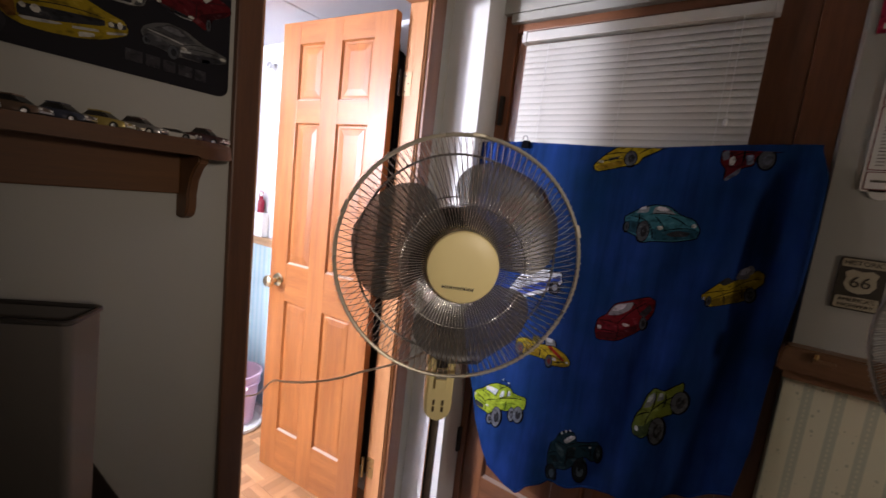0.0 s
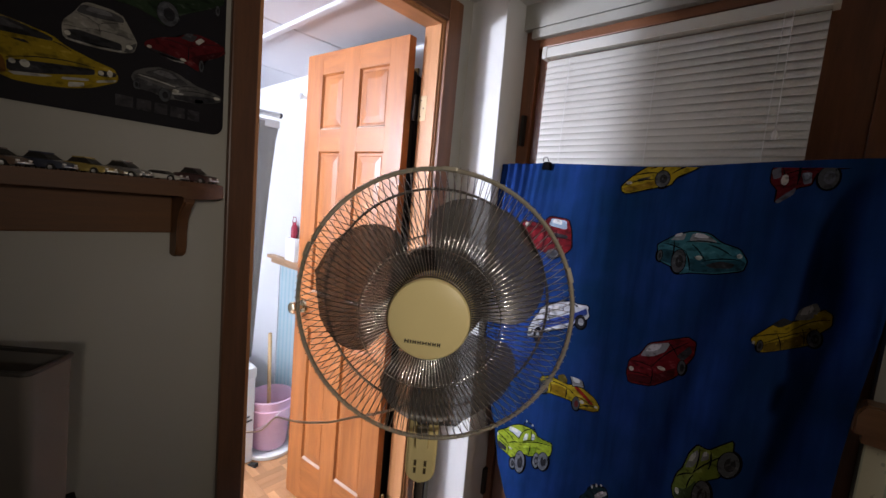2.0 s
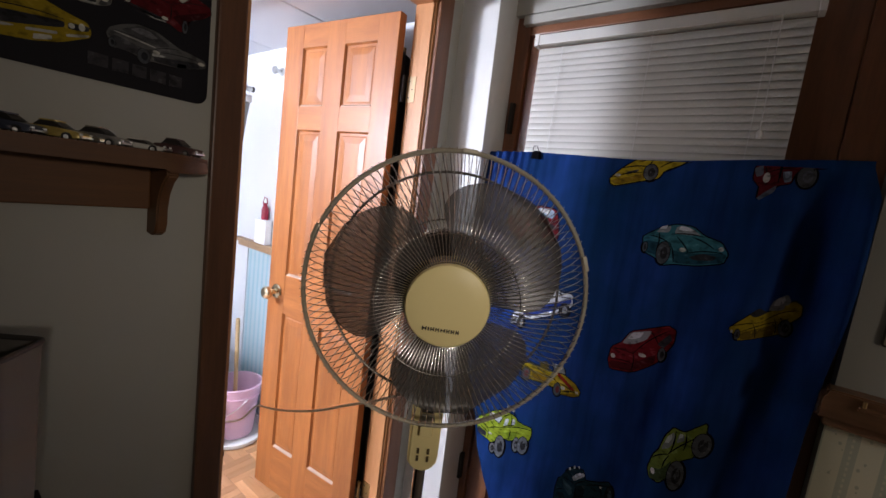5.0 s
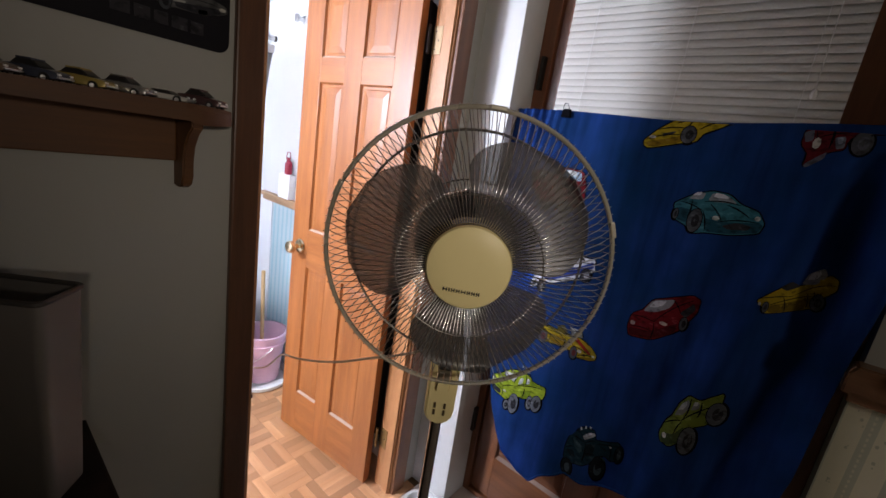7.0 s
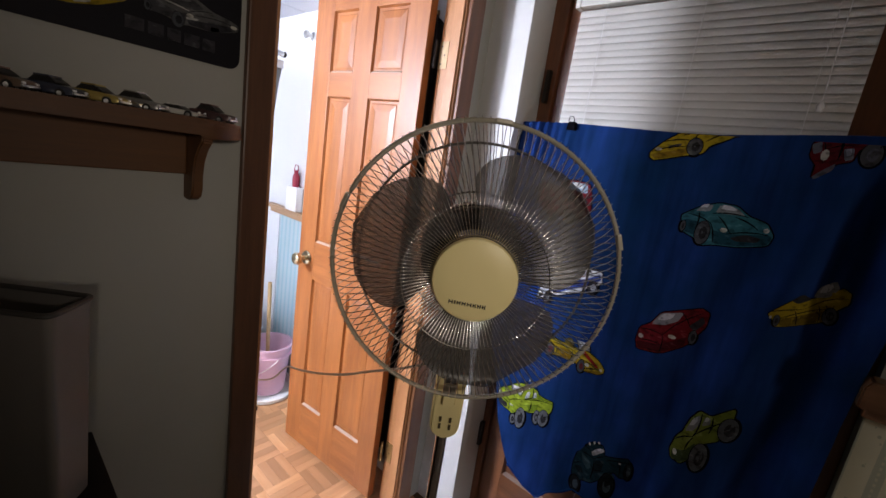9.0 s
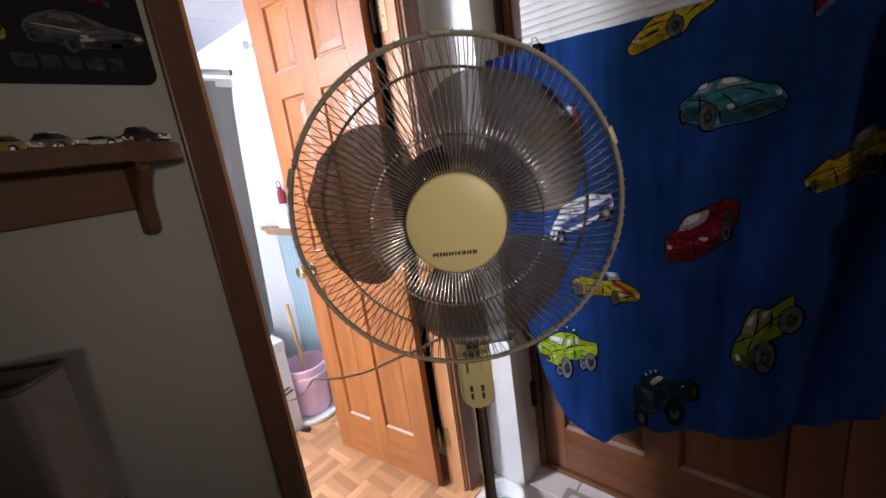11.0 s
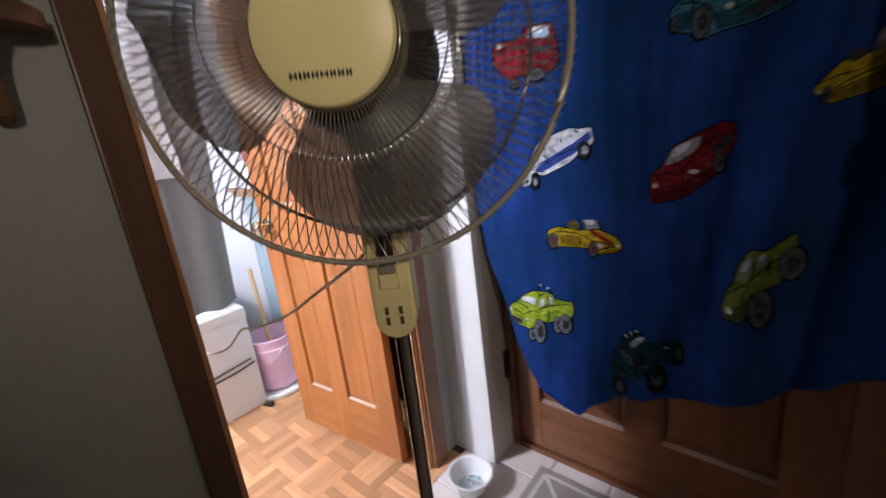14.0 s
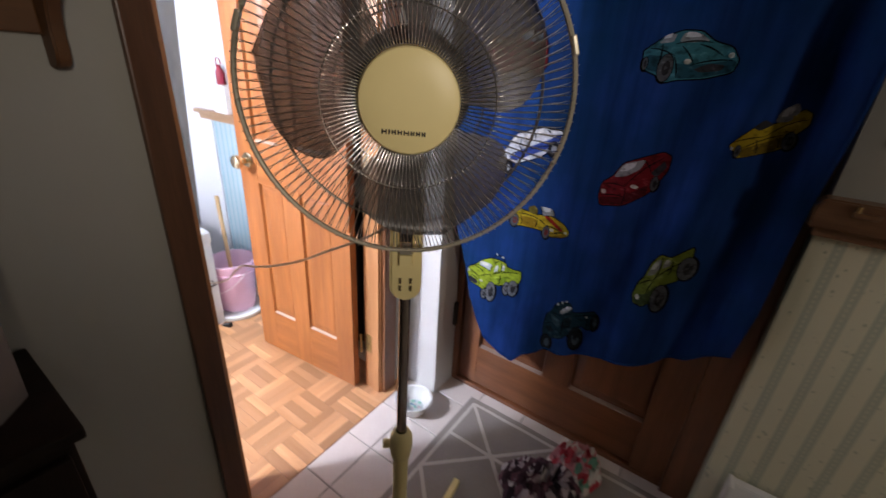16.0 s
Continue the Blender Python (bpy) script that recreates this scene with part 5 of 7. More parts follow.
def pedestal_fan(at, yaw, tilt, label, group, accents, blade_turn, wires=118, base_turn=13, top_box=True, twist=0.05):
    """A three-bladed pedestal fan; at is the middle of the guard's rim, yaw its heading in degrees from -y towards +x."""
    body_mat, wire_mat, rim_mat, blade_mat, cap_mat, ring_mat = accents
    n = Vector((math.sin(radians(yaw)), -math.cos(radians(yaw)), 0))
    u = Vector((math.cos(radians(yaw)), math.sin(radians(yaw)), 0))
    head = Matrix(((u.x, 0, n.x, at[0]), (u.y, 0, n.y, at[1]), (0, 1, 0, at[2]), (0, 0, 0, 1))) @ pose(0, 0, 0, -tilt, 0, 0)
    foot = Vector(at) - n * 0.088
    px, py = foot.x, foot.y
    fan = thing("pedestal_fan", (px, py, 0), label, "fan", group)

    def turned(r, z, angle):
        return head @ Vector((r * math.cos(angle), r * math.sin(angle), z))

    # Guards: rings, and thin wires that share one mesh each.
    base = ROOT[fan]

    def wire_mesh(name, profile, twist, radius):
        own = bmesh.new()
        pts = []
        for r, z in profile:
            a = twist * (r - profile[0][0]) / 0.15
            pts.append(Vector((r * math.cos(a), r * math.sin(a), z)))
        ring = []
        for i, p in enumerate(pts):
            d = (pts[min(i + 1, len(pts) - 1)] - pts[max(i - 1, 0)]).normalized()
            side = d.cross(Vector((0, 0, 1))).normalized()
            up = side.cross(d)
            ring.append([own.verts.new(p + radius * (math.cos(t) * side + math.sin(t) * up)) for t in (0.5, 2.07, 3.64, 5.21)])
        for a, b in zip(ring, ring[1:]):
            for s in range(4):
                own.faces.new((a[s], b[s], b[(s + 1) % 4], a[(s + 1) % 4]))
        bmesh.ops.recalc_face_normals(own, faces=own.faces)
        mesh = bpy.data.meshes.new(name)
        own.to_mesh(mesh)
        own.free()
        mesh.materials.append(wire_mat)
        mesh.shade_smooth()
        return mesh

    def wires_round(mesh, parent, count, shift):
        for k in range(count):
            ob = new("guard_wire", mesh)
            ob.parent = parent
            ob.matrix_basis = Matrix.Translation(-base) @ head @ Matrix.Rotation(2 * math.pi * (k + shift) / count, 4, "Z")

    def hoop(name, r, z, thick, parent, mat, seg=72):
        pts = [turned(r, z, 2 * math.pi * k / seg) for k in range(seg)]
        return part(name, tube(pts, thick, 8, True), mat, parent, "", True)

    front = hoop("front_guard", 0.1015, 0.0618, 0.0008, fan, ring_mat)
    rear = hoop("rear_guard", 0.187, -0.0475, 0.0022, fan, ring_mat)
    wires_round(wire_mesh("guard_wire", GUARD_FRONT, twist, 0.00078), front, wires, 0.0)
    wires_round(wire_mesh("guard_wire", GUARD_REAR, 0.16, 0.00078), rear, wires, 0.5)
    hoop("guard_ring", 0.061, 0.0475, 0.0012, front, wire_mat)
    hoop("guard_ring", 0.110, -0.073, 0.0014, rear, ring_mat)
    if not top_box:
        hoop("guard_ring", 0.172, 0.0425, 0.0022, front, rim_mat)
    hoop("rim", 0.2160, -0.001, 0.0036, fan, rim_mat)
    for deg in (88, 160, 20):
        a = radians(deg)
        own = box(-0.012, 0.012, -0.003, 0.0038, -0.0055, 0.0055, 0.0018)
        moved(own, head @ Matrix.Rotation(a - math.pi / 2, 4, "Z") @ Matrix.Translation((0, 0.2165, 0)))
        part("rim_clip", own, rim_mat, fan)

    # Cap in front, with its line of lettering.
    prof = [(0, 0.0675), (0.030, 0.0672), (0.050, 0.0658), (0.0575, 0.0635), (0.0595, 0.060), (0.0595, 0.054), (0.056, 0.053), (0, 0.053)]
    cap = part("centre_cap", lathe(prof, 48, None, head), cap_mat, fan, "cream round cap with small dark lettering", True)
    if top_box:
        own = None
        x = -0.030
        for w in (0.0062, 0.0020, 0.0052, 0.0054, 0.0064, 0.0046, 0.0050, 0.0046):
            for a, b, c, d in ((0, 0.0016, 0, 0.0052), (w - 0.0016, w, 0, 0.0052), (0, w, 0.0018, 0.0034)):
                own = box(x + a, x + min(b, w), -0.0357 + c, -0.0357 + d, 0.0645, 0.0674, 0.0, own)
            x += w + 0.0017
        moved(own, head @ pose(0, 0, 0, 0, 0, -2))
        part("lettering", own, M_LETTER, cap)

    # Blades and hub.
    hub = part("hub", lathe([(0, 0.040), (0.034, 0.038), (0.050, 0.028), (0.056, 0.0), (0.056, -0.030), (0, -0.030)], 32, None, head), M_DARKPLASTIC, fan, "dark grey blade hub", True)
    for k in range(3):
        own = bmesh.new()
        mid = radians(blade_turn + 120 * k)
        rows = []
        nr, na = 26, 18
        for i in range(nr + 1):
            f = i / nr
            r = 0.036 + 0.154 * f
            half = radians(40 + 12 * math.sin(min(1.0, f * 1.3) * math.pi / 2))
            if f > 0.50:
                half *= math.sqrt(max(0.0, 1 - ((f - 0.50) / 0.502) ** 2))
            row = []
            for j in range(na + 1):
                s = j / na * 2 - 1
                a = mid + half * s + 0.16 * (f - 0.4)
                row.append(own.verts.new(turned(r, 0.004 - 0.021 * s * (1 - 0.35 * f) - 0.006 * f + 0.004 * s * s, a)))
            rows.append(row)
        for a, b in zip(rows, rows[1:]):
            for j in range(na):
                own.faces.new((a[j], a[j + 1], b[j + 1], b[j]))
        bmesh.ops.remove_doubles(own, verts=own.verts, dist=0.0004)
        thicken(own, 0.0016)
        part("blade", own, blade_mat, fan, "smoky see-through plastic blade", True)

    # Motor housing, neck and control box.
    prof = [(0, -0.076), (0.080, -0.078), (0.089, -0.086), (0.091, -0.110), (0.082, -0.142), (0.064, -0.170), (0.030, -0.184), (0, -0.187)]
    housing = part("motor_housing", lathe(prof, 32, None, head), M_DARKPLASTIC, fan, "dark grey motor housing", True)
    part("oscillation_knob", cyl((px - n.x * 0.03, py - n.y * 0.03, at[2] + 0.06), (px - n.x * 0.03, py - n.y * 0.03, at[2] + 0.088), 0.009, 14, None, 0.002), M_DARKPLASTIC, housing)
    top = at[2] - 0.045
    part("neck", cyl((px, py, top - 0.13), (px, py, top), 0.020, 20, None, 0.003), M_DARKPLASTIC if top_box else body_mat, fan, "", True)
    face = Matrix(((u.x, -n.x, 0, px), (u.y, -n.y, 0, py), (0, 0, 1, 0), (0, 0, 0, 1)))
    zc = at[2] - 0.246
    outline = rounded(0.054, 0.185, 0.0265, 7)
    box_ob = part("control_box", prism([(x, z + zc) for x, z in outline], -0.030, 0.026, None, face, 0.004), body_mat, fan, "cream control box with push buttons", True)
    part("control_recess", prism([(x, z + zc + 0.020) for x, z in rounded(0.024, 0.086, 0.002, 2)], -0.0312, -0.028, None, face), M_CREAM_DK if top_box else M_DARKPLASTIC, box_ob)
    for dz, mat, proud in ((0.050, M_DARKPLASTIC, 0.003), (0.031, M_DARKPLASTIC, 0.004), (0.010, M_GREYBUTTON, 0.007), (-0.010, body_mat, 0.009)):
        part("push_button", moved(box(-0.0105, 0.0105, -0.031 - proud, -0.028, zc + dz - 0.0095, zc + dz + 0.0095, 0.0012), face), mat, box_ob)
    for sx in (-0.009, 0.009):
        for sz in (-0.052, -0.066):
            part("slot", moved(box(sx - 0.0022, sx + 0.0022, -0.0318, -0.029, zc + sz - 0.005, zc + sz + 0.005), face), M_SLOT, box_ob)
    # Tubes and cross foot.
    part("upper_tube", cyl((px, py, 0.56), (px, py, zc - 0.085), 0.0105, 24), M_CHROME, fan, "shiny dark chrome tube", True)
    own = lathe([(0.0125, 0.620), (0.0180, 0.616), (0.0235, 0.604), (0.0250, 0.588), (0.0240, 0.566), (0.0210, 0.546), (0.0172, 0.540)], 28, None, Matrix.Translation((px, py, 0)))
    collar = part("collar", own, body_mat, fan, "", True)
    part("clamp_knob", cyl((px - u.x * 0.018, py - u.y * 0.018, 0.580), (px - u.x * 0.040, py - u.y * 0.040, 0.580), 0.010, 14, None, 0.002), body_mat, collar, "", True)
    part("lower_tube", cyl((px, py, 0.03), (px, py, 0.56), 0.0168, 24), body_mat, fan, "", True)
    for k in range(4):
        leg = [(-0.017, 0.008), (0.017, 0.008), (0.013, 0.034), (-0.013, 0.034)]
        own = prism(leg, 0.0, 0.385, None, None, 0.003)
        for v in own.verts:
            f = v.co.y / 0.385
            v.co.x *= 1 - 0.25 * f
            v.co.z = 0.0 + (v.co.z - 0.004) * (1 - 0.45 * f)
        moved(own, Matrix.Translation((px, py, 0)) @ Matrix.Rotation(radians(base_turn + 90 * k), 4, "Z"))
        part("foot", own, body_mat, fan)
    return fan


cream = (M_CREAM, M_WIRE, M_RIM, M_BLADE, M_CREAM, M_GUARDRING)
pedestal_fan((-0.375, 0.640, 1.299), 39.0, -0.8, "cream pedestal fan with smoky blades behind a round wire guard", "fans", cream, 46, 118, 8)
M_GREYFAN = plain("grey_fan_plastic", (0.20, 0.20, 0.20), 0.4, grain=70, bump=0.02)
M_GREYRIM = plain("pale_grey_guard_plastic", (0.34, 0.33, 0.31), 0.35, grain=70, bump=0.02)
M_GREYBLADE = glassy("dark_smoked_blade", (0.11, 0.10, 0.10), 0.72, 0.16)
grey = (M_GREYFAN, M_GREYRIM, M_GREYRIM, M_GREYBLADE, M_DARKPLASTIC, M_GREYRIM)
pedestal_fan((0.425, 0.905, 1.275), -18.0, 0.0, "grey pedestal fan beside the chair rail", "fans", grey, 20, 150, 30, False, 0.42)

# ---- the fan's cord through the doorway ----
cord = thing("power_cord", (-0.9, 0.71, 0.82), "thin beige power cord sagging from the fan into the bathroom", "cord")


def smooth_path(points, steps=8):
    pts = [Vector(p) for p in points]
    out = []
    for k in range(len(pts) - 1):
        p0, p1, p2, p3 = pts[max(k - 1, 0)], pts[k], pts[k + 1], pts[min(k + 2, len(pts) - 1)]
        for i in range(steps):
            t = i / steps
            out.append(0.5 * ((2 * p1) + (p2 - p0) * t + (2 * p0 - 5 * p1 + 4 * p2 - p3) * t * t + (3 * p1 - p0 - 3 * p2 + p3) * t ** 3))
    return out + [pts[-1]]


part("cable", tube(smooth_path([(-0.470, 0.735, 1.085), (-0.51, 0.728, 1.053), (-0.581, 0.724, 1.009), (-0.66, 0.722, 0.966), (-0.75, 0.720, 0.915), (-0.85, 0.718, 0.870), (-0.93, 0.714, 0.842), (-0.985, 0.710, 0.828), (-1.004, 0.704, 0.815), (-1.020, 0.680, 0.785), (-1.055, 0.655, 0.772), (-1.115, 0.61, 0.77), (-1.13, 0.50, 0.72), (-1.09, 0.40, 0.60), (-1.08, 0.36, 0.45)]), 0.0027, 8), M_CORD, cord, "", True)
part("plug", box(-1.095, BX1 - 0.001, 0.345, 0.375, 0.41, 0.46, 0.004), M_CORD, cord)

# ---- bathroom things ----
tub = thing("bathtub", (-2.38, 0.6, 0), "white enamelled bathtub with a plain apron", "bathtub")
T0, T1, TZ = -0.35, 1.098, 0.535
own = box(-2.75, -2.0, T0, T1, 0, TZ, 0.012)
inner = [f for f in own.faces if f.normal.z > 0.9 and f.calc_area() > 0.3]
out = bmesh.ops.inset_region(own, faces=inner, thickness=0.062)
out = bmesh.ops.extrude_face_region(own, geom=inner)
deep = [v for v in out["geom"] if isinstance(v, bmesh.types.BMVert)]
bmesh.ops.delete(own, geom=inner, context="FACES")
mid = Vector((-2.375, (T0 + T1) / 2, 0))
for v in deep:
    v.co = Vector((mid.x + (v.co.x - mid.x) * 0.80, mid.y + (v.co.y - mid.y) * 0.86, 0.12))
part("shell", own, M_TUB, tub, "", True)
part("apron_lip", box(-2.012, -1.990, T0, T1, TZ - 0.060, TZ - 0.004, 0.009), M_TUB, tub, "", True)

# Shadow line of the apron's contour, drawn as a thin dark tube.
shade_line = [(-1.9925, T0 + 0.02 + (T1 - T0 - 0.05) * k / 20, 0.20 + 0.068 * (k / 20) ** 1.5 - 0.012 * math.sin(math.pi * k / 20)) for k in range(21)]
part("apron_shade_line", tube(shade_line, 0.0045, 6), M_APRON_SHADE, tub, "dark curved line standing for the shadow of the apron's contour", True)
shower = thing("shower_curtain", (-2.07, 0.6, 1.83), "grey cloth shower curtain hanging at the tub in soft folds", "curtain")
own = bmesh.new()
cols = []
for i in range(121):
    f = i / 120
    y = -0.3 + f * 1.50
    col = []
    for j in range(15):
        g = j / 14
        z = 1.80 - g * 1.262
        wave = 0.014 * math.sin(f * 62) + 0.010 * math.sin(f * 23 + 1.3) + 0.016 * math.sin(f * 9)
        col.append(own.verts.new((-2.085 + wave * (0.5 + 0.5 * g) - 0.0 * g, y - 0.09 * g ** 0.7 * f, z + 0.02 * max(0.0, f - 0.97) / 0.03 * g + 0.01 * math.sin(f * 31) * g)))
    cols.append(col)
for a, b in zip(cols, cols[1:]):
    for j in range(14):
        own.faces.new((a[j], b[j], b[j + 1], a[j + 1]))
thicken(own, 0.0015)
part("cloth", own, M_CURTAIN, shower, "", True)
part("header", box(-2.092, -2.076, -0.3, 1.198, 1.775, 1.812, 0.003), M_LINER, shower, "pale stitched header")
for k in range(11):
    y = -0.05 + k * 0.1225
    ring = [(-2.085 + 0.022 * math.cos(t * math.pi / 6), y, 1.829 + 0.030 * math.sin(t * math.pi / 6)) for t in range(12)]
    part("ring", tube(ring, 0.0018, 6, True), M_STEEL, shower)
crod = thing("curtain_rod", (-2.085, 0.6, 1.85), "steel shower curtain rod with a dark end cap", "rod")
part("bar", cyl((-2.085, BY0 + 0.001, 1.841), (-2.085, 1.196, 1.841), 0.0125, 16), M_STEEL, crod, "", True)
part("end_cap", cyl((-2.085, 1.196, 1.841), (-2.085, 1.209, 1.841), 0.0135, 16, None, 0.003), M_DARKPLASTIC, crod, "dark rubber end cap", True)
part("flange", lathe([(0, 0), (0.032, 0), (0.030, 0.010), (0.016, 0.020), (0, 0.020)], 20, None, Matrix.Translation((-2.085, BY0, 1.841)) @ pose(0, 0, 0, -90, 0, 0)), M_STEEL, crod, "", True)
hook = thing("wall_hook", (-2.09, BY1, 1.970), "round chrome hook high on the bathroom wall", "hook")
part("rosette", lathe([(0, 0), (0.022, 0), (0.021, 0.008), (0.010, 0.012), (0.010, 0.03), (0.020, 0.038), (0.018, 0.05), (0, 0.053)], 20, None, Matrix.Translation((-2.090, BY1, 1.970)) @ pose(0, 0, 0, 90, 0, 0)), M_STEEL, hook, "", True)
liner = thing("bath_towel", (-2.06, 0.88, 1.60), "white bath towel draped over the shower curtain", "towel")
own = bmesh.new()
cols = []
for i in range(25):
    f = i / 24
    y = 0.66 + f * 0.335
    cols.append([own.verts.new((-2.052 + 0.006 * math.sin(f * 16 + 0.5 * j) + 0.003 * j, y + 0.01 * math.sin(j), 1.845 - 0.085 * j)) for j in range(9)])
for a, b in zip(cols, cols[1:]):
    for j in range(8):
        own.faces.new((a[j], b[j], b[j + 1], a[j + 1]))
thicken(own, 0.005)
part("cloth", own, M_LINER, liner, "", True)

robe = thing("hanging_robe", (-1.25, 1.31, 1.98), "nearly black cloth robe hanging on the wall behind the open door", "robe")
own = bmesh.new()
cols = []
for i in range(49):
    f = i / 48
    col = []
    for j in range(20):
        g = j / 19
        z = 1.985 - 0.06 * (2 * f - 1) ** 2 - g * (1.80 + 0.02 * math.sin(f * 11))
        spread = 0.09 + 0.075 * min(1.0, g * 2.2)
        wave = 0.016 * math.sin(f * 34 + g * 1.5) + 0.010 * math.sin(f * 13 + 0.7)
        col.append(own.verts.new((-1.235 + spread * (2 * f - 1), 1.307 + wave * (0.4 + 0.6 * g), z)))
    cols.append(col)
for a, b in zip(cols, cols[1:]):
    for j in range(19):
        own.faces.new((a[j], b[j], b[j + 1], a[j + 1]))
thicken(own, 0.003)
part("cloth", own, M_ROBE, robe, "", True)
own = box(-1.25, -1.22, BY1 - 0.008, BY1, 1.93, 2.0, 0.003)
tube([(-1.235, BY1 - 0.006, 1.965), (-1.235, BY1 - 0.040, 1.955), (-1.235, BY1 - 0.050, 1.975), (-1.235, BY1 - 0.048, 1.995)], 0.004, 8, False, own)
part("peg", own, M_OLDBRASS, robe, "small brass wall peg")

shelf2 = structure("trim_bathroom_rail", box(-2.41, BX1, BY1 - 0.042, BY1, 1.042, 1.062, 0.004), M_BATHRAIL, "pale wooden shelf rail along the bathroom wall", "trim")
part("moulding", box(-2.40, BX1, BY1 - 0.018, BY1, 1.012, 1.042, 0.004), M_BATHRAIL, shelf2)
tub_box = thing("tissue_box", (-2.13, 1.335, 1.062), "small white carton standing on the rail", "box")
part("carton", box(-2.185, -2.075, 1.314, 1.353, 1.0625, 1.195, 0.003), M_WHITE, tub_box)
bottle = thing("red_bottle", (-2.125, 1.334, 1.196), "dark red bottle with a wire loop handle", "bottle")
part("body", lathe([(0, 0), (0.017, 0), (0.019, 0.004), (0.019, 0.055), (0.015, 0.068), (0.009, 0.075), (0.009, 0.090), (0, 0.091)], 20, None, Matrix.Translation((-2.125, 1.334, 1.1955))), M_RED, bottle, "", True)
part("handle", tube([(-2.140, 1.334, 1.255), (-2.150, 1.334, 1.290), (-2.138, 1.334, 1.315), (-2.115, 1.334, 1.312), (-2.106, 1.334, 1.285)], 0.0025, 6), M_RED, bottle)

bucket = thing("bucket", (-2.075, 1.218, 0), "translucent pink plastic bucket with a wire handle", "bucket")
BKT = Matrix.Translation((-2.075, 1.218, 0.03))
prof = [(0, 0.0), (0.088, 0.0), (0.092, 0.005), (0.118, 0.272), (0.127, 0.276), (0.127, 0.287), (0.116, 0.289), (0.112, 0.274), (0.086, 0.010), (0, 0.008)]
part("body", lathe(prof, 40, None, BKT), M_PINK, bucket, "", True)
part("band", lathe([(0.1125, 0.224), (0.1205, 0.226), (0.1215, 0.235), (0.1145, 0.237)], 40, None, BKT), M_PINK, bucket, "", True)
arc = [(-2.075 + 0.124 * math.cos(radians(a)), 1.218 - 0.006 - 0.118 * abs(math.sin(radians(a))), 0.262 - 0.105 * math.sin(radians(a))) for a in range(0, 181, 12)]
part("handle", tube(arc, 0.0024, 6), M_STEEL, bucket)
part("tray", lathe([(0, -0.0295), (0.128, -0.0295), (0.140, -0.024), (0.144, -0.004), (0.136, -0.001), (0.126, -0.010), (0, -0.012)], 40, None, BKT), M_WHITE, bucket, "white saucer under the bucket", True)
stick = thing("wooden_stick", (-2.04, 1.215, 0.04), "pale wooden stick standing in the pink bucket", "stick")
part("shaft", cyl((-2.090, 1.222, 0.042), (-2.060, 1.190, 0.680), 0.0105, 14, None, 0.003), M_STICK, stick, "", True)
door_stop = thing("black_door_stop", (-1.97, 1.10, 0), "small black rubber wedge on the parquet by the tub", "wedge")
part("wedge", prism([(-0.03, 0.0), (0.03, 0.0), (0.03, 0.024), (-0.02, 0.008)], -0.012, 0.012, None, Matrix.Translation((-1.965, 1.082, 0.0)) @ pose(0, 0, 0, 0, 0, 20), 0.002), M_BLACK, door_stop)
hose = thing("grey_cable", (-1.985, 0.9, 0.2), "dark grey cable lying against the tub", "cable")
part("cable", tube(smooth_path([(-1.986, 0.45, 0.12), (-1.986, 0.62, 0.19), (-1.986, 0.765, 0.217), (-1.986, 0.88, 0.228), (-1.986, 1.0, 0.236), (-1.986, 1.08, 0.25)]), 0.0045, 8), M_DARKPLASTIC, hose, "", True)

# ---- the left wall: shelf, toy cars, poster, bin and cabinet ----
shelf = thing("wall_shelf", (WA, 0.0, 1.45), "brown wooden wall shelf with shaped brackets", "shelf")
nose = [(WA + 0.018 + 0.100 * math.cos(a * math.pi / 48), 0.430 + 0.105 * math.sin(a * math.pi / 48)) for a in range(25)]
own = prism([(WA + 0.0, -0.75), (WA + 0.118, -0.75)] + nose + [(WA + 0.0, 0.535)], 1.436, 1.456)
for v in own.verts:
    v.co = Vector((v.co.x, v.co.z, v.co.y))
flat_edges = [e for e in own.edges if abs(e.verts[0].co.z - e.verts[1].co.z) < 0.001]
bmesh.ops.bevel(own, geom=flat_edges, offset=0.005, segments=2, affect="EDGES")
part("board", own, M_SHELF, shelf, "", True)
part("back_board", box(WA + 0.001, WA + 0.018, -0.70, 0.440, 1.348, 1.436, 0.003), M_SHELF, shelf)
BRK = [(0.0, 1.436), (0.098, 1.436), (0.098, 1.418), (0.078, 1.404), (0.060, 1.380), (0.052, 1.350), (0.052, 1.322), (0.044, 1.304), (0.028, 1.297), (0.0, 1.297)]
for y in (0.440, -0.66):
    own = prism(BRK, y - 0.0, y + 0.020, None, Matrix.Translation((WA + 0.001, 0, 0)), 0.003)
    part("bracket", own, M_SHELF, shelf, "", True)


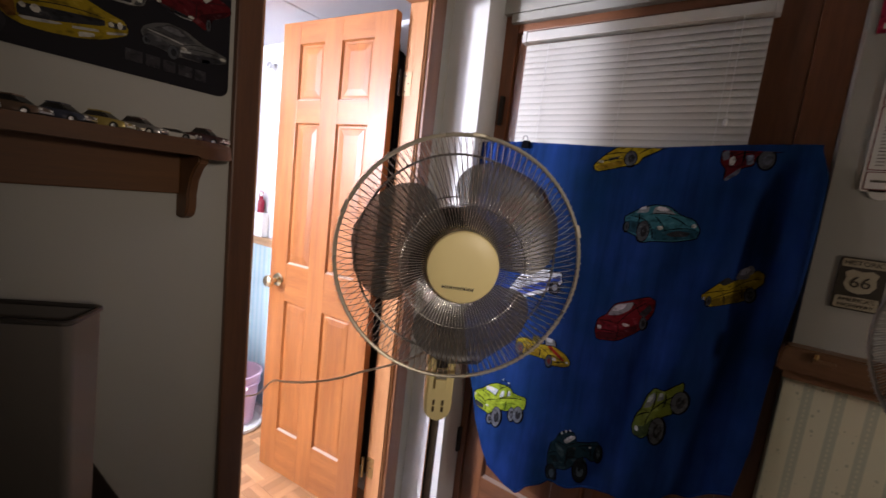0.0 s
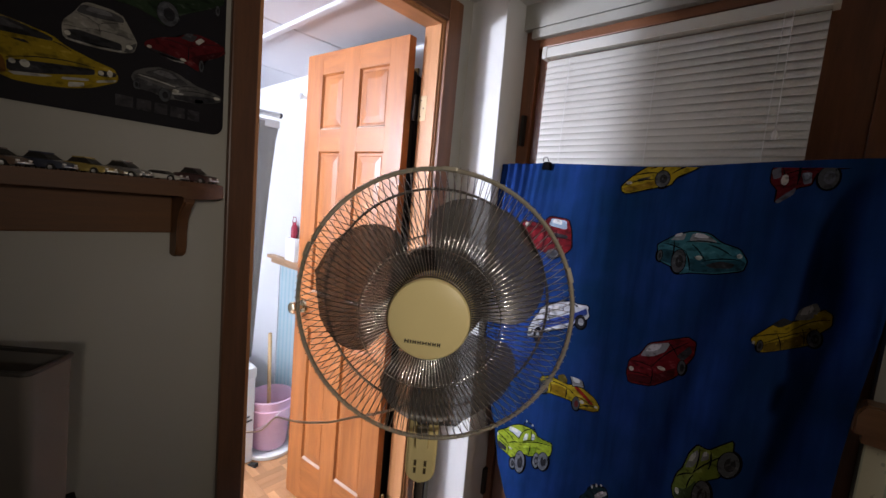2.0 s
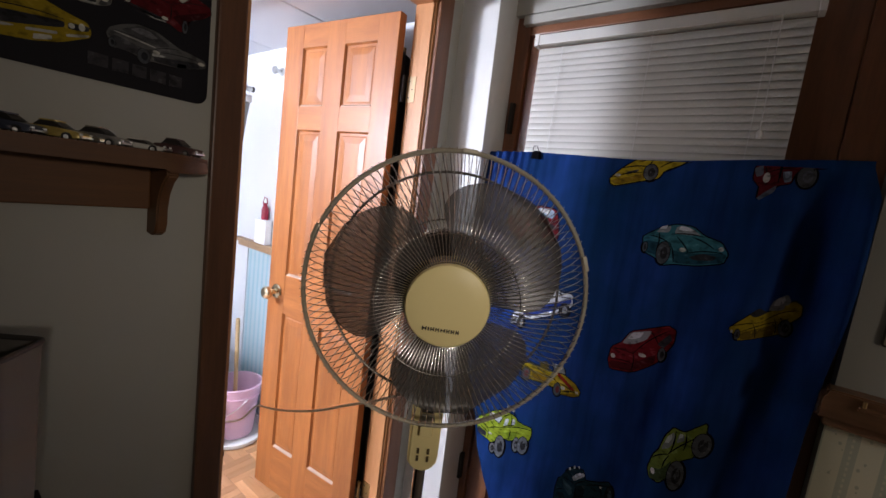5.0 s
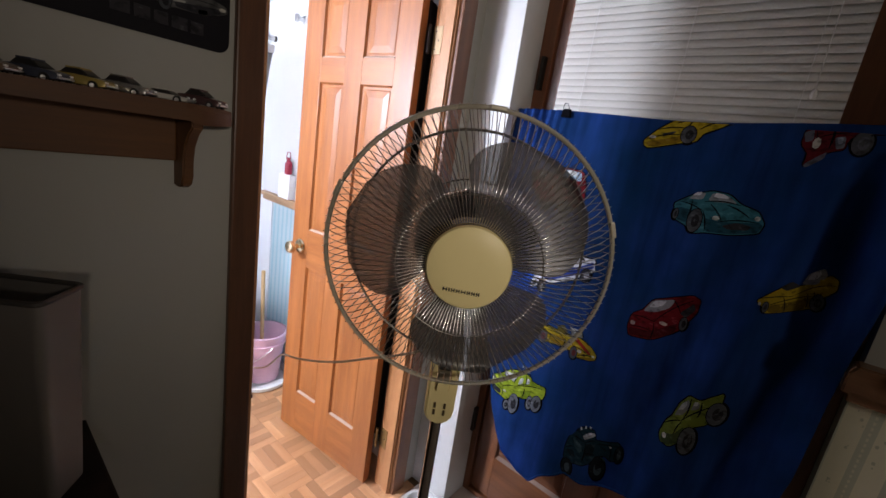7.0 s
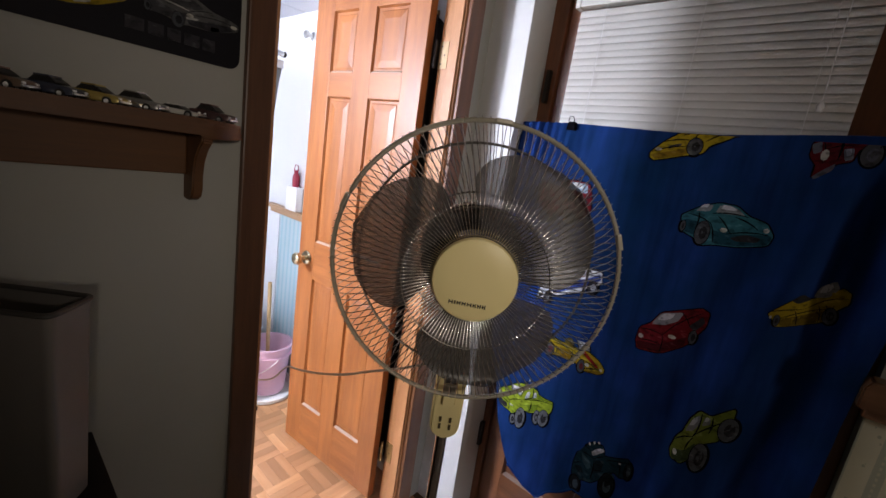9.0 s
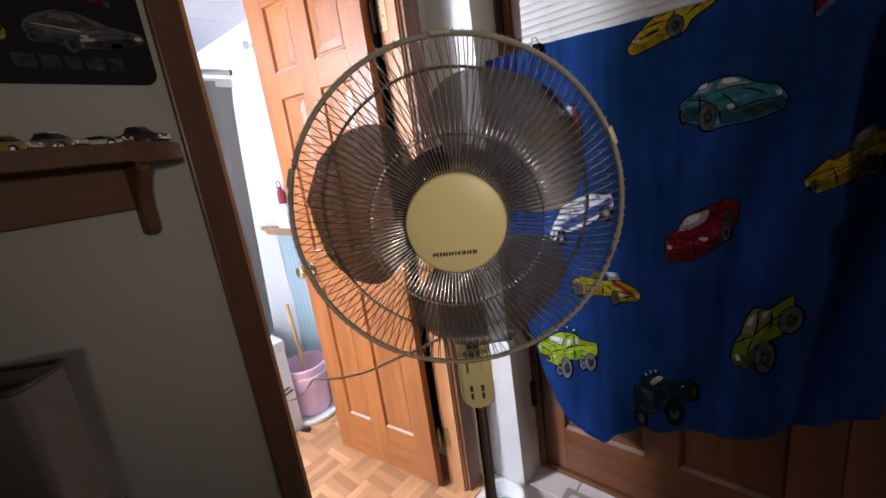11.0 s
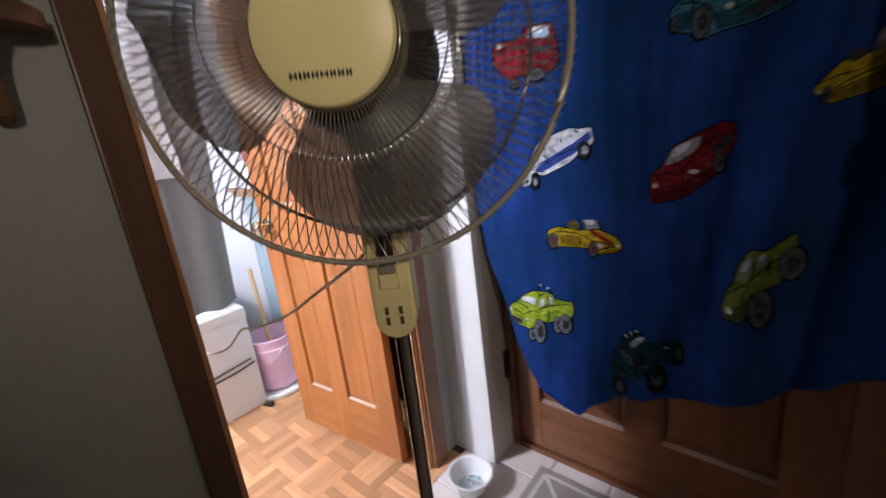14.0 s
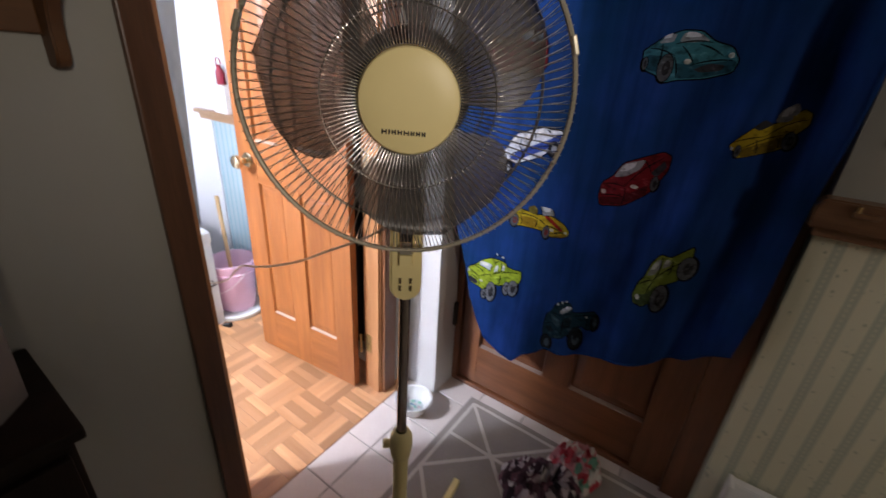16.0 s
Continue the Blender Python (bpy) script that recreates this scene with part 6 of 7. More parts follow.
def toy_car(x, y, turn, colour, roof, size, label, tall=1.0):
    """A die-cast car about seven centimetres long."""
    m = Matrix.Translation((x, y, 1.4565)) @ Matrix.Rotation(radians(turn), 4, "Z") @ Matrix.Scale(size, 4)
    car = thing("toy_car", (x, y, 1.4565), label, "toy car", "toy cars on the shelf")
    own = bmesh.new()
    stations = ((-0.035, 0.011, 0.006, 0.013), (-0.032, 0.0135, 0.005, 0.0165), (-0.020, 0.0145, 0.005, 0.0175), (0.0, 0.0148, 0.005, 0.0172), (0.018, 0.0145, 0.005, 0.0158), (0.031, 0.0132, 0.005, 0.0140), (0.035, 0.0105, 0.006, 0.011))
    rings = []
    for sx, w, z0, z1 in stations:
        z1 *= tall
        rings.append([own.verts.new((sx, a * w, z)) for a, z in ((-1, z0), (-1.04, (z0 + z1) / 2), (-0.9, z1), (0, z1 + 0.0006), (0.9, z1), (1.04, (z0 + z1) / 2), (1, z0))])
    for a, b in zip(rings, rings[1:]):
        for k in range(6):
            own.faces.new((a[k], b[k], b[k + 1], a[k + 1]))
        own.faces.new((a[0], a[6], b[6], b[0]))
    own.faces.new(rings[0])
    own.faces.new(rings[-1])
    body = part("body", moved(own, m), colour, car, "", True)
    own = bmesh.new()
    zb, zt = 0.0170 * tall, 0.0252 * tall
    low = [own.verts.new(p) for p in ((-0.022, -0.0125, zb), (0.014, -0.0125, zb), (0.014, 0.0125, zb), (-0.022, 0.0125, zb))]
    high = [own.verts.new(p) for p in ((-0.015, -0.0095, zt), (0.003, -0.0095, zt), (0.003, 0.0095, zt), (-0.015, 0.0095, zt))]
    for k in range(4):
        own.faces.new((low[k], low[(k + 1) % 4], high[(k + 1) % 4], high[k]))
    own.faces.new(high)
    own.faces.new(low[::-1])
    bmesh.ops.bevel(own, geom=own.edges[:], offset=0.0012, segments=2, affect="EDGES")
    part("cabin", moved(own, m), M_DARKPLASTIC, car, "", True)
    part("roof", moved(box(-0.0155, 0.0035, -0.0095, 0.0095, zt - 0.0008, zt + 0.0012, 0.0006), m), roof, car)
    for sx in (-0.0215, 0.0215):
        for sy in (-0.0135, 0.0135):
            own = moved(cyl((sx, sy - 0.0025, 0.0058), (sx, sy + 0.0025, 0.0058), 0.0058, 14), m)
            w = part("wheel", own, M_BLACK, car)
            part("rim", moved(cyl((sx, sy - 0.0028, 0.0058), (sx, sy + 0.0028, 0.0058), 0.0032, 10), m), M_STEEL, w)
    part("bumper", moved(box(0.0335, 0.0365, -0.0115, 0.0115, 0.0062, 0.0090, 0.0008), m), M_STEEL, car)
    part("bumper", moved(box(-0.0365, -0.0335, -0.0115, 0.0115, 0.0062, 0.0090, 0.0008), m), M_STEEL, car)
    for sy in (-0.0085, 0.0085):
        part("headlight", moved(box(0.0335, 0.0358, sy - 0.0022, sy + 0.0022, 0.0098, 0.0125, 0.0006), m), M_WHITE, car)
    return car


def lacquer(name, c, metal=0.35):
    return plain(name, c, 0.25, metal, grain=40, spread=0.08, bump=0.0, coat=0.6)


C_BROWN, C_NAVY, C_GOLD = lacquer("toy_brown_lacquer", (0.20, 0.13, 0.09)), lacquer("toy_navy_lacquer", (0.07, 0.08, 0.12)), lacquer("toy_gold_lacquer", (0.48, 0.36, 0.10))
C_SILVER, C_WHITE, C_MAROON = lacquer("toy_silver_lacquer", (0.48, 0.47, 0.46), 0.8), lacquer("toy_white_lacquer", (0.60, 0.58, 0.53), 0.0), lacquer("toy_maroon_lacquer", (0.09, 0.045, 0.045))
for y, turn, c, r, tall, label in ((0.470, -58, C_MAROON, C_MAROON, 1.05, "dark maroon die-cast toy car on the shelf"), (0.412, -40, C_WHITE, C_WHITE, 0.72, "white low die-cast toy car on the shelf"),
                                   (0.352, -48, C_SILVER, C_SILVER, 1.0, "silver die-cast toy car on the shelf"), (0.297, -42, C_GOLD, C_GOLD, 0.98, "gold yellow die-cast toy car on the shelf"),
                                   (0.243, -46, C_NAVY, C_NAVY, 1.0, "navy and silver die-cast toy car on the shelf"), (0.188, -44, C_BROWN, C_BROWN, 1.0, "brown die-cast toy car on the shelf"),
                                   (0.130, -45, C_SILVER, C_NAVY, 1.0, "silver die-cast toy car with a dark roof"), (0.072, -45, C_GOLD, C_BROWN, 1.0, "gold die-cast toy car with a brown roof")):
    toy_car(WA + 0.062, y, 42 + (turn + 45) * 0.5, c, r, 1.20, label, tall)

poster = thing("car_poster", (WA, 0.22, 1.75), "black tin sign printed with four classic cars", "sign")
own = prism([(y + 0.19, z + 1.757) for y, z in rounded(0.70, 0.372, 0.022, 6)], 0.001, 0.004)
for v in own.verts:
    v.co = Vector((WA + v.co.y, v.co.x, v.co.z))
M_TIN = plain("black_printed_tin", (0.015, 0.014, 0.018), 0.55, grain=50, spread=0.25)
M_TIN.node_tree.nodes["Principled BSDF"].inputs["Specular IOR Level"].default_value = 0.1
part("sheet", own, M_TIN, poster)
EDGE = paint(0.012, 0.012, 0.014, 0.55)
for cy, cz, size, kind, tints, label in (
    (0.240, 1.655, 0.219, MUSCLE, tints_of((0.33, 0.235, 0.013), (0.17, 0.075, 0.015), (0.030, 0.03, 0.033)), "yellow muscle car picture"),
    (0.324, 1.730, 0.110, COUPE_FRONT, tints_of((0.27, 0.26, 0.23), (0.07, 0.07, 0.07), (0.07, 0.07, 0.075)), "silver and white coupe picture"),
    (0.465, 1.737, 0.152, RED_COUPE, tints_of((0.095, 0.006, 0.009), (0.04, 0.003, 0.005), (0.04, 0.04, 0.045)), "red coupe picture"),
    (0.452, 1.654, 0.166, FASTBACK, tints_of((0.10, 0.10, 0.10), (0.055, 0.055, 0.06), (0.06, 0.06, 0.065)), "grey fastback picture"),
    (0.429, 1.831, 0.210, GREEN_COUPE, tints_of((0.022, 0.042, 0.020), (0.014, 0.028, 0.014), (0.05, 0.06, 0.06)), "dark green coupe picture"),
    (0.15, 1.85, 0.22, COUPE_PRINT, tints_of((0.05, 0.06, 0.09), (0.03, 0.03, 0.05), (0.05, 0.05, 0.06)), "dark blue coupe picture"),
):
    drawn_car(poster, place_on_wall(cy, cz, size, 0, False), kind, tints, "car_picture", label, 1, EDGE, 0.008)
y = 0.345
for w in (0.028, 0.024, 0.022, 0.026, 0.022):
    own = box(WA + 0.0041, WA + 0.0047, y, y + w, 1.596 - (y - 0.34) * 0.02, 1.617 - (y - 0.34) * 0.02)
    part("lettering_bar", own, paint(0.040, 0.038, 0.044, 0.4), poster, "dim grey bar of lettering")
    y += w + 0.006

cab = thing("dark_cabinet", (-0.84, -0.1, 0), "low nearly black wooden cabinet against the wall", "cabinet")
part("body", box(WA + 0.013, -0.70, -0.42, 0.268, 0.02, 0.80, 0.006), M_CABINET, cab)
part("top", box(WA + 0.013, -0.685, -0.44, 0.282, 0.80, 0.822, 0.004), M_CABINET, cab)
for y0, y1 in ((-0.41, -0.08), (-0.07, 0.258)):
    d = part("door", box(-0.70, -0.683, y0, y1, 0.06, 0.78, 0.004), M_CABINET, cab)
    part("handle", cyl((-0.676, (y0 + y1) / 2, 0.60), (-0.676, (y0 + y1) / 2, 0.70), 0.005, 10), M_OLDBRASS, d)
hamper = thing("storage_bin", (-0.87, 0.1, 0.823), "cloudy grey plastic bin with a dark rim standing on a cabinet", "bin")
own = bmesh.new()
lo = [(-0.958, 0.128), (-0.902, 0.082), (-0.768, 0.207), (-0.824, 0.256)]
hi = [(-0.966, 0.132), (-0.903, 0.074), (-0.760, 0.210), (-0.823, 0.268)]


def rounded_quad(pts, share, n=6):
    """A four-cornered outline with its corners rounded off."""
    out = []
    for k in range(4):
        a, b, c = Vector(pts[k - 1]), Vector(pts[k]), Vector(pts[(k + 1) % 4])
        r = share * min((a - b).length, (c - b).length)
        p, q = b + (a - b).normalized() * r, b + (c - b).normalized() * r
        out += [tuple(p * (1 - t) ** 2 + 2 * b * t * (1 - t) + q * t * t) for t in (i / n for i in range(n + 1))]
    return out


def loop_at(pts, z, inset=0.0):
    cx, cy = sum(p[0] for p in pts) / len(pts), sum(p[1] for p in pts) / len(pts)
    return [own.verts.new((cx + (x - cx) * (1 - inset), cy + (y - cy) * (1 - inset), z)) for x, y in pts]


lo, hi = rounded_quad(lo, 0.17), rounded_quad(hi, 0.17)
rings = [loop_at(lo, 0.823), loop_at(hi, 1.161), loop_at(hi, 1.161, 0.05), loop_at(lo, 0.830, 0.03)]
for a, b in zip(rings, rings[1:]):
    for k in range(len(a)):
        own.faces.new((a[k], a[(k + 1) % len(a)], b[(k + 1) % len(a)], b[k]))
own.faces.new(rings[0])
own.faces.new(rings[-1])
part("body", own, M_BIN, hamper, "", True)
rim = [(x, y, 1.162) for x, y in hi]
part("rim", tube(rim, 0.0042, 8, True), M_BINRIM, hamper, "dark rolled rim", True)

# ---- the wall to the right ----
sign = thing("highway_sign", (0.292, Y_R, 1.307), "small black and cream historic highway tin sign", "sign")
M_SIGNBG = plain("weathered_black_tin", (0.05, 0.040, 0.030), 0.45, grain=60, spread=0.3)
M_SIGNINK = plain("aged_cream_tin_print", (0.46, 0.41, 0.30), 0.5, grain=60, spread=0.25)
SG = Matrix.Translation((0.292, Y_R - 0.001, 1.307))
part("plate", prism(rounded(0.088, 0.132, 0.007, 4), -0.003, 0.001, None, SG), M_SIGNBG, sign)
part("band", prism(rounded(0.080, 0.020, 0.004, 3), -0.0036, -0.003, None, SG @ Matrix.Translation((0, 0, 0.052))), M_SIGNINK, sign)
part("band", prism(rounded(0.080, 0.030, 0.004, 3), -0.0036, -0.003, None, SG @ Matrix.Translation((0, 0, -0.047))), M_SIGNINK, sign)
SHIELD = [(0, -0.030), (0.020, -0.024), (0.030, -0.008), (0.027, 0.010), (0.031, 0.022), (0.018, 0.030), (0.0, 0.026), (-0.018, 0.030), (-0.031, 0.022), (-0.027, 0.010), (-0.030, -0.008), (-0.020, -0.024)]
part("shield", prism(SHIELD, -0.0036, -0.003, None, SG @ Matrix.Translation((0, 0, 0.006))), M_SIGNINK, sign)


def sign_text(words, size, dz):
    lettering(words, size, SG @ Matrix.Translation((0, -0.0038, dz)) @ pose(0, 0, 0, 90, 0, 0), M_SIGNBG, sign)


sign_text("HISTORIC", 0.0165, 0.052)
sign_text("66", 0.040, 0.004)
sign_text("AMERICA'S", 0.0140, -0.0405)
sign_text("HIGHWAY", 0.0140, -0.0545)

thermo = thing("wall_thermometer", (0.286, Y_R, 1.675), "white and red advertising thermometer on the wall", "thermometer")
TH = Matrix.Translation((0.288, Y_R - 0.001, 1.674)) @ Matrix.Diagonal((0.93, 1.0, 0.95, 1.0))
M_THRED = paint(0.24, 0.045, 0.055, 0.4)
M_THGREY = paint(0.22, 0.20, 0.17, 0.5)
M_THDARK = paint(0.075, 0.065, 0.055, 0.5)
M_THPALE = paint(0.50, 0.47, 0.42, 0.5)
M_THWHITE = plain("aged_white_enamel", (0.72, 0.70, 0.65), 0.35, grain=50, spread=0.08)
own = prism(rounded(0.086, 0.292, 0.006, 3), -0.004, 0.001, None, TH)
lathe([(0, -0.004), (0.026, -0.004), (0.026, 0.001), (0, 0.001)], 24, own, TH @ Matrix.Translation((0, 0, 0.140)) @ pose(0, 0, 0, -90, 0, 0))
lathe([(0, -0.004), (0.026, -0.004), (0.026, 0.001), (0, 0.001)], 24, own, TH @ Matrix.Translation((0, 0, -0.140)) @ pose(0, 0, 0, -90, 0, 0))
part("plate", own, M_THWHITE, thermo)
for dz, h in ((0.105, 0.070), (-0.012, 0.160), (-0.118, 0.046)):
    for w0, h0, mat, lift in ((0.075, h, M_THRED, 0.0), (0.070, h - 0.005, M_THWHITE, 0.0006)):
        part("field", prism(rounded(w0, h0, 0.003, 2), -0.0046 - lift, -0.004, None, TH @ Matrix.Translation((0, 0, dz))), mat, thermo)
for rad, mat, lift in ((0.0185, M_THGREY, 0.0), (0.0155, M_THPALE, 0.0003), (0.0125, M_THDARK, 0.0006), (0.0060, M_THGREY, 0.0009)):
    part("emblem", prism(disc(0, 0.114, rad, rad, 20), -0.0056 - lift, -0.005, None, TH), mat, thermo)
part("emblem_bar", prism([(-0.018, 0.082), (0.018, 0.082), (0.018, 0.088), (-0.018, 0.088)], -0.0058, -0.005, None, TH), M_THGREY, thermo)
part("scale_panel", prism(rounded(0.034, 0.140, 0.002, 2), -0.0050, -0.0046, None, TH @ Matrix.Translation((-0.010, 0, -0.012))), M_THPALE, thermo)
part("glass_tube", cyl((0.288, Y_R - 0.008, 1.598), (0.288, Y_R - 0.008, 1.730), 0.0019, 10), M_THGREY, thermo)
for k in range(16):
    dz = -0.080 + k * 0.0086
    for sx, w in ((-0.024, 0.016), (0.016, 0.010)):
        own = prism([(sx, dz), (sx + w, dz), (sx + w, dz + 0.0024), (sx, dz + 0.0024)], -0.0056, -0.0050, None, TH)
        part("scale_mark", own, M_THGREY, thermo)
part("caption_bar", prism([(-0.026, -0.122), (0.026, -0.122), (0.026, -0.116), (-0.026, -0.116)], -0.0058, -0.0050, None, TH), M_THGREY, thermo)

red = thing("red_sign", (0.41, Y_R, 2.02), "red sign with large pale letters high on the wall", "sign")
M_SIGNRED = paint(0.42, 0.03, 0.07, 0.4)
part("plate", box(0.212, 0.62, Y_R - 0.004, Y_R, 1.908, 2.13, 0.001), M_SIGNRED, red)
part("border", box(0.222, 0.61, Y_R - 0.0047, Y_R - 0.004, 1.918, 1.930), M_THWHITE, red)
lettering("E", 0.165, Matrix.Translation((0.268, Y_R - 0.0046, 2.03)) @ pose(0, 0, 0, 90, 0, 0), M_THWHITE, red)
part("letter_bar", box(0.335, 0.40, Y_R - 0.0047, Y_R - 0.004, 1.955, 2.10), M_THWHITE, red)

latch = thing("wooden_catch", (0.25, 1.40, 1.13), "small brown wooden catch on the chair rail", "catch")
part("arm", box(0.230, 0.276, 1.392, 1.402, 1.098, 1.110, 0.003), M_RAIL, latch)
part("pin", cyl((0.238, 1.396, 1.108), (0.238, 1.396, 1.122), 0.004, 10), M_OLDBRASS, latch)

heater = thing("baseboard_heater", (0.7, 1.41, 0), "white metal baseboard heater below the wallpaper", "heater")
part("case", prism([(1.392, 0.0), (1.392, 0.215), (1.412, 0.268), (Y_R - 0.0125, 0.268), (Y_R - 0.0125, 0.0)], 0, 1, None, Matrix(((0, 1.4, 0, 0.262), (1, 0, 0, 0), (0, 0, 1, 0), (0, 0, 0, 1))), 0.003), M_WHITE, heater)
part("end_cap", box(0.250, 0.264, 1.388, Y_R - 0.0125, 0.0, 0.272, 0.003), M_WHITE, heater)

# ---- the hall floor: rug, bowl and a heap of clothes ----
rug = thing("floor_rug", (-0.28, 1.0, 0), "grey-brown flat-woven rug with off-white diamond lines", "rug")
RX0, RX1, RY0, RY1 = -0.655, 0.16, 0.30, 1.470
own = bmesh.new()
grid = [[own.verts.new((RX0 + (RX1 - RX0) * i / 24, RY0 + (RY1 - RY0) * j / 36, 0.0035 + 0.0022 * noise.noise((i * 0.35, j * 0.3, 1)))) for j in range(37)] for i in range(25)]
for a, b in zip(grid, grid[1:]):
    for j in range(36):
        own.faces.new((a[j], b[j], b[j + 1], a[j + 1]))
thicken(own, 0.004)
part("weave", own, M_RUG, rug, "", True)


def rug_line(a, b, w=0.014):
    a, b = Vector((*a, 0.0)), Vector((*b, 0.0))
    n = (b - a).normalized()
    s = Vector((-n.y, n.x, 0)) * w / 2
    own = bmesh.new()
    k = 10
    rows = []
    for i in range(k + 1):
        p = a + (b - a) * i / k
        rows.append([own.verts.new((q.x, q.y, 0.0046 + 0.0022 * noise.noise(((q.x - RX0) / (RX1 - RX0) * 24 * 0.35, (q.y - RY0) / (RY1 - RY0) * 36 * 0.3, 1)))) for q in (p - s, p + s)])
    for r0, r1 in zip(rows, rows[1:]):
        own.faces.new((r0[0], r1[0], r1[1], r0[1]))
    part("woven_line", own, M_RUGLINE, rug)


CXR, HALF = (RX0 + RX1) / 2, (RX1 - RX0) / 2 - 0.03
rug_line((RX0 + 0.03, RY0 + 0.03), (RX0 + 0.03, RY1 - 0.03))
rug_line((RX1 - 0.03, RY0 + 0.03), (RX1 - 0.03, RY1 - 0.03))
rug_line((RX0 + 0.03, RY1 - 0.03), (RX1 - 0.03, RY1 - 0.03))
for k in range(3):
    y0 = RY1 - 0.03 - 0.38 * k
    rug_line((RX0 + 0.03, y0), (CXR, y0 - 0.38))
    rug_line((RX1 - 0.03, y0), (CXR, y0 - 0.38))
    rug_line((RX0 + 0.03, y0 - 0.38), (CXR, y0))
    rug_line((RX1 - 0.03, y0 - 0.38), (CXR, y0))
    rug_line((RX0 + 0.03, y0 - 0.19), (RX1 - 0.03, y0 - 0.19))

bowl = thing("plastic_bowl", (-0.816, 1.252, 0), "white plastic bowl with pale blue and green print, on the tiles", "bowl")
BW = Matrix.Translation((-0.816, 1.252, 0.001)) @ Matrix.Scale(1.25, 4)
part("body", lathe([(0, 0), (0.036, 0), (0.042, 0.004), (0.059, 0.046), (0.064, 0.049), (0.064, 0.053), (0.057, 0.052), (0.041, 0.010), (0, 0.008)], 36, None, BW), M_WHITE, bowl, "", True)
M_BOWLPRINT = plain("pale_blue_green_bowl_print", (0.66, 0.76, 0.78), 0.4, grain=160, spread=0.55, bump=0.0)
M_BOWLBLUE, M_BOWLGREEN, M_BOWLROSE = paint(0.20, 0.42, 0.60, 0.4), paint(0.22, 0.50, 0.38, 0.4), paint(0.70, 0.52, 0.56, 0.4)
part("print", lathe([(0, 0.0118), (0.034, 0.0118), (0.0345, 0.0100), (0, 0.0100)], 28, None, BW), M_BOWLPRINT, bowl, "pale blue and green print inside")
rngb = random.Random(4)
for k in range(14):
    a, rr = rngb.uniform(0, 2 * math.pi), rngb.uniform(0.006, 0.030)
    own = prism(disc(rr * math.cos(a), rr * math.sin(a), rngb.uniform(0.003, 0.007), None, 9), 0.0119, 0.0122)
    for v in own.verts:
        v.co = Vector((v.co.x, v.co.z, v.co.y))
    part("print_spot", moved(own, BW), rngb.choice([M_BOWLBLUE, M_BOWLGREEN, M_BOWLROSE]), bowl)


def crumpled(name, at, size, cloths, label, category, seed, high=0.07):
    """A heap of crumpled cloth: sheets with sharp folds, lying over one another, with uneven turned-down edges."""
    rngc = random.Random(seed)
    heap = thing(name, at, label, category)
    for k, mat in enumerate(cloths):
        own = bmesh.new()
        spin = rngc.uniform(0, math.pi)
        off = Vector((rngc.uniform(-0.35, 0.35), rngc.uniform(-0.35, 0.35), 0)) * size
        sx, sy = size * rngc.uniform(0.75, 1.0), size * rngc.uniform(0.6, 0.85)
        n = 44
        rows = []
        for i in range(n + 1):
            row = []
            for j in range(n + 1):
                p, q = i / n * 2 - 1, j / n * 2 - 1
                # a rounded footprint
                x, y = p * math.sqrt(1 - q * q / 2), q * math.sqrt(1 - p * p / 2)
                r = math.hypot(x, y)
                ragged = 1 + 0.22 * noise.noise((math.atan2(y, x) * 1.3, seed, k))
                warp = noise.noise((x * 1.7 + seed, y * 1.7, k))
                ridge = 1 - abs(noise.noise((x * 2.6 + warp, y * 2.6 - warp, seed + k * 3.1)))
                ridge = 0.65 * ridge ** 3 + 0.35 * (1 - abs(noise.noise((x * 6 + warp * 2, y * 5, k + 7.7)))) ** 2
                fall = max(0.0, 1 - r ** 3)
                z = high * (0.25 + 1.1 * ridge) * fall * (0.75 + 0.25 * k)
                c, s = math.cos(spin), math.sin(spin)
                wx, wy = x * sx * ragged, y * sy * ragged
                row.append(own.verts.new((at[0] + off.x + c * wx - s * wy, at[1] + off.y + s * wx + c * wy, at[2] + 0.003 + 0.004 * k + z)))
            rows.append(row)
        for a, b in zip(rows, rows[1:]):
            for j in range(n):
                own.faces.new((a[j], b[j], b[j + 1], a[j + 1]))
        thicken(own, 0.002)
        part("cloth", own, mat, heap, "", True)
    return heap


def speckled(name, base, spots):
    n = Nodes(name)
    col = None
    v = n.add("ShaderNodeTexVoronoi")
    v.inputs["Scale"].default_value = 46.0
    v.inputs["Randomness"].default_value = 1.0
    n.link(n.scaled(1.0, 0.45, 0.7, (0.3, 0.2, 0.8)), v.inputs["Vector"])
    stops = [(0.0, base)] + [((i + 1) / (len(spots) + 1), s) for i, s in enumerate(spots)]
    sep = n.add("ShaderNodeSeparateColor")
    n.link(v.outputs["Color"], sep.inputs[0])
    ramp = n.add("ShaderNodeValToRGB")
    ramp.color_ramp.interpolation = "CONSTANT"
    while len(ramp.color_ramp.elements) < len(stops):
        ramp.color_ramp.elements.new(0.5)
    for e, (p, c) in zip(ramp.color_ramp.elements, stops):
        e.position, e.color = p, (*c, 1)
    n.link(sep.outputs[0], ramp.inputs[0])
    fibre = n.noise(n.coord.outputs["Object"], 200.0, 3)
    n.bump(fibre, 0.4, 0.002)
    return n.finish(ramp.outputs[0], 0.9)


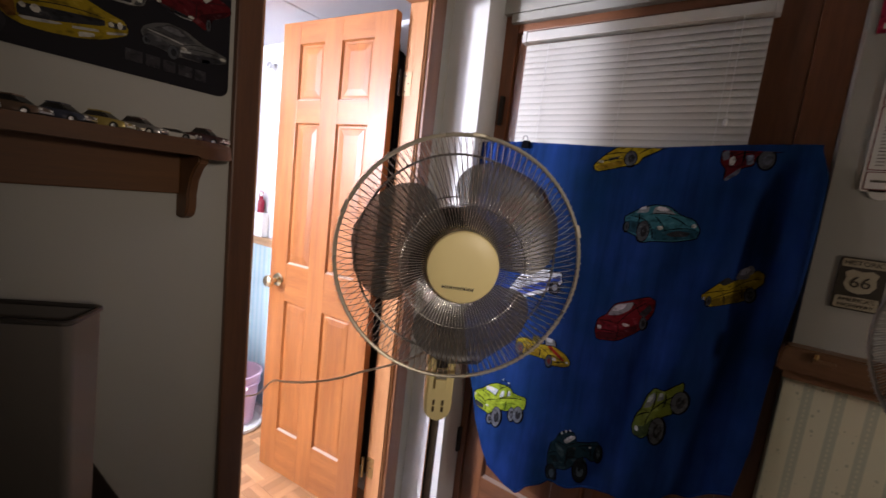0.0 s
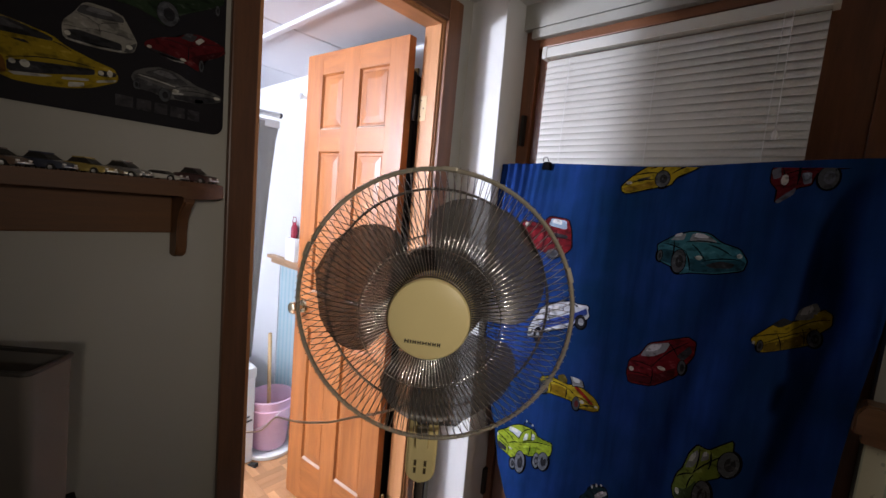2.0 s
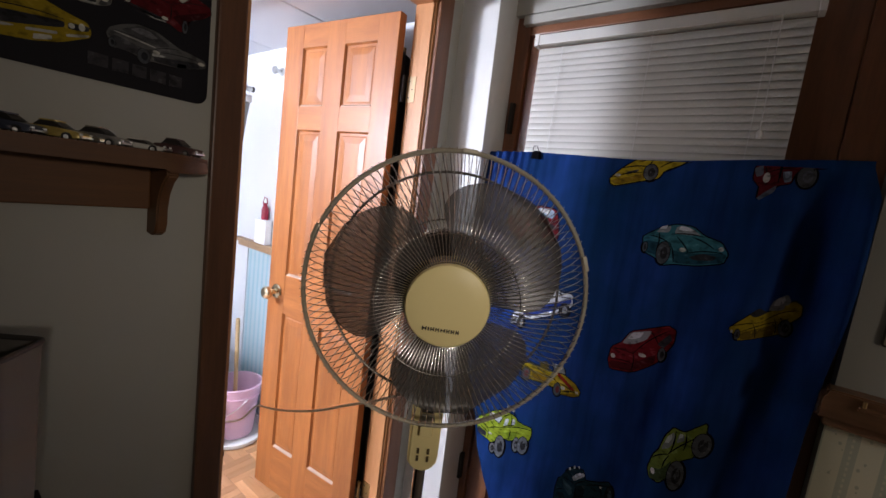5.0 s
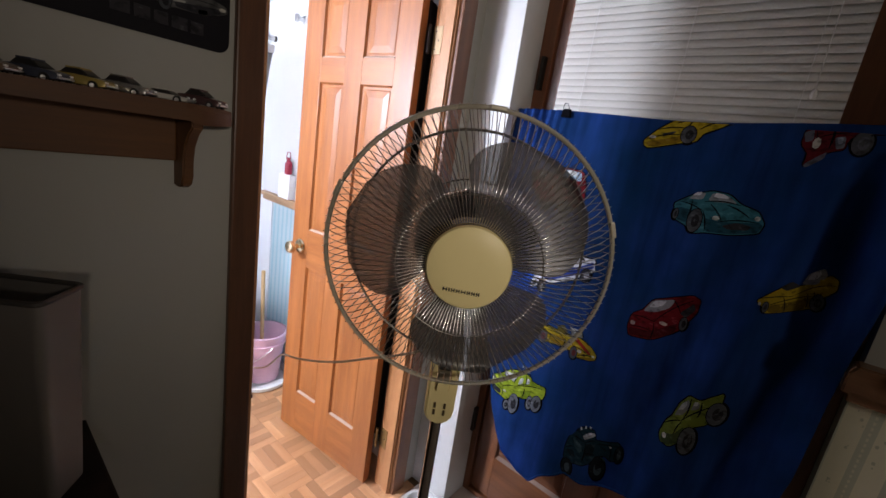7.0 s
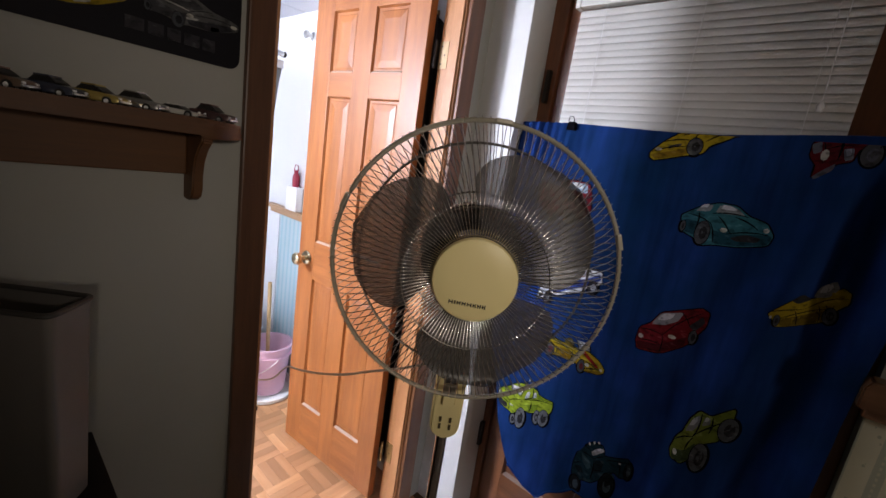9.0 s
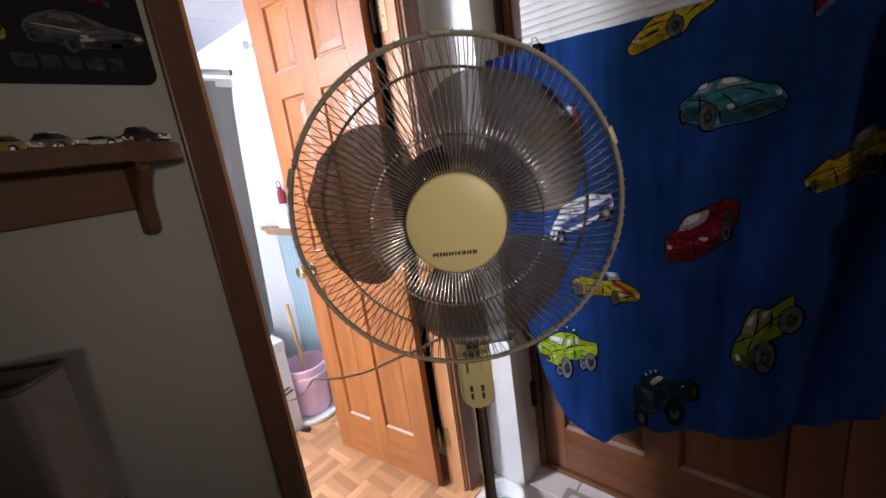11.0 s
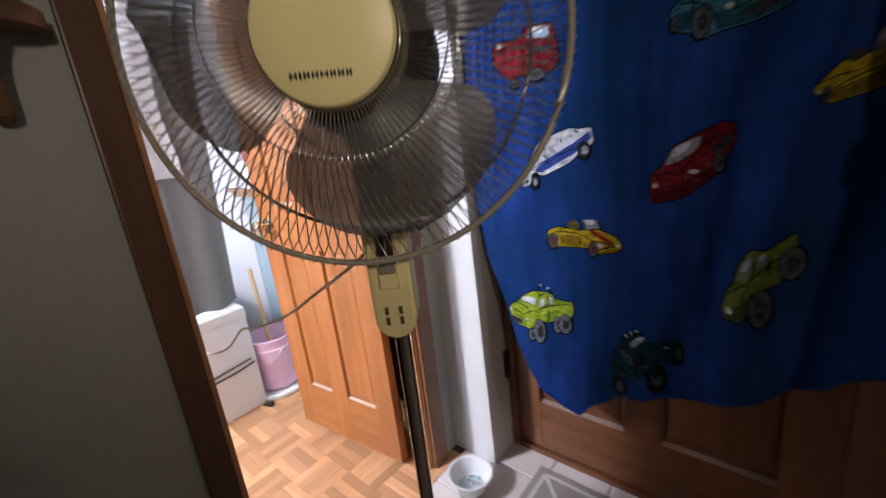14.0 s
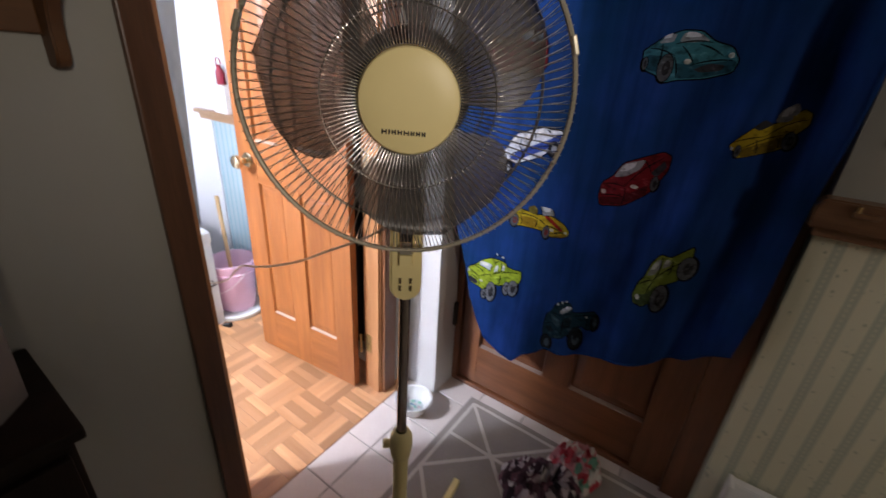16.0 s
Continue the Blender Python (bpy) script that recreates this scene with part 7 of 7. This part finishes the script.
M_CLOTH1 = speckled("dark_plum_print_cloth", (0.09, 0.04, 0.06), [(0.17, 0.075, 0.10), (0.62, 0.57, 0.57), (0.05, 0.022, 0.035), (0.40, 0.33, 0.35), (0.025, 0.012, 0.018)])
M_CLOTH2 = speckled("bright_print_cloth", (0.50, 0.05, 0.07), [(0.72, 0.70, 0.67), (0.16, 0.36, 0.27), (0.68, 0.60, 0.58), (0.60, 0.26, 0.28)])
crumpled("crumpled_scarf", (-0.205, 1.205, 0.005), 0.150, [M_CLOTH1, M_CLOTH1, M_CLOTH1], "crumpled dark plum patterned cloth on the rug", "cloth", 3, 0.065)
crumpled("crumpled_shirt", (-0.180, 1.425, 0.009), 0.112, [M_CLOTH2, M_CLOTH2], "crumpled red, white and green printed cloth on the rug", "cloth", 9, 0.085)

# ---- floor pieces ----
def shared_mesh(name, bm, mat):
    mesh = bpy.data.meshes.new(name)
    bm.to_mesh(mesh)
    bm.free()
    mesh.materials.append(mat)
    return mesh


TS = 0.2
tile_mesh = shared_mesh("tile", box(-TS / 2 + 0.0025, TS / 2 - 0.0025, -TS / 2 + 0.0025, TS / 2 - 0.0025, -0.008, 0.0, 0.0015, None, 1), M_TILE)
edge_mesh = shared_mesh("tile", box(-0.060, 0.060, -TS / 2 + 0.0025, TS / 2 - 0.0025, -0.008, 0.0, 0.0015, None, 1), M_TILE)
rngt = random.Random(11)
for j in range(-16, 6):
    yc = 0.904 + j * TS
    if yc > Y_D + 0.02 or yc < -2.15:
        continue
    ob = new("tile", edge_mesh)
    ob.parent, ob.location = floor_hall, (-0.8825, min(yc, 1.5), 0.0)
    for i in range(14):
        xc = -0.72 + i * TS
        ob = new("tile", tile_mesh)
        ob.parent, ob.location = floor_hall, (xc, yc, rngt.uniform(-0.0004, 0.0004))

SQ, NSTRIP = 0.155, 4
SW = SQ / NSTRIP
strip_mesh = shared_mesh("parquet_strip", box(-SQ / 2 + 0.0002, SQ / 2 - 0.0002, -SW / 2 + 0.0002, SW / 2 - 0.0002, -0.007, 0.0, 0.0004, None, 1), M_PARQUET)
rngp = random.Random(5)
for i in range(12):
    for j in range(16):
        xc, yc = -0.9455 - SQ * (i + 0.5), BY1 - SQ * (j + 0.5)
        for k in range(NSTRIP):
            o = (k - (NSTRIP - 1) / 2) * SW
            ob = new("parquet_strip", strip_mesh)
            ob.parent = floor_bath
            if (i + j) % 2:
                ob.matrix_basis = Matrix.Translation((xc, yc + o, rngp.uniform(-0.0003, 0.0003)))
            else:
                ob.matrix_basis = pose(xc + o, yc, rngp.uniform(-0.0003, 0.0003), 0, 0, 90)
